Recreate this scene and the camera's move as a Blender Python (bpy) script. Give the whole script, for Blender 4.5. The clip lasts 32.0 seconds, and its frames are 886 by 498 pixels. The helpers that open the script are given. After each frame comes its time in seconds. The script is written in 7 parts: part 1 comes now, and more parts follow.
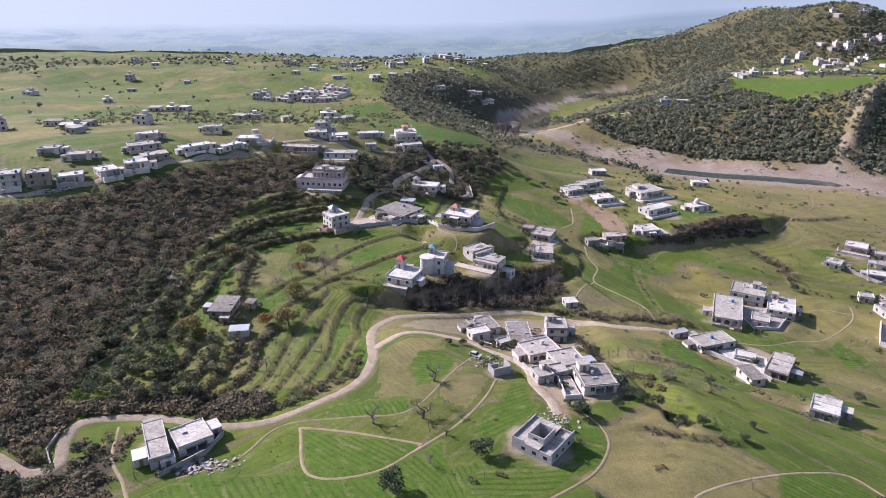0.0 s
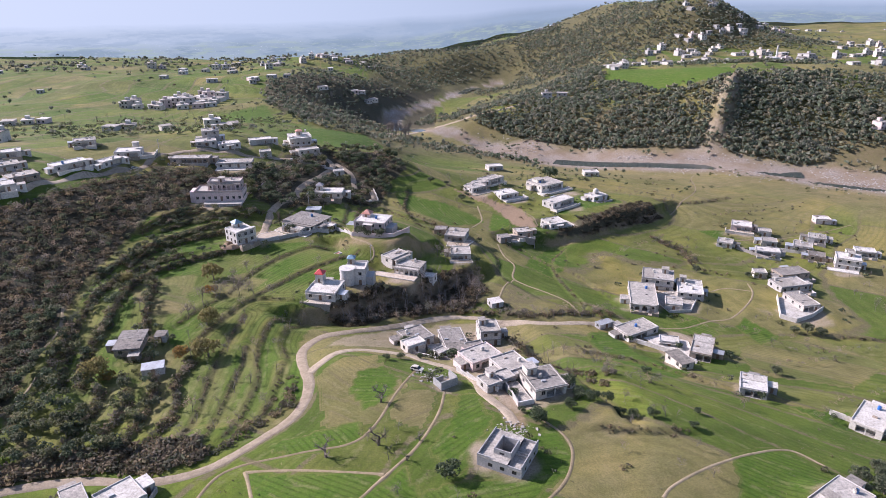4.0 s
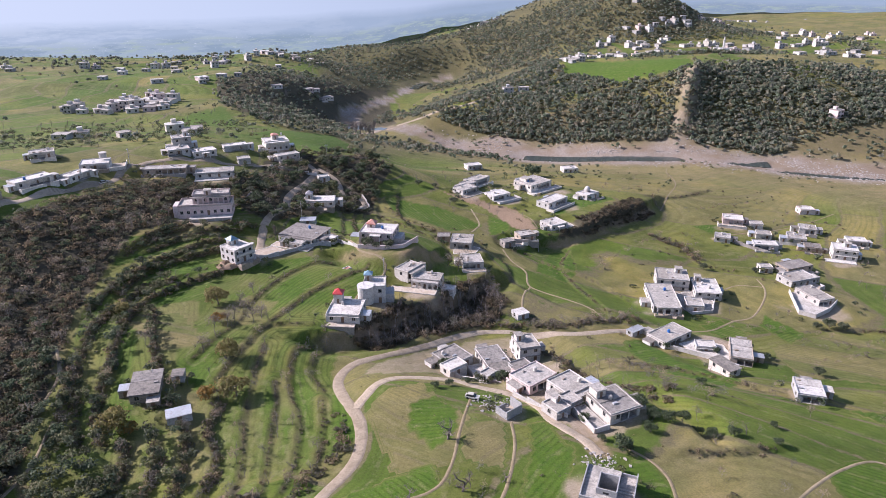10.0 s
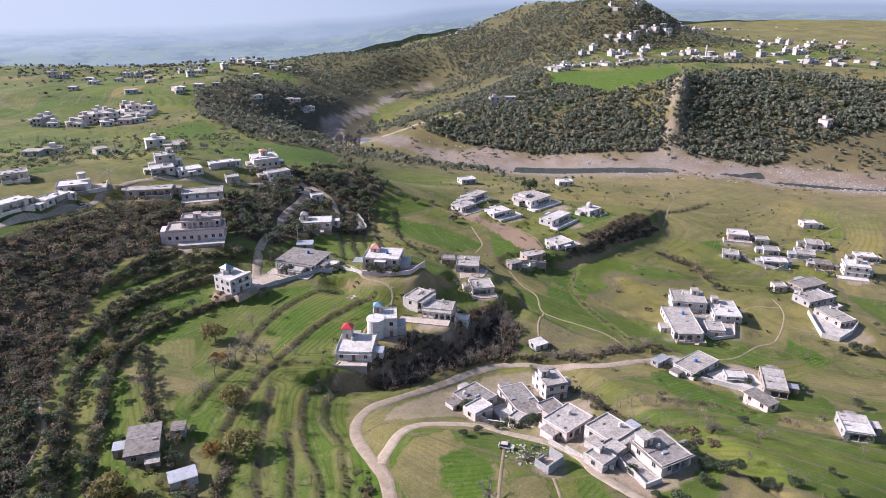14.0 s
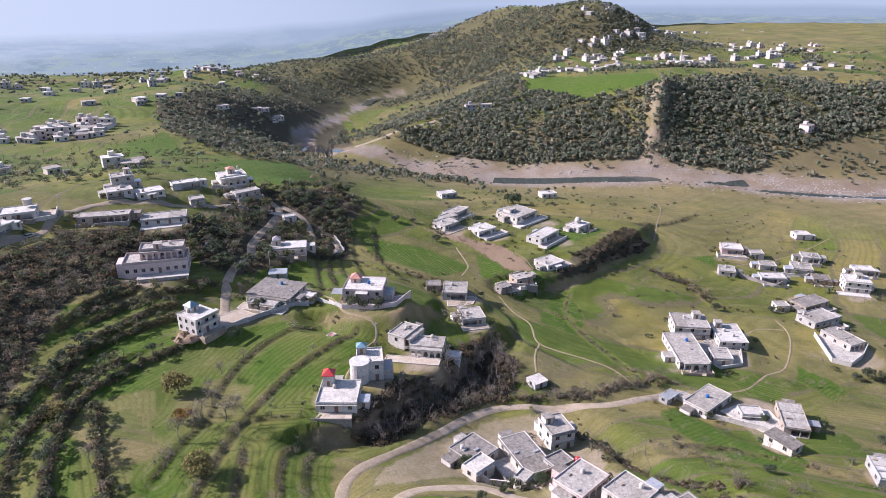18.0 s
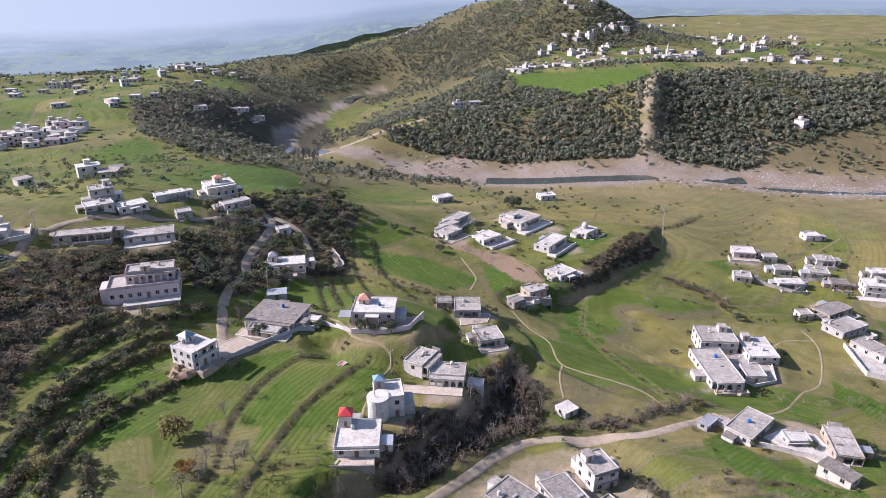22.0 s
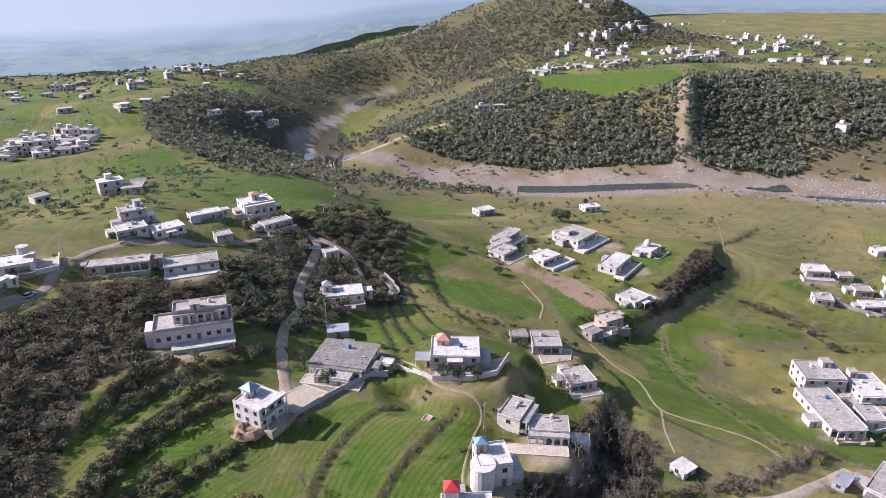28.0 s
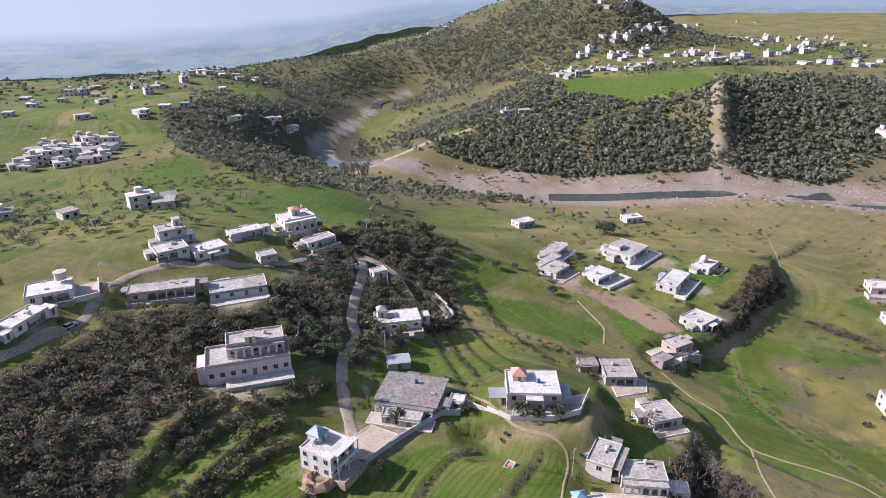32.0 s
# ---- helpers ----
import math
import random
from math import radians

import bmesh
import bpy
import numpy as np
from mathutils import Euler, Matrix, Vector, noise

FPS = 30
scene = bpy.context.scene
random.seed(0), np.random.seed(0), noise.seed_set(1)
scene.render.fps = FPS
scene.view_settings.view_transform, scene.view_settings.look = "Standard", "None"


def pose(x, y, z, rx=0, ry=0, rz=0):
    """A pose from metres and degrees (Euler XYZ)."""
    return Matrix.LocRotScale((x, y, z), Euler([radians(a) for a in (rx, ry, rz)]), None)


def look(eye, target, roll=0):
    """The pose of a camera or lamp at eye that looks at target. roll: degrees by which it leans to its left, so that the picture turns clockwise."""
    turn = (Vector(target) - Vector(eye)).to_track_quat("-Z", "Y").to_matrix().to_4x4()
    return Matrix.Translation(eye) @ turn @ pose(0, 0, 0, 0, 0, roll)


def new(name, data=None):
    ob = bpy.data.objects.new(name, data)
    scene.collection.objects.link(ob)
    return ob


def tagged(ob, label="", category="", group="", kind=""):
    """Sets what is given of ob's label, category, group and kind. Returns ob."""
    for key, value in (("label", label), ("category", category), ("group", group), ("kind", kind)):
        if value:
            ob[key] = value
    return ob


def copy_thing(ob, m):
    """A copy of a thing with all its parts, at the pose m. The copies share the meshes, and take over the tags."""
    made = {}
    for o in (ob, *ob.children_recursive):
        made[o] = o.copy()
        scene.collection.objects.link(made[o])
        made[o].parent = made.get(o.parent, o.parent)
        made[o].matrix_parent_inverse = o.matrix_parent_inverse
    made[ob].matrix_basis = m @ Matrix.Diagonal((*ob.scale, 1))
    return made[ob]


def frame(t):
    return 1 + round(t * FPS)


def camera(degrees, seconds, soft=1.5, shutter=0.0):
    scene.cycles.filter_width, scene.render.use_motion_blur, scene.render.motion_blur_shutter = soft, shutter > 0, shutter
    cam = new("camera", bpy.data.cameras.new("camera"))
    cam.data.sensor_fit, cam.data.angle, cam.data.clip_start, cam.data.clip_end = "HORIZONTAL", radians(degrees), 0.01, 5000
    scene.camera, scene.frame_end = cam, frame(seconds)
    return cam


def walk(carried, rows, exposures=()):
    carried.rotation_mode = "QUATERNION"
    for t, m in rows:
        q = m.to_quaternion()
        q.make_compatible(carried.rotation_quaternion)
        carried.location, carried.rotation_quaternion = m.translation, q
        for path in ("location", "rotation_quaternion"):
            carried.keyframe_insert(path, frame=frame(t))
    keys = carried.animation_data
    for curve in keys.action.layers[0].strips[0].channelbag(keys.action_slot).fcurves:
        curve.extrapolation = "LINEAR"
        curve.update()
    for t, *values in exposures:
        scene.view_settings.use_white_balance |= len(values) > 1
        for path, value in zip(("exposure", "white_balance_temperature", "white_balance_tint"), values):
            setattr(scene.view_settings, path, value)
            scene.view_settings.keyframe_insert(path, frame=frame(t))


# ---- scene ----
EXPOSURES = [(0.0, 1.0, 5680, 29), (32.0, 1.0, 5680, 29)]
cam = camera(66.05, 32.0, soft=0.85)
PATH = [
    (0, (0.01, 0.00, 156.09), (0.01, 92.48, 118.04), 0.04),
    (0.5, (-1.75, 1.35, 156.10), (0.02, 93.83, 118.09), 0.01),
    (1, (-3.47, 2.66, 156.07), (0.31, 95.10, 118.13), -0.08),
    (1.5, (-5.17, 4.04, 156.04), (0.72, 96.36, 118.07), -0.12),
    (2, (-6.90, 5.45, 155.99), (1.13, 97.61, 118.02), -0.16),
    (2.5, (-8.72, 6.91, 155.97), (1.43, 98.83, 117.92), -0.15),
    (3, (-10.74, 8.20, 155.92), (1.71, 99.81, 117.81), -0.13),
    (3.5, (-12.81, 9.70, 156.02), (2.05, 100.88, 117.75), -0.09),
    (4, (-15.00, 11.38, 156.07), (2.24, 102.07, 117.65), -0.06),
    (4.5, (-17.28, 13.12, 156.09), (2.28, 103.28, 117.50), -0.04),
    (6.5, (-27.14, 21.08, 155.77), (-3.58, 110.05, 116.66), 0.07),
    (7, (-29.45, 23.24, 155.74), (-5.06, 111.93, 116.53), 0.04),
    (7.5, (-31.77, 25.43, 155.71), (-6.41, 113.83, 116.43), 0.06),
    (8, (-34.09, 27.66, 155.70), (-7.98, 115.83, 116.40), 0.03),
    (8.5, (-36.42, 29.86, 155.77), (-9.93, 117.90, 116.42), -0.01),
    (9, (-38.72, 32.06, 155.85), (-12.02, 120.04, 116.51), -0.02),
    (9.5, (-41.01, 34.28, 155.86), (-14.43, 122.32, 116.57), -0.06),
    (10, (-43.31, 36.60, 155.92), (-16.88, 124.68, 116.65), -0.06),
    (10.5, (-45.37, 39.05, 155.98), (-19.15, 127.20, 116.71), -0.16),
    (11, (-47.10, 41.63, 156.08), (-20.94, 129.83, 116.87), -0.17),
    (11.5, (-48.53, 44.37, 156.21), (-21.78, 132.41, 117.06), -0.12),
    (12, (-49.68, 47.06, 156.35), (-22.23, 134.94, 117.31), -0.03),
    (12.5, (-50.58, 49.86, 156.46), (-22.34, 137.54, 117.54), 0.08),
    (13, (-51.17, 52.72, 156.55), (-22.20, 140.22, 117.76), 0.19),
    (13.5, (-51.52, 55.60, 156.64), (-21.84, 142.92, 117.99), 0.27),
    (14, (-51.65, 58.49, 156.71), (-21.34, 145.65, 118.20), 0.25),
    (14.5, (-51.61, 61.36, 156.82), (-20.71, 148.37, 118.43), 0.18),
    (16.5, (-49.96, 73.67, 156.83), (-17.15, 160.14, 118.80), 0.11),
    (17, (-49.52, 76.65, 156.84), (-16.28, 162.98, 118.85), 0.09),
    (17.5, (-49.10, 79.60, 156.82), (-15.42, 165.75, 118.82), 0.11),
    (18, (-48.94, 82.61, 156.79), (-14.68, 168.51, 118.77), 0.17),
    (18.5, (-49.06, 85.59, 156.79), (-14.22, 171.23, 118.68), 0.27),
    (19, (-49.34, 88.54, 156.79), (-14.00, 173.93, 118.58), 0.29),
    (19.5, (-49.78, 91.52, 156.79), (-13.96, 176.66, 118.47), 0.24),
    (20, (-50.33, 94.52, 156.82), (-14.11, 179.44, 118.40), 0.16),
    (20.5, (-51.13, 97.57, 156.87), (-14.51, 182.27, 118.35), 0.15),
    (21, (-51.98, 100.61, 156.83), (-15.03, 185.13, 118.22), 0.09),
    (21.5, (-52.83, 103.61, 156.81), (-15.63, 187.98, 118.10), 0.06),
    (22, (-53.71, 106.62, 156.76), (-16.31, 190.85, 117.97), 0.00),
    (22.5, (-54.73, 109.62, 156.62), (-17.14, 193.75, 117.77), -0.02),
    (23, (-55.82, 112.69, 156.50), (-18.08, 196.73, 117.60), -0.05),
    (23.5, (-57.00, 115.75, 156.43), (-19.11, 199.71, 117.50), -0.05),
    (24, (-58.28, 118.82, 156.44), (-20.25, 202.69, 117.46), -0.09),
    (24.5, (-59.61, 121.94, 156.52), (-21.45, 205.73, 117.50), -0.11),
    (25, (-60.91, 125.05, 156.64), (-22.63, 208.77, 117.57), -0.12),
    (25.5, (-62.19, 128.21, 156.72), (-23.84, 211.89, 117.63), -0.12),
    (27.5, (-67.20, 141.37, 156.46), (-28.80, 225.02, 117.37), 0.05),
    (28, (-68.49, 144.41, 156.48), (-30.13, 228.10, 117.42), 0.01),
    (28.5, (-69.80, 147.40, 156.55), (-31.48, 231.13, 117.55), -0.08),
    (29, (-71.16, 150.46, 156.65), (-32.85, 234.19, 117.65), -0.06),
    (29.5, (-72.58, 153.61, 156.69), (-34.29, 237.36, 117.71), -0.09),
    (30, (-73.99, 156.70, 156.80), (-35.73, 240.45, 117.80), -0.09),
    (30.5, (-75.44, 159.74, 156.91), (-37.22, 243.51, 117.90), -0.10),
    (31, (-76.88, 162.76, 156.87), (-38.70, 246.57, 117.91), -0.12),
    (31.5, (-78.25, 165.78, 157.02), (-40.15, 249.61, 118.02), -0.13),
    (32, (-79.59, 168.82, 157.22), (-41.53, 252.65, 118.18), -0.13),
]
walk(cam, [(t, look(eye, target, roll)) for t, eye, target, roll in PATH], EXPOSURES)
# ---- light ----
SUN_EL, SUN_FROM = 32.0, (-0.866, 0.50)          # height in degrees; the sun stands to the west and ahead
world = bpy.data.worlds.new("winter_sky")
scene.world = world
world.use_nodes = True
_nt = world.node_tree
_sky = _nt.nodes.new("ShaderNodeTexSky")
_sky.sky_type = "NISHITA"
_sky.sun_disc = False
_sky.sun_elevation = radians(SUN_EL)
_sky.sun_rotation = math.atan2(SUN_FROM[0], SUN_FROM[1])
_sky.air_density, _sky.dust_density, _sky.ozone_density = 1.3, 1.5, 1.5
_bg = _nt.nodes["Background"]
_bg.inputs["Strength"].default_value = 0.09
_nt.links.new(_sky.outputs[0], _bg.inputs["Color"])
_sun = bpy.data.lights.new("sun", "SUN")
_sun.energy, _sun.angle, _sun.color = 5.0, radians(0.6), (1.0, 0.925, 0.80)
_so = new("sun", _sun)
_c = math.cos(radians(SUN_EL))
_so.matrix_world = look((SUN_FROM[0] * _c * 500, SUN_FROM[1] * _c * 500, math.sin(radians(SUN_EL)) * 500), (0, 0, 0))


# ---- materials ----
def nodes(name):
    m = bpy.data.materials.new(name)
    m.use_nodes = True
    nt = m.node_tree
    return m, nt, nt.nodes["Principled BSDF"]


def link(nt, a, b):
    nt.links.new(a, b)


def noise_tex(nt, scale, detail=4.0, rough=0.6, vec=None):
    n = nt.nodes.new("ShaderNodeTexNoise")
    n.inputs["Scale"].default_value, n.inputs["Detail"].default_value = scale, detail
    n.inputs["Roughness"].default_value = rough
    if vec is None:
        vec = nt.nodes.new("ShaderNodeNewGeometry").outputs["Position"]
    link(nt, vec, n.inputs["Vector"])
    return n.outputs["Fac"]


def ramp(nt, fac, stops):
    r = nt.nodes.new("ShaderNodeValToRGB")
    e = r.color_ramp.elements
    while len(e) < len(stops):
        e.new(0.5)
    for el, (p, c) in zip(e, stops):
        el.position, el.color = p, (*c, 1) if len(c) == 3 else c
    link(nt, fac, r.inputs[0])
    return r.outputs["Color"]


def mix(nt, fac, a, b, mode="MIX"):
    n = nt.nodes.new("ShaderNodeMix")
    n.data_type, n.blend_type, n.clamp_factor = "RGBA", mode, True
    for sock, v in ((n.inputs[0], fac), (n.inputs[6], a), (n.inputs[7], b)):
        if isinstance(v, (int, float)):
            sock.default_value = v
        elif isinstance(v, tuple):
            sock.default_value = (*v, 1)
        else:
            link(nt, v, sock)
    return n.outputs[2]


def bump(nt, bsdf, height, strength, distance):
    b = nt.nodes.new("ShaderNodeBump")
    b.inputs["Strength"].default_value, b.inputs["Distance"].default_value = strength, distance
    link(nt, height, b.inputs["Height"])
    link(nt, b.outputs["Normal"], bsdf.inputs["Normal"])


def maths(nt, op, a, b=0.0):
    n = nt.nodes.new("ShaderNodeMath")
    n.operation = op
    for sock, v in ((n.inputs[0], a), (n.inputs[1], b)):
        if isinstance(v, (int, float)):
            sock.default_value = v
        else:
            link(nt, v, sock)
    return n.outputs[0]


def surface(name, base, worn, grain=6.0, stain=0.35, rough=0.85, dark=None, metallic=0.0, relief=0.03, grime=(0.50, 0.68)):
    """A weathered surface: a base colour, a worn colour in patches, fine grain and streaky stains."""
    m, nt, b = nodes(name)
    big = noise_tex(nt, stain, 5, 0.65)
    fine = noise_tex(nt, grain, 4, 0.7)
    col = mix(nt, ramp(nt, big, [(0.42, (0, 0, 0)), (0.68, (1, 1, 1))]), base, worn)
    dark = dark or tuple(v * 0.45 for v in base)
    col = mix(nt, ramp(nt, noise_tex(nt, stain * 4.3, 6, 0.75), [(grime[0], (0, 0, 0)), (grime[1], (0.85, 0.85, 0.85))]), col, dark)
    col = mix(nt, 0.5, col, ramp(nt, fine, [(0.3, (0.35, 0.35, 0.35)), (0.7, (0.95, 0.95, 0.95))]), "MULTIPLY")
    info = nt.nodes.new("ShaderNodeObjectInfo")
    col = mix(nt, 0.5, col, ramp(nt, info.outputs["Random"], [(0, (0.5, 0.47, 0.42)), (0.35, (0.85, 0.82, 0.77)), (1, (1, 1, 1))]), "MULTIPLY")
    link(nt, col, b.inputs["Base Color"])
    b.inputs["Roughness"].default_value, b.inputs["Metallic"].default_value = rough, metallic
    b.inputs["Specular IOR Level"].default_value = 0.2 if rough > 0.7 else 0.5
    bump(nt, b, fine, 0.4, relief)
    return m


WHITE = surface("whitewash", (0.64, 0.61, 0.565), (0.50, 0.47, 0.43), dark=(0.31, 0.295, 0.27))
CREAM = surface("cream_plaster", (0.70, 0.655, 0.58), (0.58, 0.535, 0.47), dark=(0.36, 0.325, 0.28))
PINK = surface("pink_plaster", (0.68, 0.535, 0.50), (0.70, 0.61, 0.57), dark=(0.42, 0.32, 0.29))
GREYW = surface("grey_render", (0.42, 0.41, 0.39), (0.52, 0.50, 0.47), dark=(0.22, 0.21, 0.2))
MUD = surface("mud_plaster", (0.36, 0.29, 0.22), (0.45, 0.38, 0.30), dark=(0.18, 0.14, 0.11))
BLOCK = surface("concrete_block", (0.34, 0.34, 0.34), (0.45, 0.44, 0.42), stain=0.6, dark=(0.2, 0.2, 0.2))
ROOF = surface("roof_screed", (0.50, 0.46, 0.40), (0.31, 0.285, 0.245), stain=0.34, dark=(0.19, 0.175, 0.155), grime=(0.43, 0.64))
ROOF_DARK = surface("old_roof", (0.25, 0.225, 0.195), (0.35, 0.32, 0.275), stain=0.22, dark=(0.105, 0.098, 0.09), grime=(0.43, 0.64))
ROOF_WHITE = surface("limewashed_roof", (0.66, 0.625, 0.565), (0.47, 0.44, 0.385), stain=0.34, dark=(0.27, 0.25, 0.22), grime=(0.47, 0.66))
RED = surface("red_tin", (0.55, 0.03, 0.03), (0.48, 0.05, 0.045), rough=0.5, dark=(0.3, 0.03, 0.03))
TERRA = surface("terracotta", (0.50, 0.23, 0.17), (0.56, 0.33, 0.26), dark=(0.3, 0.14, 0.1))
SLATE = surface("slate_tile", (0.33, 0.31, 0.31), (0.42, 0.39, 0.37), dark=(0.2, 0.19, 0.19))
BLUEROOF = surface("blue_tile", (0.16, 0.28, 0.36), (0.24, 0.36, 0.42), rough=0.5, dark=(0.1, 0.17, 0.22))
TIN = surface("tin_sheet", (0.55, 0.57, 0.58), (0.45, 0.45, 0.44), rough=0.45, metallic=0.4, dark=(0.3, 0.24, 0.2))
FRAME = surface("window_frame_paint", (0.5, 0.47, 0.42), (0.4, 0.37, 0.33), grain=12)
DOOR = surface("door_wood", (0.20, 0.12, 0.07), (0.26, 0.17, 0.11), grain=14, rough=0.6)
PLASTIC_BLUE = surface("blue_plastic", (0.03, 0.15, 0.45), (0.05, 0.18, 0.42), rough=0.4)
STONE = surface("rubble_stone", (0.34, 0.31, 0.28), (0.44, 0.40, 0.35), stain=1.2, dark=(0.16, 0.15, 0.14))
ROADM = surface("dusty_road", (0.42, 0.345, 0.25), (0.30, 0.24, 0.165), grain=3.0, stain=0.45, rough=0.95, dark=(0.24, 0.21, 0.15), relief=0.06)
TRACKM = surface("trodden_earth", (0.32, 0.255, 0.16), (0.24, 0.195, 0.11), grain=4.0, stain=0.3, rough=0.95, dark=(0.18, 0.155, 0.085), relief=0.05)
YARD = surface("packed_yard", (0.46, 0.38, 0.29), (0.55, 0.48, 0.39), grain=3.0, stain=0.25, rough=0.95, dark=(0.3, 0.25, 0.19), relief=0.05)
BARK = surface("bark", (0.16, 0.13, 0.11), (0.22, 0.19, 0.16), grain=9)
TWIG = surface("winter_twigs", (0.20, 0.172, 0.148), (0.26, 0.225, 0.195), grain=9)


def glass():
    m, nt, b = nodes("dark_glass")
    b.inputs["Base Color"].default_value = (0.02, 0.022, 0.025, 1)
    b.inputs["Roughness"].default_value = 0.15
    return m


PANE = glass()


def leaves(name, tones, rough=0.75):
    """Foliage: each leaf spray takes its own tone; the plant's tint attribute shifts it."""
    m, nt, b = nodes(name)
    g = nt.nodes.new("ShaderNodeNewGeometry")
    col = ramp(nt, g.outputs["Random Per Island"], [(i / (len(tones) - 1), c) for i, c in enumerate(tones)])
    at = nt.nodes.new("ShaderNodeAttribute")
    at.attribute_name = "tint"
    col = mix(nt, 1.0, col, at.outputs["Color"], "MULTIPLY")
    link(nt, col, b.inputs["Base Color"])
    b.inputs["Roughness"].default_value = rough
    b.inputs["Specular IOR Level"].default_value = 0.25
    tr = nt.nodes.new("ShaderNodeBsdfTranslucent")
    link(nt, col, tr.inputs["Color"])
    ms = nt.nodes.new("ShaderNodeMixShader")
    ms.inputs[0].default_value = 0.4
    link(nt, b.outputs[0], ms.inputs[1])
    link(nt, tr.outputs[0], ms.inputs[2])
    link(nt, ms.outputs[0], nt.nodes["Material Output"].inputs["Surface"])
    return m


LEAF = leaves("evergreen_leaves", [(0.05, 0.066, 0.034), (0.078, 0.094, 0.05), (0.11, 0.122, 0.07), (0.145, 0.142, 0.095)])
SCRUB = leaves("winter_scrub", [(0.085, 0.072, 0.05), (0.125, 0.105, 0.072), (0.165, 0.135, 0.095), (0.10, 0.104, 0.052)])
# Winter wood tones, paled well beyond LEAF to put distance haze into the colour.
HAZED_FARLEAF = leaves("haze_paled_leaves", [(0.12, 0.14, 0.09), (0.15, 0.16, 0.11), (0.18, 0.178, 0.13), (0.205, 0.195, 0.15)])
TWIGGERY = leaves("fine_winter_twigs", [(0.13, 0.108, 0.085), (0.18, 0.15, 0.12), (0.23, 0.195, 0.16), (0.15, 0.14, 0.09)])
AUTUMN = leaves("autumn_leaves", [(0.24, 0.12, 0.03), (0.30, 0.17, 0.04), (0.20, 0.14, 0.05), (0.16, 0.13, 0.05)])


def ground_material():
    """Winter land: grass, wheat in drills, dry turf, wood floor darkened for shade, river gravel and ploughed soil, by
    the cover attributes.
    """
    m, nt, b = nodes("land")
    ca, cb = nt.nodes.new("ShaderNodeAttribute"), nt.nodes.new("ShaderNodeAttribute")
    ca.attribute_name, cb.attribute_name = "cover", "cover_more"
    sa, sb = nt.nodes.new("ShaderNodeSeparateColor"), nt.nodes.new("ShaderNodeSeparateColor")
    link(nt, ca.outputs["Color"], sa.inputs[0])
    link(nt, cb.outputs["Color"], sb.inputs[0])
    geo = nt.nodes.new("ShaderNodeNewGeometry")
    pos = geo.outputs["Position"]
    n1, n2, n3 = noise_tex(nt, 0.035, 6, 0.65), noise_tex(nt, 0.35, 6, 0.7), noise_tex(nt, 2.2, 4, 0.75)
    edge = maths(nt, "MULTIPLY", maths(nt, "SUBTRACT", n2, 0.5), 0.9)

    def mask(v):
        s = maths(nt, "ADD", v, maths(nt, "MULTIPLY", edge, maths(nt, "MULTIPLY", maths(nt, "MULTIPLY", v, maths(nt, "SUBTRACT", 1.0, v)), 4.0)))
        return s

    grass = mix(nt, ramp(nt, n1, [(0.35, (0, 0, 0)), (0.65, (1, 1, 1))]), (0.115, 0.132, 0.022), (0.195, 0.182, 0.045))
    grass = mix(nt, ramp(nt, n2, [(0.45, (0, 0, 0)), (0.75, (0.8, 0.8, 0.8))]), grass, (0.22, 0.178, 0.072))
    row = maths(nt, "ADD", cb.outputs["Alpha"], maths(nt, "MULTIPLY", n2, 0.7))
    fine = maths(nt, "ADD", maths(nt, "MULTIPLY", maths(nt, "SINE", maths(nt, "MULTIPLY", row, 3.6)), 0.5), 0.5)
    drill = ramp(nt, fine, [(0.0, (0.66, 0.69, 0.62)), (0.55, (1, 1, 1))])
    broad = maths(nt, "ADD", maths(nt, "MULTIPLY", maths(nt, "SINE", maths(nt, "MULTIPLY", maths(nt, "ADD", cb.outputs["Alpha"], maths(nt, "MULTIPLY", n1, 14.0)), 0.85)), 0.5), 0.5)
    balk = maths(nt, "MULTIPLY", ramp(nt, broad, [(0.90, (0, 0, 0)), (0.99, (0.28, 0.28, 0.28))]), ramp(nt, n2, [(0.42, (0, 0, 0)), (0.58, (1, 1, 1))]))
    wheat = mix(nt, ramp(nt, n2, [(0.3, (0, 0, 0)), (0.7, (1, 1, 1))]), (0.05, 0.104, 0.009), (0.096, 0.146, 0.017))
    wheat = mix(nt, ramp(nt, n1, [(0.5, (0, 0, 0)), (0.75, (0.75, 0.75, 0.75))]), wheat, (0.135, 0.155, 0.036))
    dry = mix(nt, n2, (0.205, 0.165, 0.07), (0.27, 0.22, 0.11))
    dry = mix(nt, ramp(nt, n1, [(0.4, (0, 0, 0)), (0.7, (0.7, 0.7, 0.7))]), dry, (0.176, 0.16, 0.052))
    # Brown litter and scrub floor, darkened further to carry the wooded slopes' shade.
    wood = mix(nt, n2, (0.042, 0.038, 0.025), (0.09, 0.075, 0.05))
    gravel = mix(nt, ramp(nt, n3, [(0.35, (0, 0, 0)), (0.65, (1, 1, 1))]), (0.19, 0.16, 0.135), (0.36, 0.315, 0.27))
    gravel = mix(nt, ramp(nt, n1, [(0.4, (0, 0, 0)), (0.6, (1, 1, 1))]), gravel, (0.215, 0.165, 0.115))
    soil = mix(nt, n2, (0.235, 0.16, 0.10), (0.31, 0.22, 0.145))
    rock = mix(nt, n2, (0.27, 0.21, 0.15), (0.38, 0.31, 0.235))
    # strip fields: bands along the lie of the land, cut across here and there, each with its own crop
    band = maths(nt, "MULTIPLY", cb.outputs["Alpha"], 1 / 13.0)
    band = maths(nt, "ADD", band, maths(nt, "MULTIPLY", n1, 0.35))
    bi = maths(nt, "FLOOR", band)
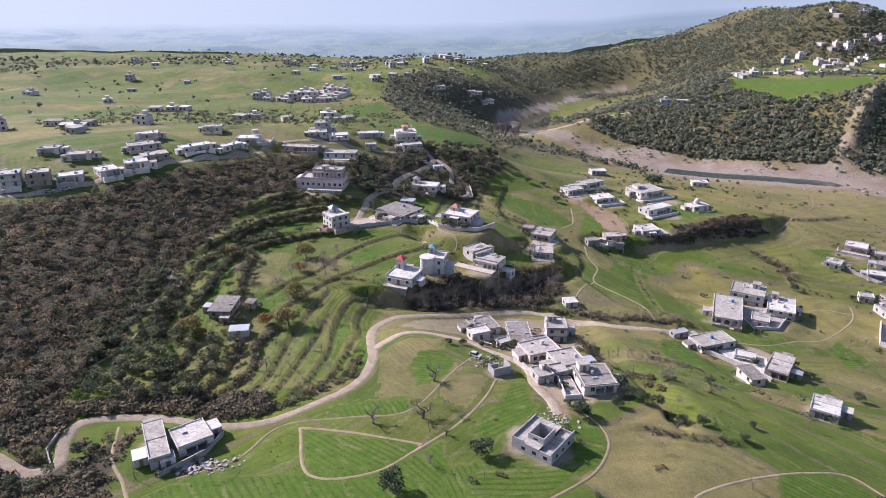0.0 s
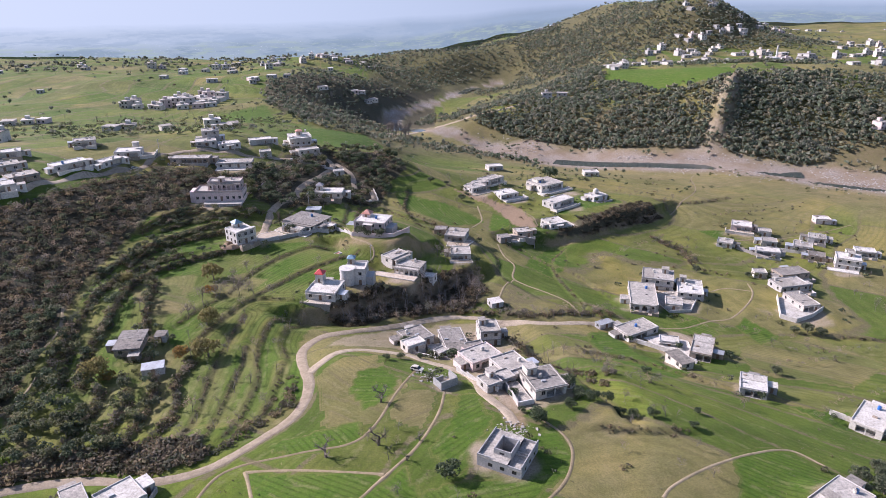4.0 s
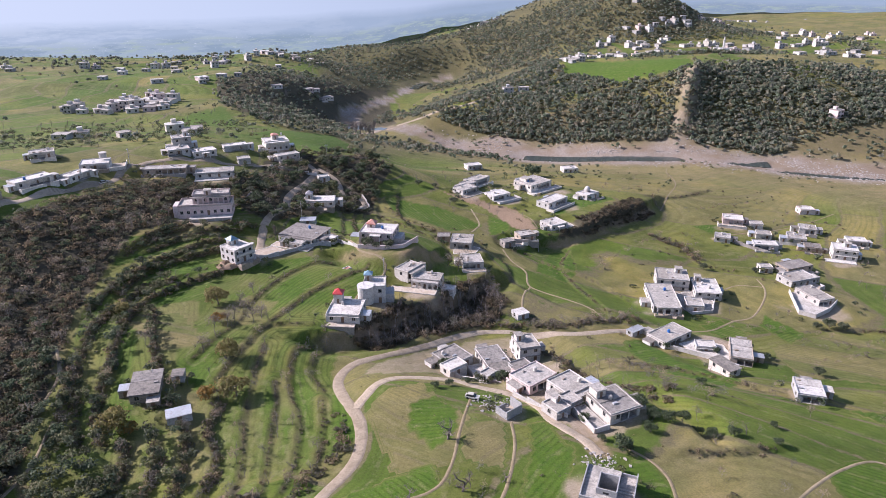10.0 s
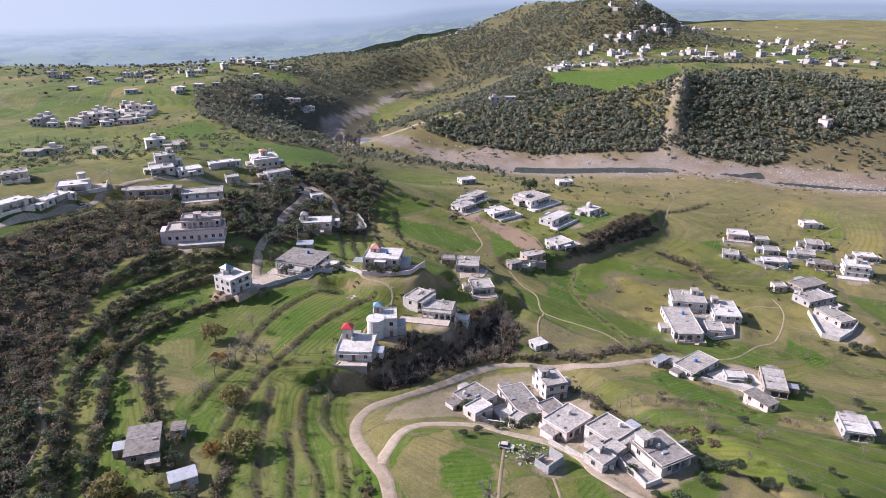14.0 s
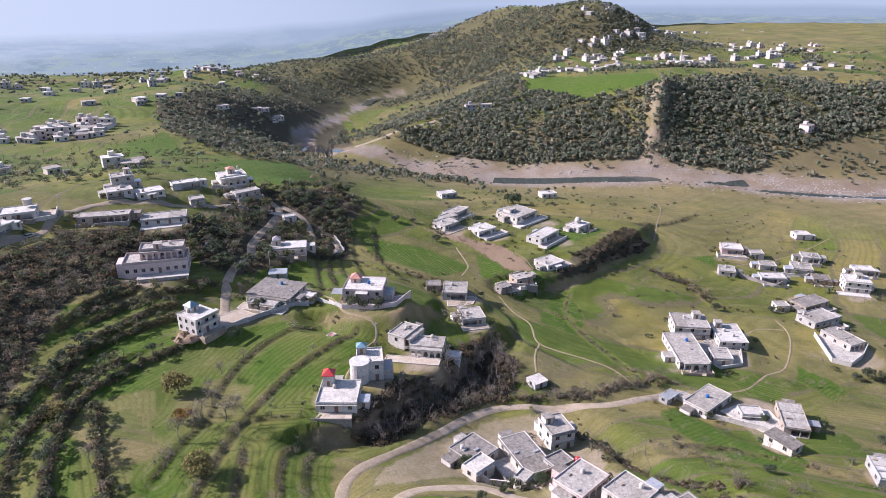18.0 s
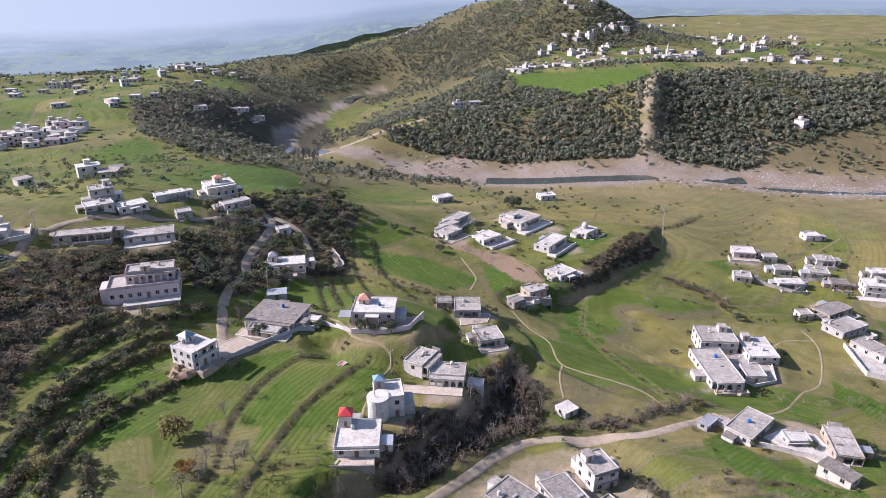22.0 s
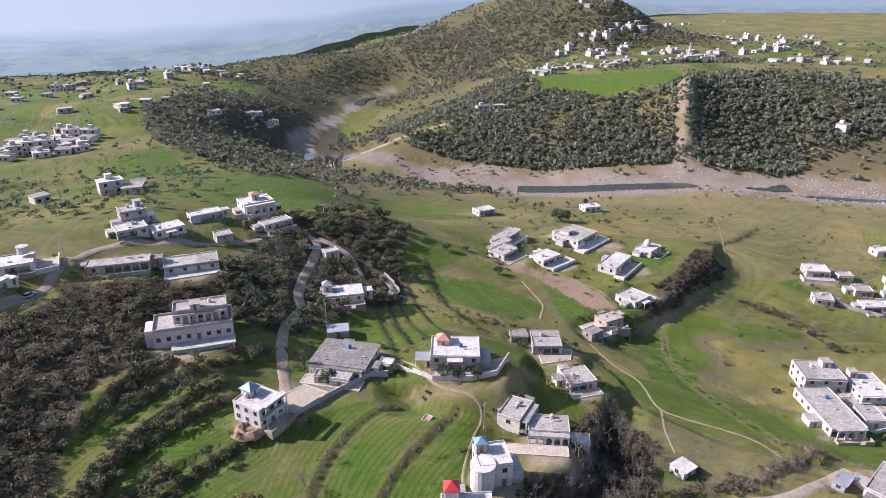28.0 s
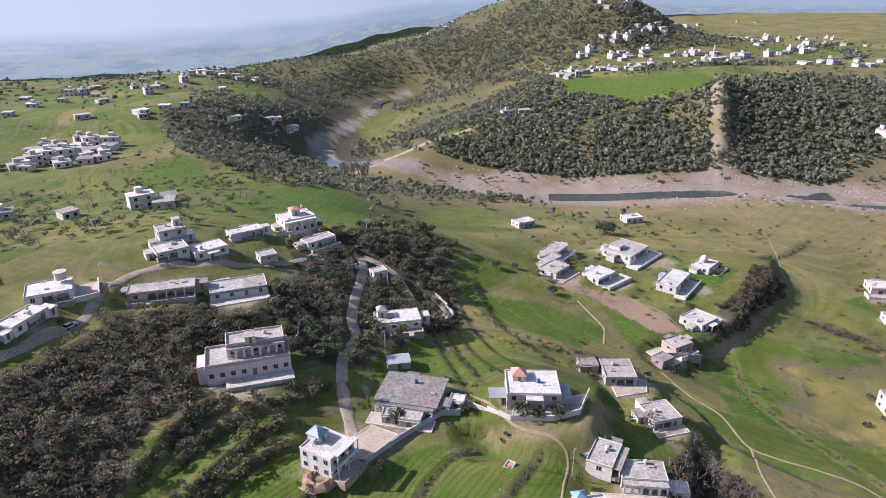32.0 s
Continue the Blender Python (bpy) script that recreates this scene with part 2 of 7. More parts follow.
    wn = nt.nodes.new("ShaderNodeTexWhiteNoise")
    wn.noise_dimensions = "1D"
    link(nt, bi, wn.inputs["W"])
    xyz = nt.nodes.new("ShaderNodeSeparateXYZ")
    link(nt, pos, xyz.inputs[0])
    run = maths(nt, "ADD", maths(nt, "MULTIPLY", xyz.outputs[0], 0.012), maths(nt, "MULTIPLY", xyz.outputs[1], 0.014))
    run = maths(nt, "ADD", run, maths(nt, "MULTIPLY", wn.outputs["Value"], 3.0))
    wn2 = nt.nodes.new("ShaderNodeTexWhiteNoise")
    wn2.noise_dimensions = "2D"
    cell = nt.nodes.new("ShaderNodeCombineXYZ")
    link(nt, bi, cell.inputs[0])
    link(nt, maths(nt, "FLOOR", run), cell.inputs[1])
    link(nt, cell.outputs[0], wn2.inputs["Vector"])
    luck = wn2.outputs["Value"]
    strips = ca.outputs["Alpha"]
    near_edge = maths(nt, "MINIMUM", maths(nt, "PINGPONG", band, 0.5), maths(nt, "MULTIPLY", maths(nt, "PINGPONG", run, 0.5), 3.0))
    sown = maths(nt, "MULTIPLY", strips, ramp(nt, luck, [(0.0, (0.9, 0.9, 0.9)), (0.3, (0.9, 0.9, 0.9)), (0.31, (0.45, 0.45, 0.45)), (0.6, (0.25, 0.25, 0.25)), (0.61, (0, 0, 0)), (1, (0, 0, 0))]))
    parched = maths(nt, "MULTIPLY", strips, ramp(nt, luck, [(0.60, (0, 0, 0)), (0.62, (0.25, 0.25, 0.25)), (0.8, (0.4, 0.4, 0.4)), (0.82, (0.6, 0.6, 0.6)), (1, (0.7, 0.7, 0.7))]))
    edge_line = maths(nt, "MULTIPLY", strips, maths(nt, "MULTIPLY", ramp(nt, near_edge, [(0.025, (1, 1, 1)), (0.06, (0, 0, 0))]), ramp(nt, n2, [(0.36, (0, 0, 0)), (0.5, (1, 1, 1))])))
    mottle = ramp(nt, noise_tex(nt, 0.11, 5, 0.7), [(0.38, (0.74, 0.8, 0.72)), (0.62, (1.0, 1.0, 1.0))])
    col = mix(nt, mask(sa.outputs[1]), grass, dry)
    col = mix(nt, parched, col, dry)
    col = mix(nt, maths(nt, "MULTIPLY", sown, ramp(nt, n2, [(0.3, (0.55, 0.55, 0.55)), (0.6, (1, 1, 1))])), col, wheat)
    col = mix(nt, 1.0, col, mottle, "MULTIPLY")
    broadly = ramp(nt, noise_tex(nt, 0.018, 3, 0.6), [(0.36, (0.78, 0.80, 0.72)), (0.5, (1, 1, 1)), (0.64, (1.25, 1.17, 1.0))])
    col = mix(nt, 1.0, col, broadly, "MULTIPLY")
    col = mix(nt, mask(sa.outputs[0]), col, wheat)
    col = mix(nt, maths(nt, "MULTIPLY", maths(nt, "ADD", sa.outputs[0], 0.9), ramp(nt, n1, [(0.38, (0.2, 0.2, 0.2)), (0.6, (0.62, 0.62, 0.62))])), col, drill, "MULTIPLY")
    col = mix(nt, edge_line, col, mix(nt, n3, (0.085, 0.08, 0.035), (0.19, 0.155, 0.085)))
    col = mix(nt, balk, col, mix(nt, n3, (0.20, 0.16, 0.085), (0.30, 0.25, 0.15)))
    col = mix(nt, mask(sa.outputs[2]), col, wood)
    col = mix(nt, mask(sb.outputs[0]), col, gravel)
    col = mix(nt, mask(sb.outputs[1]), col, soil)
    col = mix(nt, mask(sb.outputs[2]), col, rock)
    col = mix(nt, 0.8, col, ramp(nt, n3, [(0.32, (0.5, 0.5, 0.46)), (0.68, (1, 1, 1))]), "MULTIPLY")
    col = mix(nt, ramp(nt, noise_tex(nt, 0.9, 3, 0.8), [(0.56, (0, 0, 0)), (0.7, (0.55, 0.55, 0.55))]), col, (0.10, 0.095, 0.04))
    link(nt, col, b.inputs["Base Color"])
    b.inputs["Roughness"].default_value = 0.95
    b.inputs["Specular IOR Level"].default_value = 0.15
    bump(nt, b, mix(nt, 0.5, n3, n2), 0.8, 0.35)
    return m


LAND = ground_material()


def water_material():
    m, nt, b = nodes("river_water")
    b.inputs["Base Color"].default_value = (0.045, 0.055, 0.05, 1)
    b.inputs["Roughness"].default_value = 0.12
    bump(nt, b, noise_tex(nt, 1.4, 3, 0.6), 0.25, 0.05)
    return m


WATER = water_material()


def painted_haze_material():
    """The far plain painted in winter haze and self-lit: pale toward the sun, with faint bands of woods, fields and
    villages.
    """
    m, nt, b = nodes("painted_distance_haze")
    geo = nt.nodes.new("ShaderNodeNewGeometry")
    sep = nt.nodes.new("ShaderNodeSeparateXYZ")
    link(nt, geo.outputs["Position"], sep.inputs[0])

    def stretched(sx, sz):
        st = nt.nodes.new("ShaderNodeVectorMath")
        st.operation = "MULTIPLY"
        st.inputs[1].default_value = (sx, sx, sz)
        link(nt, geo.outputs["Position"], st.inputs[0])
        return st.outputs[0]

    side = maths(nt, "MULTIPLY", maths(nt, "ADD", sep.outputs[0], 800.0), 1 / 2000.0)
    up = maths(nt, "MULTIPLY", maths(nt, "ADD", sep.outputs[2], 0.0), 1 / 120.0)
    def ridge(level, wave, sx, soft):
        """1 above a wandering skyline, 0 below it."""
        h = maths(nt, "ADD", level, maths(nt, "MULTIPLY", maths(nt, "SUBTRACT", noise_tex(nt, 1.0, 6, 0.6, stretched(sx, 0.0)), 0.5), wave))
        return ramp(nt, maths(nt, "ADD", maths(nt, "MULTIPLY", maths(nt, "SUBTRACT", up, h), soft), 0.5), [(0.0, (0, 0, 0)), (1.0, (1, 1, 1))])

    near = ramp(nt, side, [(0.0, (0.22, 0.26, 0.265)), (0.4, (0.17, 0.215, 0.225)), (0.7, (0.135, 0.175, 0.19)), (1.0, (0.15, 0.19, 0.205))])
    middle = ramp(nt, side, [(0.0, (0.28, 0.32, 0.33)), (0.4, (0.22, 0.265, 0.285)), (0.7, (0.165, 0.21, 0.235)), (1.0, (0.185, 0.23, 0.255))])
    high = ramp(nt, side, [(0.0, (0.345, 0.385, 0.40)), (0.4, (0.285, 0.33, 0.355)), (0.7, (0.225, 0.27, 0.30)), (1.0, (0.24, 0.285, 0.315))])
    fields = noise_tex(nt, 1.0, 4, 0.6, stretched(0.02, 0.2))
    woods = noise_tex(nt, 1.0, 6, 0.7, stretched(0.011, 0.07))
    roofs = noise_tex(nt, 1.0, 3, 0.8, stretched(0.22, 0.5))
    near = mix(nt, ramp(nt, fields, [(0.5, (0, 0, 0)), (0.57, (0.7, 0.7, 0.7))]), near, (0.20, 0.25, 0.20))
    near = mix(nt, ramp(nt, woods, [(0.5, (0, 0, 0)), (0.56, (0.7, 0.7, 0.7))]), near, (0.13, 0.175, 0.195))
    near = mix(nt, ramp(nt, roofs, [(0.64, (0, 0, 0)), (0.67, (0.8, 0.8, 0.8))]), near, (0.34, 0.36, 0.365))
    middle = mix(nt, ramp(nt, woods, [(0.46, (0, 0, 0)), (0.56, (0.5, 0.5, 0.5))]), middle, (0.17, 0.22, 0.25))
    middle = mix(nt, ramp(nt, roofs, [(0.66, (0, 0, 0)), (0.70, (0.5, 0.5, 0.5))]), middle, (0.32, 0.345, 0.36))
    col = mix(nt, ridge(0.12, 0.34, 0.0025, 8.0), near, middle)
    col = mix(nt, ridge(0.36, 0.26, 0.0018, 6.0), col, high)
    # Emission carries the haze: the curtain glows by itself, no lamp stands there.
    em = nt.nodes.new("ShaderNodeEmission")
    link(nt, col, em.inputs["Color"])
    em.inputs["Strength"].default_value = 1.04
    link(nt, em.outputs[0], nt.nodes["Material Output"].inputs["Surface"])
    return m


PAINTED_HAZE = painted_haze_material()
# ---- lie of the land ----
# Spot heights of the plan (x, y, z in metres), area by area.
PLATEAU = [
    (-23, 215, 38), (-25, 175, 43), (0, 167, 46), (18, 169, 44.5), (41, 134, 46), (76, 142, 42),
    (-12, 200, 43.5), (-37, 228, 42), (-44, 268, 42), (-99, 231, 47), (-72, 231, 44.5), (-30, 242, 42.5),
    (-70, 311, 46), (-86, 281, 45), (-3, 301, 43.5), (-15, 252, 40), (-49, 300, 43), (17, 279, 37.5),
    (8, 303, 44.5), (-58, 336, 51), (-38, 330, 47), (-18, 330, 41.5), (-16, 366, 46), (-3, 401, 44),
    (-22, 455, 50), (13, 369, 36), (1, 387, 40), (-69, 439, 61), (-115, 470, 57), (-65, 569, 45),
]
RIDGE = [
    (-46, 610, 44), (-127, 715, 42), (-100, 365, 60), (-150, 330, 66), (-150, 400, 66), (-220, 300, 66),
    (-130, 250, 54), (-160, 180, 56), (-110, 160, 48), (-65, 120, 47), (-20, 110, 49), (30, 100, 48),
    (-200, 60, 50), (0, 20, 42), (-300, 500, 56), (-120, 570, 46), (8, 330, 40), (30, 440, 44),
    (10, 500, 40), (40, 480, 28),
]
EAST = [
    (69, 276, 26.5), (83, 238, 26), (72, 302, 25.5), (53, 253, 28), (94, 225, 24), (118, 180, 28),
    (147, 257, 17.5), (180, 263, 16.5), (179, 234, 16), (119, 365, 26), (102, 346, 24.5), (107, 433, 22.5),
    (144, 445, 20), (160, 358, 23), (170, 332, 16), (226, 351, 12.5), (235, 479, 5), (263, 385, 10),
    (302, 382, 8), (336, 347, 11), (66, 345, 27), (120, 120, 36), (180, 140, 24), (260, 250, 12),
    (-6, 240, 39.2), (6, 250, 38.2), (24, 262, 36.3), (4, 231, 33), (18, 241, 30.5), (36, 253, 28.3),
    (45, 215, 31), (60, 180, 40), (40, 230, 29), (180, 410, 18), (140, 300, 18),
]
RIVERSIDE = [
    (310, 466, 4), (308, 523, 0), (390, 467, -1), (154, 656, -4), (104, 700, 0), (230, 600, -3),
    (470, 420, -1), (190, 703, 18), (163, 691, 14), (60, 740, -6), (110, 830, -12), (190, 960, -14),
    (215, 1035, -16), (300, 1100, -14), (120, 560, 6), (60, 620, 10), (600, 330, 0), (440, 360, 4),
    (80, 660, 2),
]
FAR_BANK = [
    (330, 573, 21), (370, 596, 47), (397, 521, 11), (455, 515, 26), (486, 596, 57), (629, 626, 55),
    (402, 797, 46), (310, 765, 44), (488, 855, 50), (402, 1068, 40), (366, 1129, 28), (901, 1070, 36),
    (556, 794, 47), (277, 1301, 2), (290, 690, 34), (250, 640, 20), (560, 480, 26), (800, 700, 56),
    (700, 500, 45), (900, 450, 50), (660, 800, 48), (760, 850, 48),
]
# The conical hill over the far village and the ridge that runs back from it.
HILL = [
    (572, 1000, 107), (545, 985, 98), (600, 985, 98), (654, 946, 64), (690, 1040, 58), (520, 960, 78),
    (575, 910, 60), (470, 960, 60), (424, 1024, 54), (405, 1148, 36), (590, 1120, 98), (551, 1318, 80),
    (423, 1299, 39), (326, 1250, 21), (222, 1175, 14), (180, 1260, 10), (250, 1390, -4), (620, 1480, 30),
]
FAR_LEFT = [
    (-4, 920, 35), (50, 955, 26), (-75, 1002, 33), (-153, 960, 34), (20, 1055, 34), (0, 780, 38),
    (-40, 730, 40), (40, 840, 30), (-300, 800, 40), (-300, 1050, 36), (-620, 1080, 34), (40, 1140, 6),
    (-190, 1190, 14), (-450, 1290, 10), (-700, 700, 46), (-760, 1420, 8), (-600, 100, 70), (-200, -150, 45),
    (150, -100, 36), (500, -100, 20), (800, 100, 25), (1200, 300, 40), (1300, 900, 40),
]
BEYOND = [
    (100, 1450, -22), (-150, 1480, -16), (-420, 1650, -14), (0, 1800, -14), (102, 2076, -18), (-800, 1900, -12),
    (-300, 2300, -15), (350, 1800, -15), (330, 1520, -12), (720, 1750, -5), (1100, 1500, 8), (1885, 1968, -10),
    (1300, 2300, -12), (500, 2400, -15), (2200, 1400, 0), (1000, 1250, 26), (1500, 1000, 24), (2200, 600, 20),
    (-1500, 1200, 20), (-1500, 400, 60), (2200, 0, 20), (-1500, -200, 60), (-1500, 2200, -10),
]
SPOTS = np.array(PLATEAU + RIDGE + EAST + RIVERSIDE + FAR_BANK + HILL + FAR_LEFT + BEYOND, float)


def _bend(d2):
    return d2 * np.log(d2 + 1e-9)


def _sheet():
    p = SPOTS[:, :2] / 100.0
    n = len(p)
    a = np.zeros((n + 3, n + 3))
    a[:n, :n] = _bend(((p[:, None] - p[None]) ** 2).sum(-1)) + 0.02 * np.eye(n)
    a[:n, n] = a[n, :n] = 1
    a[:n, n + 1:], a[n + 1:, :n] = p, p.T
    return p, np.linalg.solve(a, np.r_[SPOTS[:, 2], 0, 0, 0])


_P, _W = _sheet()


def smooth(e0, e1, v):
    s = np.clip((v - e0) / (e1 - e0), 0, 1)
    return s * s * (3 - 2 * s)


def lie(x, y):
    """The bare height of the land, for arrays of x and y."""
    x, y = np.atleast_1d(np.asarray(x, float)), np.atleast_1d(np.asarray(y, float))
    q = np.stack([np.clip(x, -1500, 2200), np.clip(y, -200, 2400)], -1) / 100.0
    out = np.empty(len(q))
    for k in range(0, len(q), 20000):
        part = q[k:k + 20000]
        out[k:k + 20000] = _bend(((part[:, None] - _P[None]) ** 2).sum(-1)) @ _W[:-3] + _W[-3] + part @ _W[-2:]
    return out
# ---- plan lines ----
# Terrace banks of the bowl of fields, as plan lines (x, y).
BANKS = [
    [(-44, 163), (-41, 170), (-39, 178), (-37, 191), (-38, 205), (-37, 219), (-34, 229), (-28, 236), (-24, 239)],
    [(-29, 205), (-31, 215), (-30, 222), (-27, 231), (-23, 236)],
    [(-58, 216), (-54, 225), (-48, 235), (-42, 245), (-28, 243)],
    [(-56, 162), (-53, 172), (-52, 182), (-51, 198), (-48, 216), (-44, 233)],
    [(-65, 229), (-57, 242), (-51, 250), (-45, 269), (-34, 284), (-22, 292), (-13, 294)],
    [(-41, 247), (-34, 257), (-24, 269), (-11, 278), (0, 285)],
    [(-68, 164), (-66, 178), (-66, 192), (-70, 205), (-75, 226), (-77, 240), (-79, 255), (-79, 265)],
    [(-88, 229), (-88, 242), (-87, 256), (-81, 274), (-69, 286), (-57, 293)],
    [(-91, 191), (-93, 204), (-95, 216), (-96, 226), (-96, 250), (-91, 266), (-83, 282), (-73, 289)],
    [(-85, 190), (-88, 203), (-89, 215), (-88, 229)],
    [(-97, 194), (-96, 210), (-100, 230)],
    [(-92, 276), (-84, 297), (-75, 308), (-63, 316), (-56, 317)],
    [(-99, 263), (-95, 276), (-90, 289), (-79, 300), (-68, 307), (-58, 311)],
    [(-85, 318), (-74, 328), (-57, 328), (-42, 328)],
    [(-93, 307), (-82, 320), (-70, 327), (-61, 331)],
    [(-84, 311), (-76, 317), (-63, 323), (-47, 325)],
    [(-64, 162), (-60, 171), (-58, 180), (-60, 192), (-57, 204)],
    [(-49, 161), (-47, 172), (-45, 186), (-43, 198), (-42, 212)],
    [(-74, 166), (-72, 178), (-72, 190)],
    [(-82, 166), (-79, 180), (-80, 190)],
    [(-36, 168), (-33, 178), (-31, 190), (-30, 200)],
]
# Longer banks and breaks of slope in the eastern fields.
EAST_BANKS = [
    [(104, 333), (126, 338), (149, 350), (172, 362), (184, 372)],
    [(70, 262), (62, 280), (66, 300), (60, 318)],
    [(84, 318), (90, 300), (100, 285), (108, 262)],
    [(19.0, 325.3), (17.4, 339.2), (18.4, 353.3), (20.8, 370.8), (27.1, 395.0)],
    [(11.0, 320.4), (9.0, 328.2), (9.3, 343.0), (12.3, 360.8), (17.8, 380.3)],
    [(1.7, 324.7), (2.6, 336.6), (5.4, 351.1), (10.0, 369.2)],
    [(-4.4, 320.9), (-3.3, 330.4), (-1.6, 342.5), (1.8, 357.2)],
    [(33.1, 339.5), (31.0, 353.3), (31.7, 369.6), (36.9, 391.5)],
    [(109.1, 321.9), (95.8, 304.2), (90.4, 283.8), (90.0, 264.1), (91.1, 249.7)],
    [(52.6, 147.8), (59.7, 146.0), (68.8, 145.0), (76.2, 145.2)],
    [(30, 345), (45, 338), (58, 330)],
    [(170, 330), (172, 312), (168, 296), (178, 284)],
    [(20, 360), (28, 342), (36, 330)],
    [(25, 372), (34, 352), (44, 340)],
    [(72, 205), (84, 200), (96, 190), (104, 182)],
    [(190, 220), (214, 214), (240, 216)],
    [(200, 390), (226, 396), (260, 410)],
]
MAIN_ROADS = [
    [(-118, 137), (-105, 131), (-97, 127), (-92, 131), (-95, 140), (-94, 147), (-85, 150), (-74, 150), (-58, 147), (-45, 150), (-33, 161), (-25, 171), (-22, 184), (-24, 198), (-24, 210), (-19, 219), (-6, 225), (11, 234)],
    [(11, 234), (22, 240), (36, 243), (53, 238), (69, 233), (86, 234), (100, 236)],
    [(-22, 191), (-18, 196), (-14, 201), (-8, 205), (-1, 205), (9, 202), (15, 195), (21, 189), (26, 181), (27, 169), (30, 160), (31, 152)],
]
HILL_ROADS = [
    [(-42, 306), (-41, 313), (-40, 320), (-38, 330), (-34, 342), (-27, 351), (-25, 362), (-18, 380), (-12, 393), (-6, 410), (-12, 424)],
    [(14, 385), (15, 373), (8, 368), (4, 374), (5, 388), (4, 402), (-4, 414)],
    [(-125, 352), (-110, 364), (-103, 371), (-99, 379), (-94, 391), (-82, 400), (-58, 400), (-36, 404), (-12, 424)],
    [(-210, 280), (-185, 284), (-166, 297), (-148, 318), (-134, 342), (-118, 358)],
    [(47, 640), (75, 672), (97, 698), (137, 705), (174, 702), (201, 711), (226, 708), (247, 694), (290, 696)],
]
SPUR = [(378, 606), (356, 580), (338, 558), (326, 543)]
PATHS = [
    [(72, 320), (71, 306), (73, 294), (68, 279), (72, 271), (79, 263), (85, 254), (86, 244)],
    [(68, 277), (61, 268), (56, 258)],
    [(112, 232), (126, 232), (142, 238), (153, 240), (169, 252), (178, 262), (182, 272)],
    [(178, 264), (168, 268), (159, 266)],
    [(-84, 146), (-80, 133), (-74, 125), (-68, 115)],
    [(-11, 322), (-4, 312), (-2, 295), (5, 286), (6, 281), (0, 274), (-8, 264), (-12, 256)],
    [(74, 373), (72, 354), (68, 347), (63, 341)],
    [(20, 116), (24, 118), (35, 127), (41, 137), (42, 145), (38, 154)],
    [(56, 120), (61, 124), (76, 131), (90, 136), (103, 138), (108, 131)],
    [(-62, 126), (-50, 133), (-42, 147), (-26, 150), (-12, 151), (-5, 158), (2, 172), (10, 187), (13, 191)],
    [(-37, 146), (-31, 126), (-16, 126), (-5, 136)],
    [(-37, 146), (-28, 144), (-5, 137)],
    [(-5, 136), (4, 146), (12, 160), (16, 172)],
    [(100, 340), (101, 355), (96, 368)],
    [(195, 372), (220, 400), (246, 430), (266, 470), (280, 490)],
    [(210, 330), (252, 332), (300, 345)],
    [(-104, 172), (-99, 185), (-97, 200)],
    [(-102, 206), (-100, 222), (-104, 240)],
]
RIVER = [(700, 300), (600, 335), (470, 405), (400, 447), (345, 490), (308, 520), (270, 543), (230, 568), (190, 600), (150, 640), (110, 690), (72, 735), (75, 790), (110, 850), (170, 935), (215, 1035), (285, 1100)]
WATER_RUN = [(372, 482), (345, 498), (318, 514), (290, 528), (262, 543), (236, 558), (212, 572), (196, 582)]
STREAM = [(520, 372), (470, 398), (420, 425), (385, 448), (360, 470), (342, 490)]
LOWER_RUN = [(96, 702), (82, 716), (70, 734), (66, 760), (76, 790)]
GORGE_RUN = [(196, 985), (205, 1010), (216, 1036), (240, 1064)]
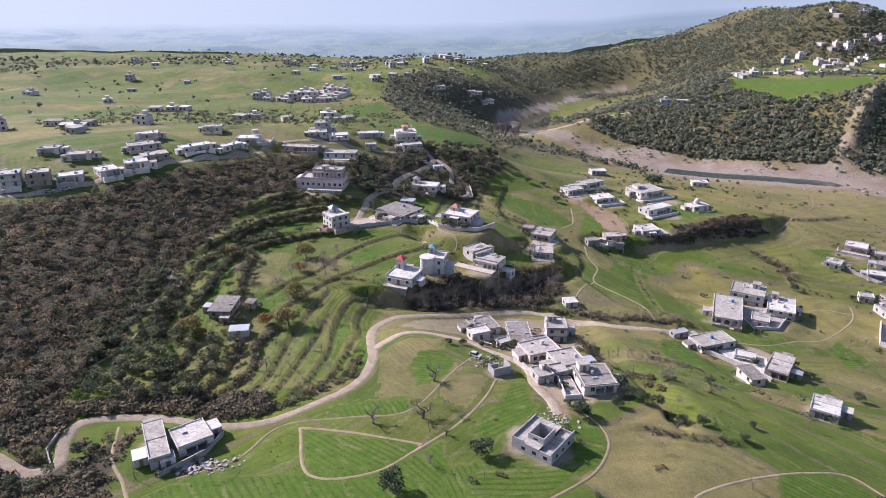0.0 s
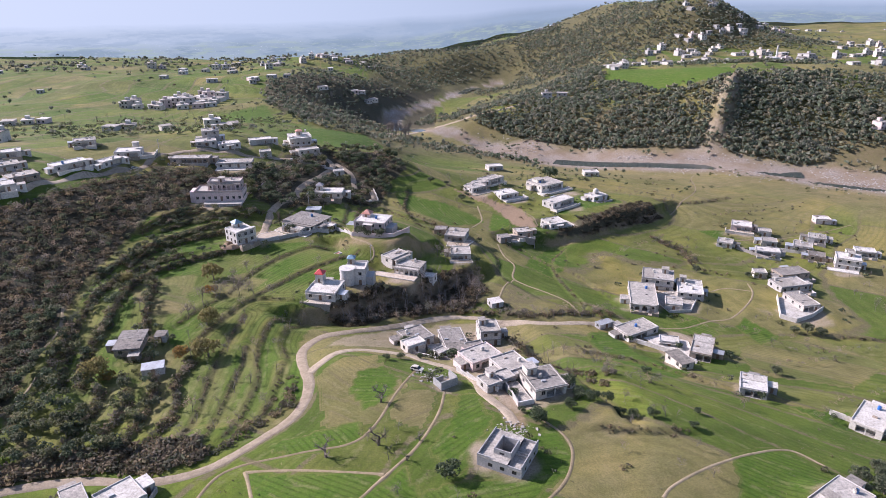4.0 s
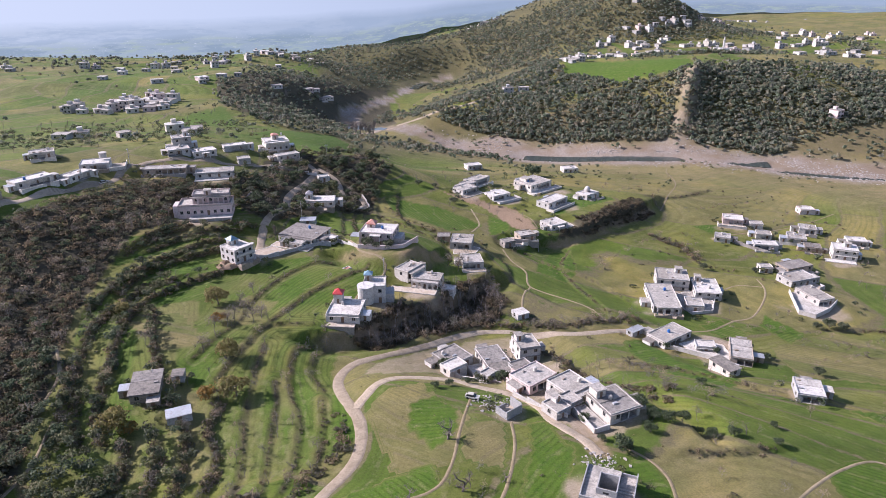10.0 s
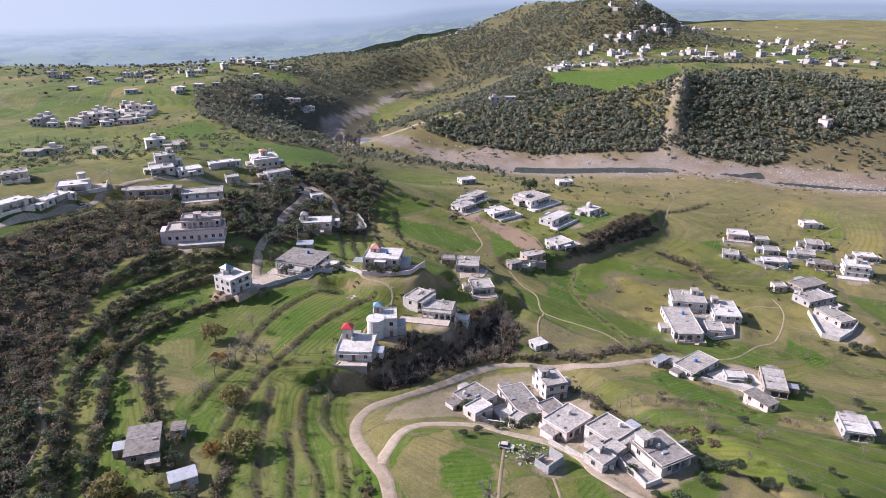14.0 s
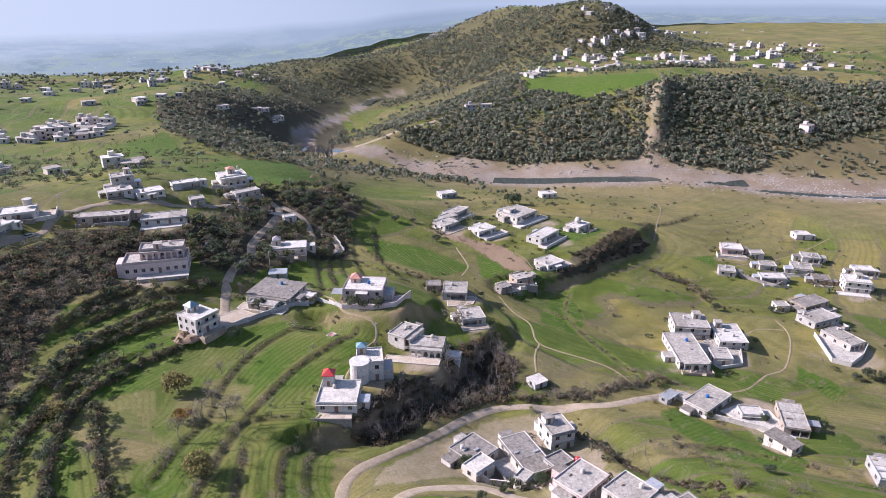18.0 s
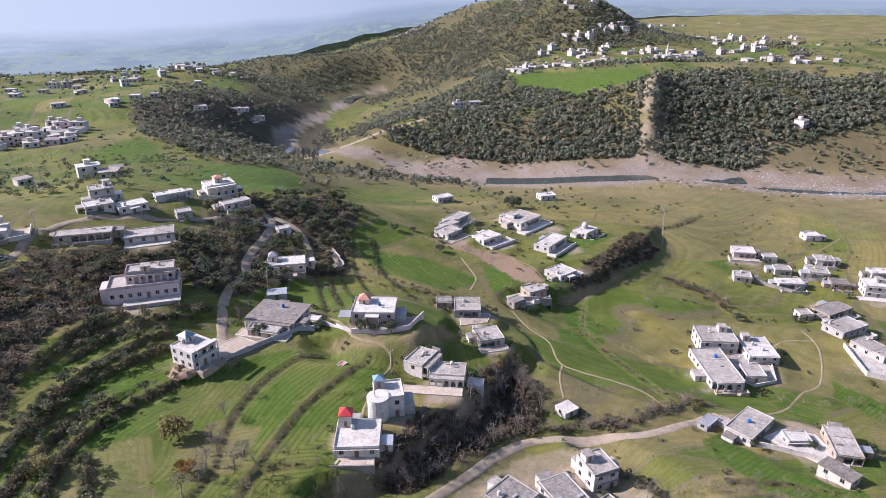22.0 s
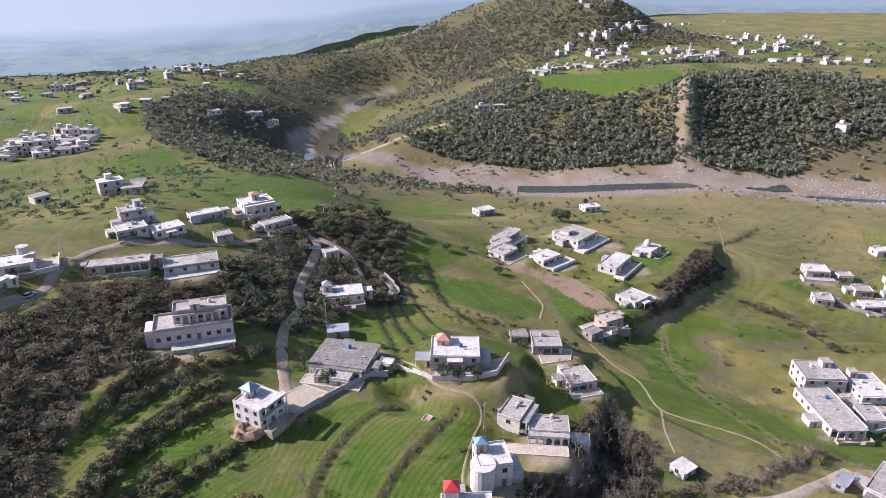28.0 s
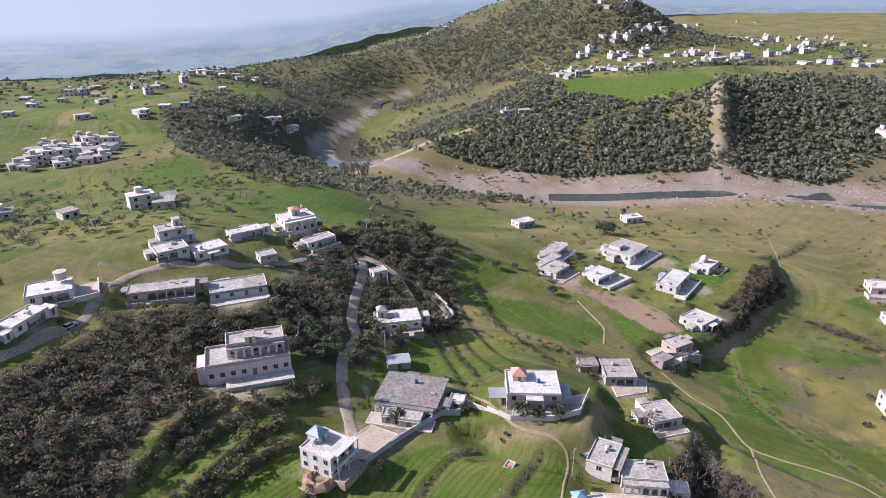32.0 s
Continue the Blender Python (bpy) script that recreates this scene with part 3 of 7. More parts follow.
# Fields that stand out by their crop: kind, lie of the drills, corners.
FIELDS = [
    ("wheat", 0.9, [(8, 139), (15, 150), (19, 170), (26, 169), (25, 154), (17, 142), (12, 132)]),
    ("wheat", 0.3, [(-37, 146), (-5, 136), (-16, 126), (-31, 126)]),
    ("wheat", 0.2, [(-72, 112), (-62, 124), (-59, 128), (-31, 126), (-14, 127), (0, 139), (4, 110), (-60, 100)]),
    ("wheat", 0.5, [(-33, 155), (-23, 158), (-9, 160), (-11, 151), (-29, 151)]),
    ("wheat", 0.7, [(-10, 179), (-1, 196), (3, 184), (-1, 176), (-6, 170)]),
    ("wheat", 0.1, [(0, 127), (9, 131), (23, 131), (16, 120), (0, 112)]),
    ("wheat", 0.6, [(81, 223), (94, 228), (92, 209), (103, 188), (94, 181), (76, 198)]),
    ("wheat", 0.4, [(98, 321), (109, 320), (100, 296), (87, 281), (78, 295)]),
    ("wheat", 0.2, [(80, 362), (88, 350), (83, 340), (71, 336)]),
    ("wheat", 0.3, [(118, 354), (140, 362), (165, 372), (158, 392), (130, 388), (112, 372)]),
    ("soil", 0.5, [(64, 398), (80, 386), (99, 367), (100, 338), (88, 340), (83, 371)]),
    ("wheat", 0.8, [(199, 345), (219, 344), (202, 333)]),
    ("wheat", 0.2, [(126, 222), (140, 226), (136, 240), (124, 236)]),
    ("wheat", 0.6, [(150, 214), (164, 222), (160, 240), (150, 232)]),
    ("wheat", 0.7, [(122, 164), (150, 158), (160, 148), (130, 150)]),
    ("wheat", 0.1, [(30, 388), (60, 372), (72, 350), (52, 340), (28, 368)]),
    ("wheat", 0.9, [(-60, 467), (-11, 534), (24, 563), (37, 519), (6, 446), (-34, 458)]),
    ("wheat", 0.4, [(-83, 585), (-55, 625), (-43, 542), (-74, 531), (-87, 549)]),
    ("wheat", 0.3, [(326, 772), (409, 660), (389, 615), (325, 645), (298, 722)]),
    ("dry", 0.3, [(-90, 268), (-70, 262), (-62, 236), (-76, 236), (-84, 250)]),
    ("dry", 0.5, [(-60, 262), (-48, 272), (-38, 262), (-44, 246), (-56, 246)]),
    ("dry", 0.2, [(-20, 186), (-12, 196), (-2, 198), (6, 176), (-4, 160), (-18, 160)]),
    ("dry", 0.7, [(6, 152), (14, 172), (4, 176), (-1, 160)]),
    ("wheat", 0.75, [(9.5, 137), (6, 143), (10, 148.5), (15, 158.5), (19.5, 169), (26, 168), (25, 155.5), (19, 147), (13, 136)]),
    ("wheat", 0.45, [(-8, 166), (-10, 178), (-7, 187), (1, 190), (4.5, 181), (-2, 168.5)]),
    ("wheat", 0.15, [(-30, 154), (-20.5, 158.5), (-10, 159.5), (-8, 153.5), (-12.5, 151), (-27, 149.3)]),
    ("wheat", 0.6, [(30, 146), (40, 148), (41, 138), (36, 130), (26, 122), (14, 116), (2, 112), (8, 128), (30, 132)]),
    ("wheat", 0.25, [(84, 135), (93, 138), (103, 137), (108, 120), (96, 106), (72, 112)]),
    ("dry", 0.3, [(140, 215), (178, 222), (190, 195), (160, 180), (130, 190)]),
    ("bare", 0.4, [(-16, 211), (-12, 218), (8, 230), (30, 238), (46, 236), (52, 226), (44, 220), (24, 218), (6, 210)]),
]
# The wooded bluff over the river bend.
BLUFF = [(-62, 756), (25, 869), (149, 935), (110, 713), (63, 720), (-21, 572), (-55, 631)]
# Scrubby walls of the gorge behind the bluff.
GORGE = [(70, 985), (165, 940), (330, 940), (440, 1050), (425, 1290), (300, 1335), (150, 1305), (30, 1150)]
# Woods: the shaded slope under the ridge, the knoll, the gully side.
WOODS = [
    [(-104, 150), (-101, 190), (-102, 235), (-102, 262), (-97, 298), (-90, 322), (-76, 330), (-76, 350), (-58, 352), (-50, 368), (-96, 368), (-120, 346), (-140, 315), (-162, 286), (-210, 262), (-300, 240), (-300, 120), (-120, 142)],
    [(-46, 342), (-54, 368), (-34, 396), (-34, 414), (-8, 436), (34, 440), (40, 420), (26, 396), (22, 380), (16, 362), (6, 356), (-6, 350), (-22, 344), (-36, 334)],
    [(-19, 240), (-8, 243), (2, 252), (25, 262), (33, 274), (50, 282), (52, 262), (40, 248), (14, 242), (-8, 230)],
    [(106, 330), (126, 334), (149, 346), (172, 354), (188, 366), (180, 378), (150, 358), (120, 344)],
    [(-58, 350), (-50, 372), (-66, 372), (-100, 374), (-96, 360)],
    [(-104, 150), (-70, 153), (-58, 150), (-46, 156), (-52, 164), (-90, 160)],
    [(-90, 131), (-77.5, 146), (-78, 128), (-74, 116), (-80, 98), (-145, 96), (-145, 122), (-112, 132)],
    [(-150, 128), (-114, 138), (-101, 133), (-98, 140), (-97, 150), (-86, 154), (-104, 154), (-150, 150)],
]


_curves = {}


def along(line, step):
    """Even points on a smooth curve through the plan points."""
    key = (tuple(line), step)
    if key not in _curves:
        _curves[key] = _along(line, step)
    return _curves[key]


def _along(line, step):
    p = [np.array(q, float) for q in line]
    p = [2 * p[0] - p[1]] + p + [2 * p[-1] - p[-2]]
    out = []
    for i in range(1, len(p) - 2):
        n = max(2, int(np.linalg.norm(p[i + 1] - p[i]) / step))
        for k in range(n):
            t = k / n
            out.append(0.5 * (2 * p[i] + (p[i + 1] - p[i - 1]) * t + (2 * p[i - 1] - 5 * p[i] + 4 * p[i + 1] - p[i + 2]) * t * t + (3 * p[i] - p[i - 1] - 3 * p[i + 1] + p[i + 2]) * t ** 3))
    out.append(p[-2])
    return np.array(out)


def from_line(x, y, line, reach, step=4.0):
    """Which of the points lie within reach of the line, and how far, with the side as sign."""
    c = along(line, step)
    q = np.array(line, float)
    if x.max() < q[:, 0].min() - reach - 9 or x.min() > q[:, 0].max() + reach + 9 or y.max() < q[:, 1].min() - reach - 9 or y.min() > q[:, 1].max() + reach + 9:
        return np.zeros(0, int), np.zeros(0), np.zeros(0)
    near = np.nonzero((x > c[:, 0].min() - reach) & (x < c[:, 0].max() + reach) & (y > c[:, 1].min() - reach) & (y < c[:, 1].max() + reach))[0]
    best, side = np.full(len(near), 1e9), np.zeros(len(near))
    px, py = x[near], y[near]
    for a, b in zip(c[:-1], c[1:]):
        d = b - a
        t = np.clip(((px - a[0]) * d[0] + (py - a[1]) * d[1]) / (d @ d), 0, 1)
        ex, ey = px - a[0] - t * d[0], py - a[1] - t * d[1]
        r = np.hypot(ex, ey)
        closer = r < best
        best = np.where(closer, r, best)
        side = np.where(closer, np.sign(d[0] * ey - d[1] * ex), side)
    keep = best < reach
    return near[keep], best[keep], side[keep]


def inside(x, y, poly):
    p = np.array(poly, float)
    hit = np.zeros(len(x), bool)
    j = len(p) - 1
    for i in range(len(p)):
        (xi, yi), (xj, yj) = p[i], p[j]
        hit ^= ((yi > y) != (yj > y)) & (x < (xj - xi) * (y - yi) / (yj - yi + 1e-12) + xi)
        j = i
    return hit


_LAT = np.random.RandomState(7).rand(64, 64)


def patchy(x, y, size, octaves=3):
    """Smooth value noise in 0..1."""
    out, amp, tot = np.zeros(len(x)), 1.0, 0.0
    for o in range(octaves):
        u, v = x / size + 17.3 * o, y / size + 9.1 * o
        i, j = np.floor(u).astype(int), np.floor(v).astype(int)
        fu, fv = u - i, v - j
        fu, fv = fu * fu * (3 - 2 * fu), fv * fv * (3 - 2 * fv)
        g = lambda a, b: _LAT[a % 64, b % 64]
        out += amp * ((g(i, j) * (1 - fu) + g(i + 1, j) * fu) * (1 - fv) + (g(i, j + 1) * (1 - fu) + g(i + 1, j + 1) * fu) * fv)
        tot, amp, size = tot + amp, amp * 0.5, size * 0.5
    return out / tot


def far_hills(x, y):
    """Rolling country behind the valley."""
    r = np.hypot(x - 150, y - 200)
    return smooth(600, 1500, r) * (patchy(x, y, 330, 4) - 0.5) * np.where(x < 330, 14, 26) + smooth(380, 700, r) * (patchy(x + 90, y, 120, 3) - 0.5) * 16


# Steep scarps; the land falls away on their right-hand side: rise above, drop below, how far each runs out, line.
SCARPS = [
    (0.0, 4.0, 1, 15, [(-24, 238), (-17, 238.5), (-8, 241), (4, 250), (24, 260.5), (36, 271), (50, 284)]),
    (0.0, 3.2, 1, 15, [(-6, 297), (-2, 294.5), (8, 289.8), (17, 289), (25, 295.5), (33, 304)]),
    (0.6, 3.0, 8, 15, [(60, 160), (57.5, 172), (56, 182), (51, 192), (50, 204), (52, 214), (48, 229)]),
    (2.2, 2.4, 42, 34, [(103, 329), (112, 331), (126, 336), (149, 348), (172, 360), (186, 372)]),
]
PADS = []          # level plots under the houses: x, y, radius, height


def land(x, y, dig=False):
    """The height of the ground, for arrays; dig: with the beds of roads cut in."""
    x, y = np.atleast_1d(np.asarray(x, float)), np.atleast_1d(np.asarray(y, float))
    z = lie(x, y) + far_hills(x, y) + (patchy(x, y, 22, 3) - 0.5) * 1.0
    for rise, line in [(1.0 if sum(p[0] for p in l) / len(l) < -58 else 0.5, l) for l in BANKS] + [(0.7, l) for l in EAST_BANKS]:
        k, r, side = from_line(x, y, line, 14)
        z[k] += rise * side * np.exp(-r / 6.0) * smooth(0, 0.8, r) * smooth(14, 9, r)
    for up, down, above, below, line in SCARPS:
        k, r, side = from_line(x, y, line, max(above, below))
        z[k] += up * (side > 0) * smooth(0, 2.0, r) * smooth(above, above * 0.3, r)
        z[k] -= down * (side < 0) * smooth(0, 2.6, r) * smooth(below, below * 0.33, r)
    k, r, _ = from_line(x, y, RIVER, 130, 8)
    z[k] = z[k] * smooth(0, 60, r) + (1 - smooth(0, 60, r)) * np.minimum(z[k], lie(x[k], y[k]) + 0.3)
    for run, w in ((WATER_RUN, 9), (STREAM, 4.5), (LOWER_RUN, 9), (GORGE_RUN, 8)):
        k, r, _ = from_line(x, y, run, w * 2.2)
        z[k] -= 1.5 * (1 - smooth(w * 0.5, w * 1.6, r))
    k, r, _ = from_line(x, y, SPUR, 34)
    z[k] += 15 * np.exp(-r / 9) * smooth(2, 30, z[k] + 4)
    for px, py, pr, pz in PADS:
        k = np.nonzero((abs(x - px) < pr * 2) & (abs(y - py) < pr * 2))[0]
        if len(k):
            r = np.hypot(x[k] - px, y[k] - py)
            s = 1 - smooth(pr * 0.8, pr * 1.6, r)
            z[k] = z[k] * (1 - s) + pz * s
    if dig:
        for lines, w in ((MAIN_ROADS, 2.2), (HILL_ROADS, 2.0), (PATHS, 0.8)):
            for line in lines:
                k, r, _ = from_line(x, y, line, w + 2)
                z[k] -= 0.1 * (1 - smooth(w, w + 1.6, r))
    return z


def at(x, y):
    return float(land([x], [y])[0])
def spaced(lo, hi, fine_lo, fine_hi, step, grow):
    """Grid lines: even in the middle, wider and wider outward."""
    mid = list(np.arange(fine_lo, fine_hi + step, step))
    d, v = step, mid[-1]
    while v < hi:
        d *= grow
        v += d
        mid.append(v)
    d, v = step, mid[0]
    while v > lo:
        d *= grow
        v -= d
        mid.insert(0, v)
    return np.array(mid)


def sheet_mesh(name, verts, quads, material, attrs=None, smooth_shade=True):
    """A mesh from arrays of places and of quads."""
    me = bpy.data.meshes.new(name)
    n = len(quads)
    me.vertices.add(len(verts))
    me.vertices.foreach_set("co", np.asarray(verts, np.float32).ravel())
    me.loops.add(4 * n)
    me.loops.foreach_set("vertex_index", np.asarray(quads, np.int32).ravel())
    me.polygons.add(n)
    me.polygons.foreach_set("loop_start", np.arange(0, 4 * n, 4, dtype=np.int32))
    me.polygons.foreach_set("loop_total", np.full(n, 4, np.int32))
    me.polygons.foreach_set("use_smooth", np.full(n, smooth_shade, bool))
    me.update(calc_edges=True)
    for key, values in (attrs or {}).items():
        a = me.color_attributes.new(key, "FLOAT_COLOR", "POINT")
        a.data.foreach_set("color", np.asarray(values, np.float32).ravel())
    me.materials.append(material)
    return me


def covers(x, y, z, slope):
    """What grows where: (wheat, dry turf, wood, drill direction) and (gravel, soil, rock, 0)."""
    n = len(x)
    a, b = np.zeros((n, 4)), np.zeros((n, 4))
    # a patchwork of fields: cells of a wandering grid
    i, j, rim, far_left = cells(x, y)
    h = hashed(i, j)
    green = np.where(far_left & (x < 300), 0.7, np.where(x > 150, 0.2, 0.4))
    crop = (h < green) * smooth(0.4, 1.6, rim) * np.where(far_left, 0.8, 0.0)
    a[:, 0] = crop * (0.45 + 0.55 * hashed(j, i))
    a[:, 1] = (1 - crop) * np.clip(0.1 + 0.9 * (patchy(x, y, 60) - 0.4) + 0.2 * smooth(150, 260, x), 0, 1)
    back = smooth(520, 640, x) * smooth(830, 900, y)
    a[:, 1] = np.maximum(a[:, 1], 0.8 * back)
    a[:, 0] *= 1 - back
    b[:, 3] = 4.0 * lie(x, y) + 0.35 * x - 0.12 * y + 22 * patchy(x, y, 70, 2)
    a[:, 3] = 1.0 - 0.6 * back
    # the bowl of terraced wheat
    bowl = inside(x, y, [(-20, 180), (-26, 214), (-18, 240), (6, 282), (-8, 296), (-56, 300), (-50, 322), (-94, 318), (-100, 262), (-100, 190), (-84, 176), (-44, 168)])
    st = patchy(x, y, 16)
    a[bowl, 0] = np.clip(1.6 - 1.4 * st[bowl], 0, 1)
    a[bowl, 1] = np.clip(st[bowl] * 1.2 - 0.35, 0, 0.8)
    a[bowl, 2], a[bowl, 3] = 0, 0
    off, strip = np.full(n, 15.0), np.zeros(n)
    for c, line in enumerate(BANKS):
        k, r, side = from_line(x, y, line, 15)
        nearer = r < off[k]
        strip[k[nearer]] = 2 * c + (side[nearer] > 0)
        off[k] = np.minimum(off[k], r)
    b[bowl, 3] = off[bowl]
    # each terrace strip has its own crop; a dry margin runs along some of the banks
    luck = hashed(strip, 3.0 + 0 * strip)
    stale = np.clip(1.5 * luck - 0.75 + 0.5 * (st - 0.5), 0, 0.8)
    margin = (1 - smooth(1.2, 2.6 + 1.6 * patchy(x, y, 9), off)) * (hashed(strip, 8.0 + 0 * strip) > 0.35) * np.clip(2.4 * patchy(x, y, 13) - 0.6, 0, 1)
    dead = np.maximum(stale, 0.75 * margin)
    a[bowl, 1] = np.maximum(a[bowl, 1], dead[bowl])
    a[bowl, 0] *= 1 - dead[bowl]
    fx, fy = x + 3.0 * (patchy(x, y, 9) - 0.5), y + 3.0 * (patchy(x + 300, y, 9) - 0.5)
    for kind, turn, poly in FIELDS:
        k = inside(fx, fy, poly)
        a[k, :3] = (1, 0, 0) if kind == "wheat" else (0, 0.85, 0) if kind in ("dry", "bare") else (0, 0, 0)
        b[k, 2] = 0.5 if kind == "bare" else 0.0
        b[k, 1], a[k, 3] = 1.0 if kind == "soil" else 0.0, 0.6 if kind == "dry" else 0.0
        b[k, 3] = x[k] * math.cos(turn * 3) + y[k] * math.sin(turn * 3) + 14 * patchy(x[k], y[k], 60)
    for line in BANKS + EAST_BANKS:
        k, r, _ = from_line(x, y, line, 3.5)
        w = (1 - smooth(0.2, 0.5 + 0.9 * patchy(x[k], y[k], 7), r)) * np.clip(3.2 * patchy(x[k] + 50, y[k], 11) - 0.7, 0.15, 1)
        a[k, 0] *= 1 - w
        a[k, 1] = a[k, 1] * (1 - w) + 0.7 * w
        a[k, 2] = np.maximum(a[k, 2], 0.75 * w)
    for _, _, _, _, line in SCARPS:
        k, r, side = from_line(x, y, line, 7)
        w = (side < 0) * (1 - smooth(2.5, 6.5, r)) * np.clip(1.8 * patchy(x[k], y[k], 8) - 0.1, 0, 1)
        a[k, 0] *= 1 - w
        a[k, 1] = np.maximum(a[k, 1], w)
        a[k, 3] *= 1 - w
        b[k, 1] = np.maximum(b[k, 1], 0.55 * w)
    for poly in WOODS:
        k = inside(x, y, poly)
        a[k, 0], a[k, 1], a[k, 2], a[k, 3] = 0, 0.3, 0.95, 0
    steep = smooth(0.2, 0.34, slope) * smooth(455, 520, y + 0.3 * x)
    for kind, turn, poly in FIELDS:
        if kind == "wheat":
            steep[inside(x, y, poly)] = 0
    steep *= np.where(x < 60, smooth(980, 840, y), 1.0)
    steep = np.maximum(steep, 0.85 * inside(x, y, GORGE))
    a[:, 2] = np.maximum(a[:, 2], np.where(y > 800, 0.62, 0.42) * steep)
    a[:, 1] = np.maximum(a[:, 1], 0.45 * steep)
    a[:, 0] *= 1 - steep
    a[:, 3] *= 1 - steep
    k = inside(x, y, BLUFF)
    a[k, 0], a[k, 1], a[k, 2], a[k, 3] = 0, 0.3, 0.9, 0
    # bare rock on the cliff spur and the scarps of the far bank
    spur = np.zeros(n)
    k, r, sd = from_line(x, y, SPUR, 30)
    b[k, 2] = np.maximum(b[k, 2], (1 - smooth(4, 18, r)) * np.clip(1.5 * patchy(x[k], y[k], 9) - 0.2, 0, 0.7))
    b[:, 2] = np.clip(np.maximum(np.maximum(b[:, 2], spur), 0.7 * smooth(0.6, 0.95, slope) * (patchy(x, y, 26) > 0.56) * (y > 480) * (y < 760)), 0, 1)
    k, r, _ = from_line(x, y, RIVER, 75, 8)
    wide = np.where(y[k] > 800, 0.2, np.where(y[k] > 640, 0.34, 1.0))
    shore = (1 - smooth(45, 75, r)) * np.where(y[k] > 760, 0.25, 1.0)
    a[k, 1] = np.maximum(a[k, 1], 0.85 * shore)
    k2, r2, _ = from_line(x, y, RIVER, 190, 8)
    flat = (1 - smooth(60, 190, r2 + 90 * (patchy(x[k2], y[k2], 45) - 0.5))) * (y[k2] < 640) * (lie(x[k2], y[k2]) < 24)
    a[k2, 1] = np.maximum(a[k2, 1], 0.9 * flat)
    a[k2, 3] *= 1 - 0.75 * flat
    b[k2, 1] = np.maximum(b[k2, 1], 0.16 * flat)
    a[k, 3] *= 1 - 0.7 * shore
    bed = 1 - smooth(17 * wide, 40 * wide, r + 22 * (patchy(x[k], y[k], 40) - 0.5))
    bed *= smooth(9, 5, z[k] - lie(x[k], y[k]) + np.maximum(0, lie(x[k], y[k]) - 2) * 0.9)
    b[k, 0] = np.maximum(b[k, 0], bed)
    a[k, 2] *= 1 - bed
    a[k, 0] *= 1 - bed
    a[k, 3] *= 1 - bed
    trod = inside(x, y, HAMLET)
    b[trod, 2] = np.maximum(b[trod, 2], np.clip(1.5 * patchy(x[trod], y[trod], 9) - 0.1, 0, 0.85))
    a[trod, 0], a[trod, 3] = 0, 0
    yard = inside(x, y, YARD_PLOT)
    b[yard, 1], a[yard, :3] = 0.75, 0
    for px, py, pr, pz in PADS:
        k = np.nonzero((abs(x - px) < pr * 2) & (abs(y - py) < pr * 2))[0]
        r = np.hypot(x[k] - px, y[k] - py) + 1.5 * pr * (patchy(x[k], y[k], 10) - 0.45)
        w = (1 - smooth(pr * 0.65, pr * 1.02, r)) * (0.9 if py < 430 else 0.5)
        a[k, 1] = np.maximum(a[k, 1], w)
        b[k, 2] = np.maximum(b[k, 2], w * np.clip(patchy(x[k], y[k], 6) * 2.2 - 0.25, 0, 1))
        a[k, 0] *= 1 - w
        a[k, 2] *= 1 - w
    b[:, :3] = np.clip(b[:, :3], 0, 1)
    return np.clip(a, 0, 1), b


def cells(x, y):
    """Fields as cells of a wandering grid: their two counts, the way to the rim, and which lie on the far plain."""
    wx, wy = x + 60 * (patchy(x, y, 110) - 0.5), y + 60 * (patchy(x + 400, y, 110) - 0.5)
    far_left = ((x < 60) & (y > 470)) | (y > 1150)
    sx, sy = np.where(far_left, 58, 34), np.where(far_left, 21, 46)
    i, j = np.floor(wx / sx), np.floor(wy / sy + 0.37 * i_mod(wx / sx))
    fx, fy = wx / sx - i, wy / sy + 0.37 * i_mod(wx / sx) - j
    return i, j, np.minimum(np.minimum(fx, 1 - fx) * sx, np.minimum(fy, 1 - fy) * sy), far_left


def i_mod(v):
    return np.floor(v) % 3


def hashed(i, j):
    s = np.sin(i * 127.1 + j * 311.7) * 43758.5453
    return s - np.floor(s)


HAMLET = [(8, 206), (14, 228), (46, 229), (52, 214), (44, 200), (50, 186), (55, 166), (46, 160), (33, 158), (26, 176), (18, 196)]
YARD_PLOT = [(10, 206), (22, 200), (30, 184), (31, 168), (28, 152), (34, 150), (36, 168), (34, 186), (26, 200), (14, 212)]


def build_ground():
    gx = spaced(-2500, 2900, -130, 215, 1.35, 1.03)
    gy = spaced(-260, 2600, 96, 352, 1.35, 1.024)
    X, Y = np.meshgrid(gx, gy)
    x, y = X.ravel(), Y.ravel()
    z = land(x, y, dig=True)
    Z = z.reshape(X.shape)
    zy, zx = np.gradient(Z, gy, gx)
    slope = np.hypot(zx, zy).ravel()
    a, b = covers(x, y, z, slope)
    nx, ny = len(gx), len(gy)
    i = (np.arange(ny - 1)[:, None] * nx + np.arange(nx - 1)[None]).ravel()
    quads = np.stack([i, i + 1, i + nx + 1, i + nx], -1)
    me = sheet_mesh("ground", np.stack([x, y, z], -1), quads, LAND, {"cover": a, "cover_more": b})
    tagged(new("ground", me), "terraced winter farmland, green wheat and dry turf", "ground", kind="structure")


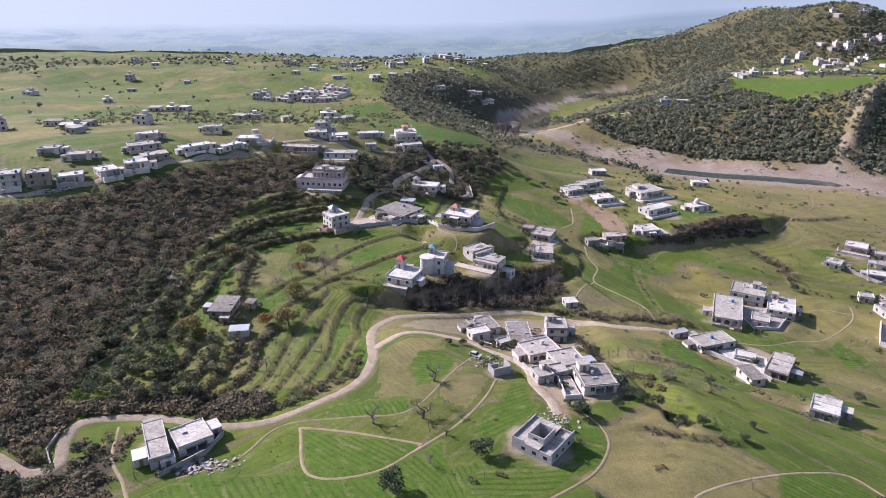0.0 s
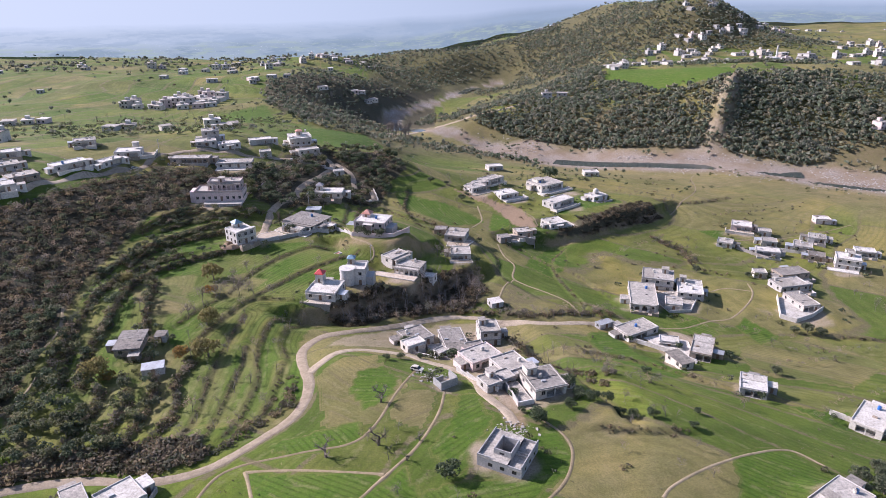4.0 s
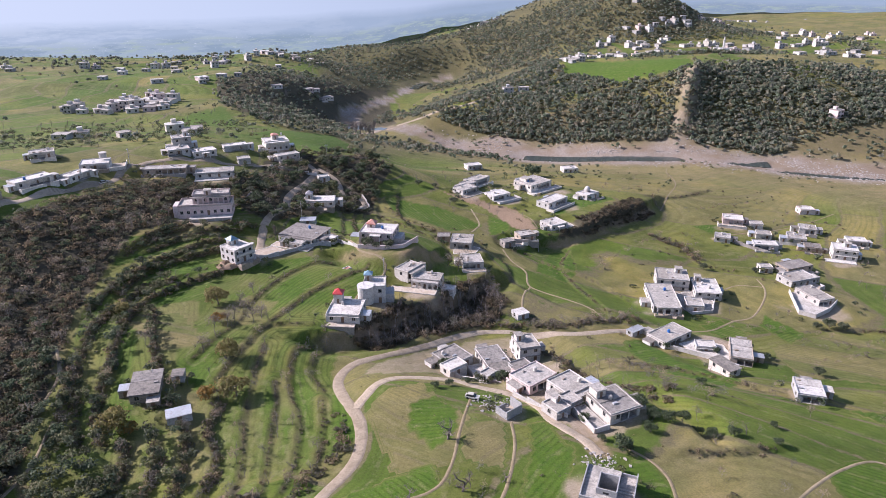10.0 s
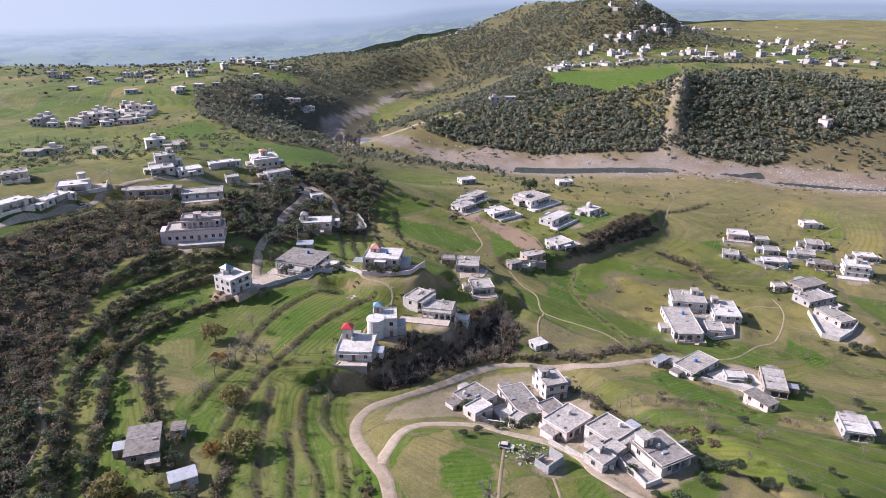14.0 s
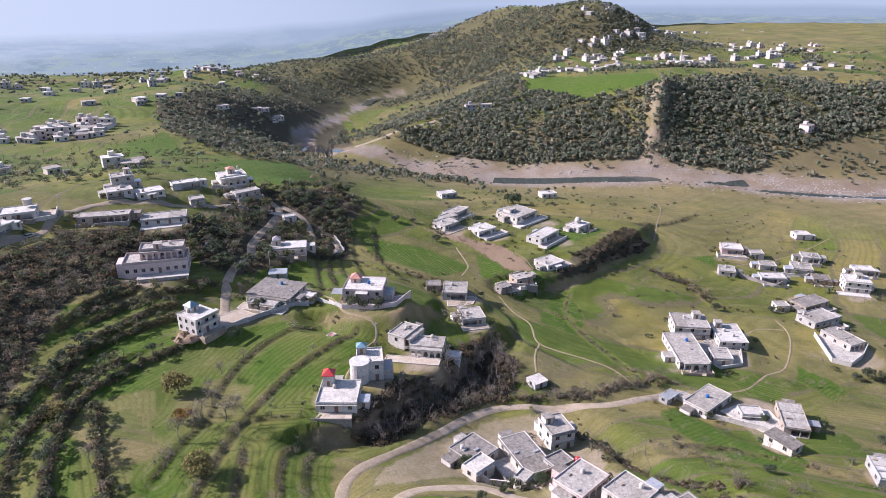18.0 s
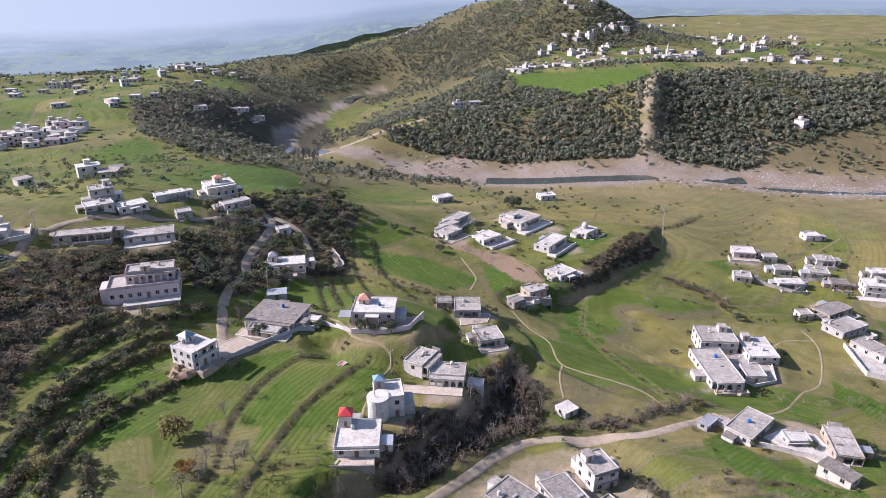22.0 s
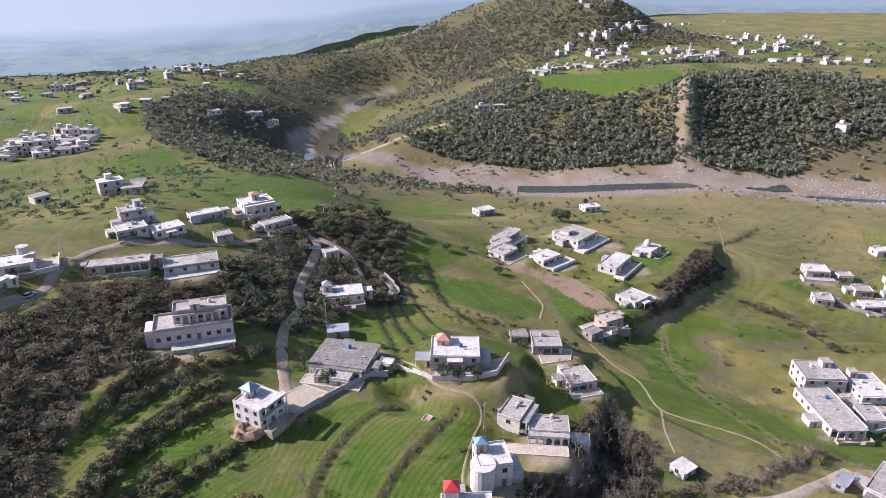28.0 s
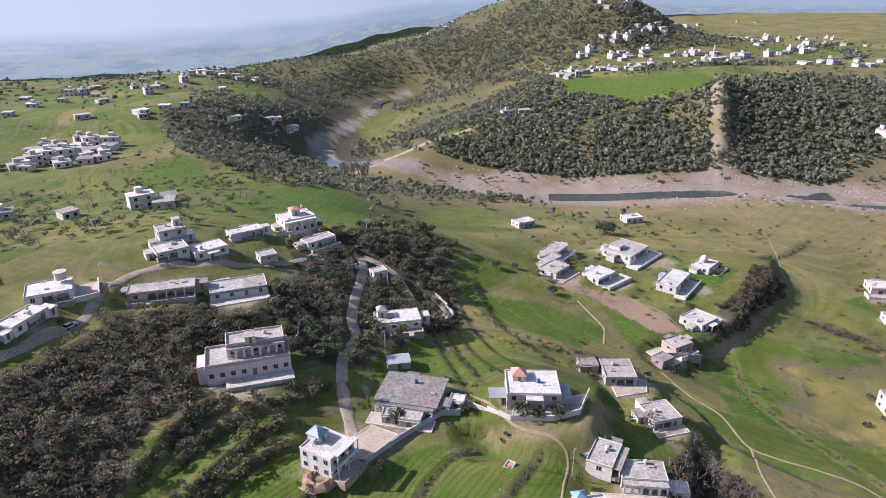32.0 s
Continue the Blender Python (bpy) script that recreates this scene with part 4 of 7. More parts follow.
def ribbon(name, line, width, material, label, category, lift=0.03, kind="structure"):
    """A strip of road or path on the ground, with a worn, uneven edge and a skirt."""
    c = along(line, 1.6)
    d = np.gradient(c, axis=0)
    d /= np.linalg.norm(d, axis=1)[:, None] + 1e-9
    nrm = np.stack([-d[:, 1], d[:, 0]], -1)
    wob = 0.82 + 0.36 * patchy(c[:, 0], c[:, 1], 5)
    cols = []
    for s, drop, out in ((-1.0, 0.32, -0.5), (-1.0, 0, 0), (-0.4, -0.02, 0), (0.4, -0.02, 0), (1.0, 0, 0), (1.0, 0.32, 0.5)):
        p = c + nrm * (s * width / 2 * wob + out)[:, None]
        cols.append(np.column_stack([p, land(p[:, 0], p[:, 1]) + lift - drop]))
    v = np.stack(cols, 1).reshape(-1, 3)
    n, m = len(c), len(cols)
    i = (np.arange(n - 1)[:, None] * m + np.arange(m - 1)[None]).ravel()
    me = sheet_mesh(name, v, np.stack([i, i + 1, i + m + 1, i + m], -1), material)
    return tagged(new(name, me), label, category, kind=kind)


def water_strip(name, line, width, label):
    c = along(line, 4)
    d = np.gradient(c, axis=0)
    d /= np.linalg.norm(d, axis=1)[:, None] + 1e-9
    nrm = np.stack([-d[:, 1], d[:, 0]], -1)
    z = np.minimum.accumulate(land(c[:, 0], c[:, 1]))
    z = np.convolve(np.pad(z, 3, mode="edge"), np.ones(7) / 7, "valid") + 0.75
    v = np.concatenate([np.column_stack([c + nrm * s * width, z]) for s in (-1, 1)])
    n = len(c)
    i = np.arange(n - 1)
    me = sheet_mesh(name, v, np.stack([i, i + 1, i + n + 1, i + n], -1), WATER)
    tagged(new(name, me), label, "water", kind="structure")


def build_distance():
    """The hazy distance: a wide glowing curtain with haze painted on it, behind the last fields and hills."""
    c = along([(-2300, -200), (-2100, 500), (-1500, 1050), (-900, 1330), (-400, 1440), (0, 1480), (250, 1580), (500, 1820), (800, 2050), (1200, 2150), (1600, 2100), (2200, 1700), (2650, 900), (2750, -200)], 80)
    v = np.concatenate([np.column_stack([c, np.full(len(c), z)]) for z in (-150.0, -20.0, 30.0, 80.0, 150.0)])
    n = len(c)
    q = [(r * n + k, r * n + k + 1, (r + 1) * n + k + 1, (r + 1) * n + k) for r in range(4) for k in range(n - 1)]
    me = sheet_mesh("backdrop", v, np.array(q), PAINTED_HAZE)
    tagged(new("backdrop", me), "glowing curtain painted with pale winter haze over the far plain", "backdrop", kind="structure")
# ---- building blocks ----
class Solid:
    """Collects boxes, prisms and cylinders into one mesh."""

    def __init__(self):
        self.v, self.f = [], []

    def box(self, x0, x1, y0, y1, z0, z1):
        n = len(self.v)
        self.v += [(x, y, z) for z in (z0, z1) for x, y in ((x0, y0), (x1, y0), (x1, y1), (x0, y1))]
        self.f += [tuple(n + k for k in q) for q in ((0, 3, 2, 1), (4, 5, 6, 7), (0, 1, 5, 4), (1, 2, 6, 5), (2, 3, 7, 6), (3, 0, 4, 7))]
        return self

    def pyramid(self, x0, x1, y0, y1, z0, z1, over=0.35):
        n = len(self.v)
        x0, x1, y0, y1 = x0 - over, x1 + over, y0 - over, y1 + over
        self.v += [(x0, y0, z0), (x1, y0, z0), (x1, y1, z0), (x0, y1, z0), (x0, y0, z0 + 0.15), (x1, y0, z0 + 0.15), (x1, y1, z0 + 0.15), (x0, y1, z0 + 0.15), ((x0 + x1) / 2, (y0 + y1) / 2, z1)]
        self.f += [tuple(n + k for k in q) for q in ((3, 2, 1, 0), (0, 1, 5, 4), (1, 2, 6, 5), (2, 3, 7, 6), (3, 0, 4, 7), (4, 5, 8), (5, 6, 8), (6, 7, 8), (7, 4, 8))]
        return self

    def cyl(self, x, y, r, z0, z1, seg=12, r1=None):
        n, r1 = len(self.v), r if r1 is None else r1
        for rr, z in ((r, z0), (r1, z1)):
            self.v += [(x + rr * math.cos(6.2832 * k / seg), y + rr * math.sin(6.2832 * k / seg), z) for k in range(seg)]
        self.f += [(n + k, n + (k + 1) % seg, n + seg + (k + 1) % seg, n + seg + k) for k in range(seg)]
        self.f += [tuple(range(n + seg, n + 2 * seg)), tuple(range(n + seg - 1, n - 1, -1))]
        return self

    def dome(self, x, y, r, z, seg=12, rings=4):
        n = len(self.v)
        for i in range(rings):
            a = 1.5708 * i / rings
            self.v += [(x + r * math.cos(a) * math.cos(6.2832 * k / seg), y + r * math.cos(a) * math.sin(6.2832 * k / seg), z + r * math.sin(a)) for k in range(seg)]
        self.v.append((x, y, z + r))
        for i in range(rings - 1):
            self.f += [(n + i * seg + k, n + i * seg + (k + 1) % seg, n + (i + 1) * seg + (k + 1) % seg, n + (i + 1) * seg + k) for k in range(seg)]
        top = n + (rings - 1) * seg
        self.f += [(top + k, top + (k + 1) % seg, len(self.v) - 1) for k in range(seg)]
        return self

    def arches(self, x0, x1, y, z0, z1, count, thick=0.3):
        """A wall along x at y with a row of arched openings."""
        bay = (x1 - x0) / count
        post, crown = bay * 0.16, z1 - 0.45
        for k in range(count):
            a, b = x0 + k * bay, x0 + (k + 1) * bay
            self.box(a, a + post, y - thick, y, z0, z1)
            self.box(b - post, b, y - thick, y, z0, z1)
            r, cx = (b - a) / 2 - post, (a + b) / 2
            spring = max(z0 + 1.0, crown - r)
            for s in range(6):
                t0, t1 = math.pi * (1 - s / 6), math.pi * (1 - (s + 1) / 6)
                xa, xb = cx + r * math.cos(t0), cx + r * math.cos(t1)
                za, zb = spring + (crown - spring) * math.sin(t0), spring + (crown - spring) * math.sin(t1)
                n = len(self.v)
                self.v += [(xa, y - thick, za), (xb, y - thick, zb), (xb, y - thick, z1), (xa, y - thick, z1), (xa, y, za), (xb, y, zb), (xb, y, z1), (xa, y, z1)]
                self.f += [tuple(n + q for q in f) for f in ((0, 1, 2, 3), (7, 6, 5, 4), (0, 4, 5, 1), (3, 2, 6, 7))]
        return self

    def mesh(self, name, material):
        me = bpy.data.meshes.new(name)
        me.from_pydata(self.v, [], self.f)
        me.materials.append(material)
        return me


def part(name, shape, material, parent, label="", m=None):
    """One mesh object under a thing or a part."""
    ob = new(name, shape if isinstance(shape, bpy.types.Mesh) else shape.mesh(name, material))
    ob.parent = parent
    if m is not None:
        ob.matrix_basis = m
    return tagged(ob, label)


_shared = {}


def shared(key, make):
    if key not in _shared:
        _shared[key] = make()
    return _shared[key]


def window_meshes(w, h):
    def frame_mesh():
        s = Solid()
        s.box(-w / 2 - 0.1, w / 2 + 0.1, -0.07, 0.0, -0.1, 0.0).box(-w / 2 - 0.1, w / 2 + 0.1, -0.12, 0.0, h, h + 0.12)
        s.box(-w / 2 - 0.1, -w / 2, -0.07, 0, 0, h).box(w / 2, w / 2 + 0.1, -0.07, 0, 0, h).box(-0.03, 0.03, -0.05, 0, 0, h)
        return s.mesh("window", FRAME)
    return shared(("frame", w, h), frame_mesh), shared(("pane", w, h), lambda: Solid().box(-w / 2, w / 2, -0.025, 0.004, 0, h).mesh("pane", PANE))


def add_window(root, x, y, z, turn, w=1.1, h=1.3, split=True):
    f, p = window_meshes(w, h)
    m = pose(x, y, z, 0, 0, turn)
    win = part("window", f, None, root, m=m)
    part("pane", p, None, win)


def sides(w, d):
    """Centre, turn and length of the four walls of a block, front first."""
    return [(0, -d / 2, 0, w), (w / 2, 0, 90, d), (0, d / 2, 180, w), (-w / 2, 0, -90, d)]


def block(root, w, d, h, wall, roof, cx=0.0, cy=0.0, z=0.0, parapet=0.55, storeys=1, gap=3.4, door=True, skip=(), eave=0.0, plinth=1.6, veranda=None):
    """A flat-roofed block: wall, roof, parapet, windows with panes, a door."""
    x0, x1, y0, y1 = cx - w / 2, cx + w / 2, cy - d / 2, cy + d / 2
    rnd = random.Random(int(w * 70 + d * 130 + h * 11))
    low = z - (plinth if z == 0 else 0)
    if veranda:
        # an open verandah along part of the front, under the same roof
        v0, v1, back = x0 + w * veranda[0], x0 + w * veranda[1], y0 + min(2.2, d * 0.3)
        part("wall", Solid().box(x0, v0, y0, y1, low, z + h - 0.2), wall, root)
        part("wall", Solid().box(v1, x1, y0, y1, low, z + h - 0.2), wall, root)
        part("wall", Solid().box(v0, v1, back, y1, low, z + h - 0.2), wall, root)
        part("veranda_floor", Solid().box(v0, v1, y0 - 0.3, back, low, z + 0.12), ROOF, root)
        part("lintel", Solid().box(v0, v1, y0, y0 + 0.25, z + h - 0.65, z + h - 0.2), wall, root)
        for k in range(1, max(2, int((v1 - v0) / 2.4))):
            u = v0 + (v1 - v0) * k / max(2, int((v1 - v0) / 2.4))
            part("column", shared(("vcol", h), lambda: Solid().box(-0.14, 0.14, 0.0, 0.26, 0.12, h - 0.65).mesh("column", WHITE)), None, root, m=pose(u, y0, z))
    else:
        part("wall", Solid().box(x0, x1, y0, y1, low, z + h - 0.2), wall, root)
    e = eave or 0.12
    if w * d > 55:
        # the roof is cast in two bays of differing age
        cut, lift = rnd.uniform(0.35, 0.65), rnd.choice((0.0, 0.06, 0.16))
        if w >= d:
            c = x0 + w * cut
            part("roof", Solid().box(x0 - e, c, y0 - e, y1 + e, z + h - 0.2, z + h), roof, root)
            part("roof", Solid().box(c, x1 + e, y0 - e, y1 + e, z + h - 0.2, z + h + lift), roof, root)
        else:
            c = y0 + d * cut
            part("roof", Solid().box(x0 - e, x1 + e, y0 - e, c, z + h - 0.2, z + h), roof, root)
            part("roof", Solid().box(x0 - e, x1 + e, c, y1 + e, z + h - 0.2, z + h + lift), roof, root)
    else:
        part("roof", Solid().box(x0 - e, x1 + e, y0 - e, y1 + e, z + h - 0.2, z + h), roof, root)
    if parapet:
        s, t, p0 = Solid(), 0.15, z + h + 0.003
        s.box(x0, x1, y0, y0 + t, p0, z + h + parapet).box(x0, x1, y1 - t, y1, p0, z + h + parapet)
        s.box(x0, x0 + t, y0 + t, y1 - t, p0, z + h + parapet).box(x1 - t, x1, y0 + t, y1 - t, p0, z + h + parapet)
        part("parapet", s, wall, root)
    rise = h / storeys
    for si, (sx, sy, turn, length) in enumerate(sides(w, d)):
        if si in skip:
            continue
        n = max(1, int(length / gap))
        for fl in range(storeys):
            for k in range(n):
                u = (k + 0.5) / n * length - length / 2
                ca, sa = math.cos(radians(turn)), math.sin(radians(turn))
                if veranda and si == 0:
                    if abs(u + w / 2 - w * veranda[0]) < 1.0 or abs(u + w / 2 - w * veranda[1]) < 1.0:
                        continue
                    sy = -d / 2 + (min(2.2, d * 0.3) if w * veranda[0] < u + w / 2 < w * veranda[1] else 0)
                if door and si == 0 and fl == 0 and k == n // 2:
                    part("door", shared("door", lambda: Solid().box(-0.55, 0.55, -0.06, 0.01, -0.1, 2.1).mesh("door", DOOR)), None, root, m=pose(cx + sx + u * ca, cy + sy + u * sa, z + fl * rise + 0.15, 0, 0, turn))
                else:
                    add_window(root, cx + sx + u * ca, cy + sy + u * sa, z + fl * rise + 1.0, turn)


def tower(root, x, y, z, w, d, h, wall, top, rise=1.6, name="stair_tower"):
    part(name, Solid().box(x - w / 2, x + w / 2, y - d / 2, y + d / 2, z, z + h), wall, root)
    if top:
        part("tower_roof", Solid().pyramid(x - w / 2, x + w / 2, y - d / 2, y + d / 2, z + h, z + h + rise), top, root)
    else:
        part("tower_roof", Solid().box(x - w / 2 - 0.2, x + w / 2 + 0.2, y - d / 2 - 0.2, y + d / 2 + 0.2, z + h, z + h + 0.15), ROOF, root)
    part("tower_door", Solid().box(x - 0.4, x + 0.4, y - d / 2 - 0.05, y - d / 2 + 0.01, z + 0.1, z + 1.9), DOOR, root)


def tank(root, x, y, z, material=None):
    part("water_tank", Solid().cyl(x, y, 0.55, z, z + 1.1, 10).cyl(x, y, 0.35, z + 1.1, z + 1.3, 10), material or ROOF_WHITE, root)


def house_root(name, x, y, yaw, radius, label, category="house", z=None, group=""):
    zz = float(lie(x, y)[0]) if z is None else z
    PADS.append((x, y, radius, zz))
    root = new(name)
    root.empty_display_size = 2
    root.matrix_basis = pose(x, y, zz, 0, 0, yaw)
    return tagged(root, label, category, group)


def plain_house(x, y, yaw, w, d, h, wall, roof, label, storeys=1, parapet=0.34, stair=None, tanks=0, arcade=0, gap=3.6, porch=0, eave=0.0, name="house", seed=0, category="house", top=None, rise=1.6):
    rnd = random.Random(int(x * 31 + y * 17) + seed)
    lift = max(0.0, h - (2.9 if storeys == 1 else 5.7))
    h -= lift
    root = house_root(name, x, y, yaw, math.hypot(w, d) / 2, label, category, z=float(lie(x, y)[0]) + lift)
    veranda = None
    if storeys == 1 and not arcade and not porch and w >= 7.5 and h >= 2.85 and rnd.random() < 0.75:
        veranda = rnd.choice(((0.0, 0.62), (0.3, 1.0), (0.2, 0.8), (0.36, 0.9)))
        veranda = (max(0.03, veranda[0]), min(0.97, veranda[1]))
    block(root, w, d, h, wall, roof, parapet=parapet, storeys=storeys, gap=gap, eave=eave, skip=(0,) if arcade else (), veranda=veranda)
    HOMES.append((root, x, y, yaw, w, d, wall, roof))
    if stair:
        sx, sy, sw, sh = stair
        tower(root, sx, sy, h, sw, sw * 1.1, sh, wall, top, rise)
    if arcade == 0 and not porch and not veranda:
        for fl in range(storeys):
            part("sunshade", Solid().box(-w / 2 - 0.02, w / 2 + 0.02, -d / 2 - 0.5, -d / 2 - 0.003, fl * h / storeys + 2.42, fl * h / storeys + 2.52), roof, root)
    if d > 6 and w > 6:
        part("vent_pipe", Solid().cyl(w * rnd.uniform(-0.4, 0.4), d * rnd.uniform(0.1, 0.4), 0.07, h, h + 1.3, 6), TIN, root)
        for k in range(rnd.choice((1, 2, 2, 3))):
            u, v, s = w * rnd.uniform(-0.38, 0.38), d * rnd.uniform(-0.35, 0.38), rnd.uniform(0.35, 0.8)
            part("roof_clutter", Solid().box(u - s, u + s, v - s * 0.5, v + s * 0.5, h, h + 0.3 * s + 0.2), rnd.choice((BLOCK, MUD, TIN, STONE)), root)
        if not tanks and rnd.random() < 0.45:
            tanks = 1
    for k in range(tanks):
        tank(root, rnd.uniform(-w * 0.35, w * 0.35), rnd.uniform(-d * 0.3, d * 0.35), h, PLASTIC_BLUE if rnd.random() < 0.25 else None)
    if arcade:
        part("arcade", Solid().arches(-w / 2 + 0.2, w / 2 - 0.2, -d / 2 - 1.6, -0.2, h - 0.35, arcade), wall, root)
        part("porch_roof", Solid().box(-w / 2 + 0.1, w / 2 - 0.1, -d / 2 - 2.0, -d / 2 - 0.13, h - 0.35, h - 0.2), roof, root)
        part("porch_floor", Solid().box(-w / 2 + 0.1, w / 2 - 0.1, -d / 2 - 2.0, -d / 2, -0.9, 0.05), ROOF, root)
        for k in range(arcade):
            u = -w / 2 + (k + 0.5) * w / arcade
            if k % 2:
                add_window(root, u, -d / 2, 0.9, 0)
            else:
                part("door", shared("door", lambda: None), None, root, m=pose(u, -d / 2, 0.15))
    if porch:
        part("porch_roof", Solid().box(-porch / 2, porch / 2, -d / 2 - 2.4, -d / 2 - 0.13, h - 0.5, h - 0.3), roof, root)
        for u in (-porch / 2 + 0.2, porch / 2 - 0.2):
            part("column", shared("column%.1f" % h, lambda: Solid().cyl(0, 0, 0.18, -0.8, h - 0.5, 10).mesh("column", WHITE)), None, root, m=pose(u, -d / 2 - 2.2, 0))
    return root


HOMES = []          # plain houses: root, x, y, yaw, width, depth, wall, roof


def add_annexes():
    """Low lean-to rooms and walled yards against the free sides of the houses."""
    rnd = random.Random(21)
    taken = [(px, py, pr) for px, py, pr, _ in PADS]
    for root, x, y, yaw, w, d, wall, roof in HOMES:
        if w * d < 48 or y > 450:
            continue
        c, e = math.cos(radians(yaw)), math.sin(radians(yaw))
        for side in rnd.sample((-1, 1, 2), 3)[:2]:
            u, v, n = rnd.uniform(2.6, 4.0), rnd.uniform(3.0, 4.6), rnd.uniform(2.1, 2.5)
            cx, cy = (side * (w / 2 + u / 2 + 0.01), rnd.uniform(-0.25, 0.25) * d) if side != 2 else (rnd.uniform(-0.25, 0.25) * w, d / 2 + u / 2 + 0.01)
            if side == 2:
                u, v = v, u
            gx, gy = x + cx * c - cy * e, y + cx * e + cy * c
            if sum(math.hypot(gx - a, gy - b) < r * 0.75 + 2.4 for a, b, r in taken) > 1:
                continue
            part("annex", Solid().box(cx - u / 2, cx + u / 2, cy - v / 2, cy + v / 2, -1.6, n - 0.12), wall, root)
            part("annex_roof", Solid().box(cx - u / 2 - 0.1, cx + u / 2 + 0.1, cy - v / 2 - 0.1, cy + v / 2 + 0.1, n - 0.12, n), rnd.choice((roof, ROOF_DARK, ROOF, TIN)), root)
            part("annex_door", Solid().box(cx - 0.45, cx + 0.45, cy - v / 2 - 0.05, cy - v / 2 + 0.01, 0.0, 1.9), DOOR, root)
        reach, hw = rnd.uniform(3.2, 5.0), w / 2
        gx, gy = x + (d / 2 + reach / 2) * e, y - (d / 2 + reach / 2) * c
        if rnd.random() < 0.6 and sum(math.hypot(gx - a, gy - b) < r * 0.75 + 3.0 for a, b, r in taken) <= 1:
            y0, y1, t, n = -d / 2 - reach, -d / 2 - 2.1, 0.2, rnd.uniform(0.9, 1.4)
            s = Solid().box(-hw, -hw + t, y0, y1, -1.6, n).box(hw - t, hw, y0, y1, -1.6, n)
            gate = rnd.uniform(-0.5, 0.5) * hw
            s.box(-hw + t, gate - 0.8, y0, y0 + t, -1.6, n).box(gate + 0.8, hw - t, y0, y0 + t, -1.6, n)
            part("yard_wall", s, rnd.choice((wall, CREAM, MUD, STONE)), root)
            part("yard_floor", Solid().box(-hw + t, hw - t, y0 + t, -d / 2 - 0.02, -1.6, 0.03), rnd.choice((YARD, ROOF, YARD)), root)


def boundary_wall(points, height, material, label, thick=0.25, closed=False):
    """A yard wall in straight panels that step with the ground."""
    root = new("boundary_wall")
    p = list(points) + ([points[0]] if closed else [])
    root.matrix_basis = pose(p[0][0], p[0][1], at(*p[0]))
    for a, b in zip(p[:-1], p[1:]):
        n = max(1, int(math.dist(a, b) / 4))
        for k in range(n):
            ax, ay = a[0] + (b[0] - a[0]) * k / n, a[1] + (b[1] - a[1]) * k / n
            L = math.dist(a, b) / n
            za = at(ax, ay)
            m = root.matrix_basis.inverted() @ pose(ax, ay, za, 0, 0, math.degrees(math.atan2(b[1] - a[1], b[0] - a[0])))
            me = shared(("panel", round(L, 1), height, thick, material.name), lambda: Solid().box(-thick / 2, L + 0.02, -thick / 2, thick / 2, -1.2, height).box(-thick / 2, L + 0.02, -thick / 2 - 0.05, thick / 2 + 0.05, height, height + 0.08).mesh("panel", material))
            part("panel", me, None, root, m=m)
    return tagged(root, label, "wall")


# ---- yards ----
def local(x, y, yaw, pts):
    """Plan points given from a house's middle, along its walls."""
    c, d = math.cos(radians(yaw)), math.sin(radians(yaw))
    return [(x + u * c - v * d, y + u * d + v * c) for u, v in pts]


def court(pts, material, label, z=None):
    """A paved yard: a slab with slightly uneven bays and a kerb, let into the slope."""
    cx, cy = sum(p[0] for p in pts) / len(pts), sum(p[1] for p in pts) / len(pts)
    zz = float(np.mean(lie(np.array([p[0] for p in pts]), np.array([p[1] for p in pts])))) if z is None else z
    zz += 0.7
    PADS.append((cx, cy, 0.55 * max(math.dist(p, q) for p in pts for q in pts), zz))
    root = tagged(new("courtyard"), label, "courtyard")
    root.matrix_basis = pose(cx, cy, zz)
    n = len(pts)
    slab = Solid()
    slab.v = [(p[0] - cx, p[1] - cy, h) for h in (-1.6, 0.22) for p in pts]
    slab.f = [tuple(range(n, 2 * n)), tuple(range(n - 1, -1, -1))] + [(k, (k + 1) % n, n + (k + 1) % n, n + k) for k in range(n)]
    part("paving", slab, material, root)
    kerb = Solid()
    for p, q in zip(pts, pts[1:] + pts[:1]):
        L = math.dist(p, q)
        ux, uy = (q[0] - p[0]) / L * 0.12, (q[1] - p[1]) / L * 0.12
        b = len(kerb.v)
        kerb.v += [(a[0] - cx + s * uy, a[1] - cy - s * ux, h) for h in (-1.6, 0.34) for a, s in ((p, -1), (q, -1), (q, 1), (p, 1))]
        kerb.f += [tuple(b + k for k in f) for f in ((0, 3, 2, 1), (4, 5, 6, 7), (0, 1, 5, 4), (1, 2, 6, 5), (2, 3, 7, 6), (3, 0, 4, 7))]
    part("kerb", kerb, CREAM, root)
    return root


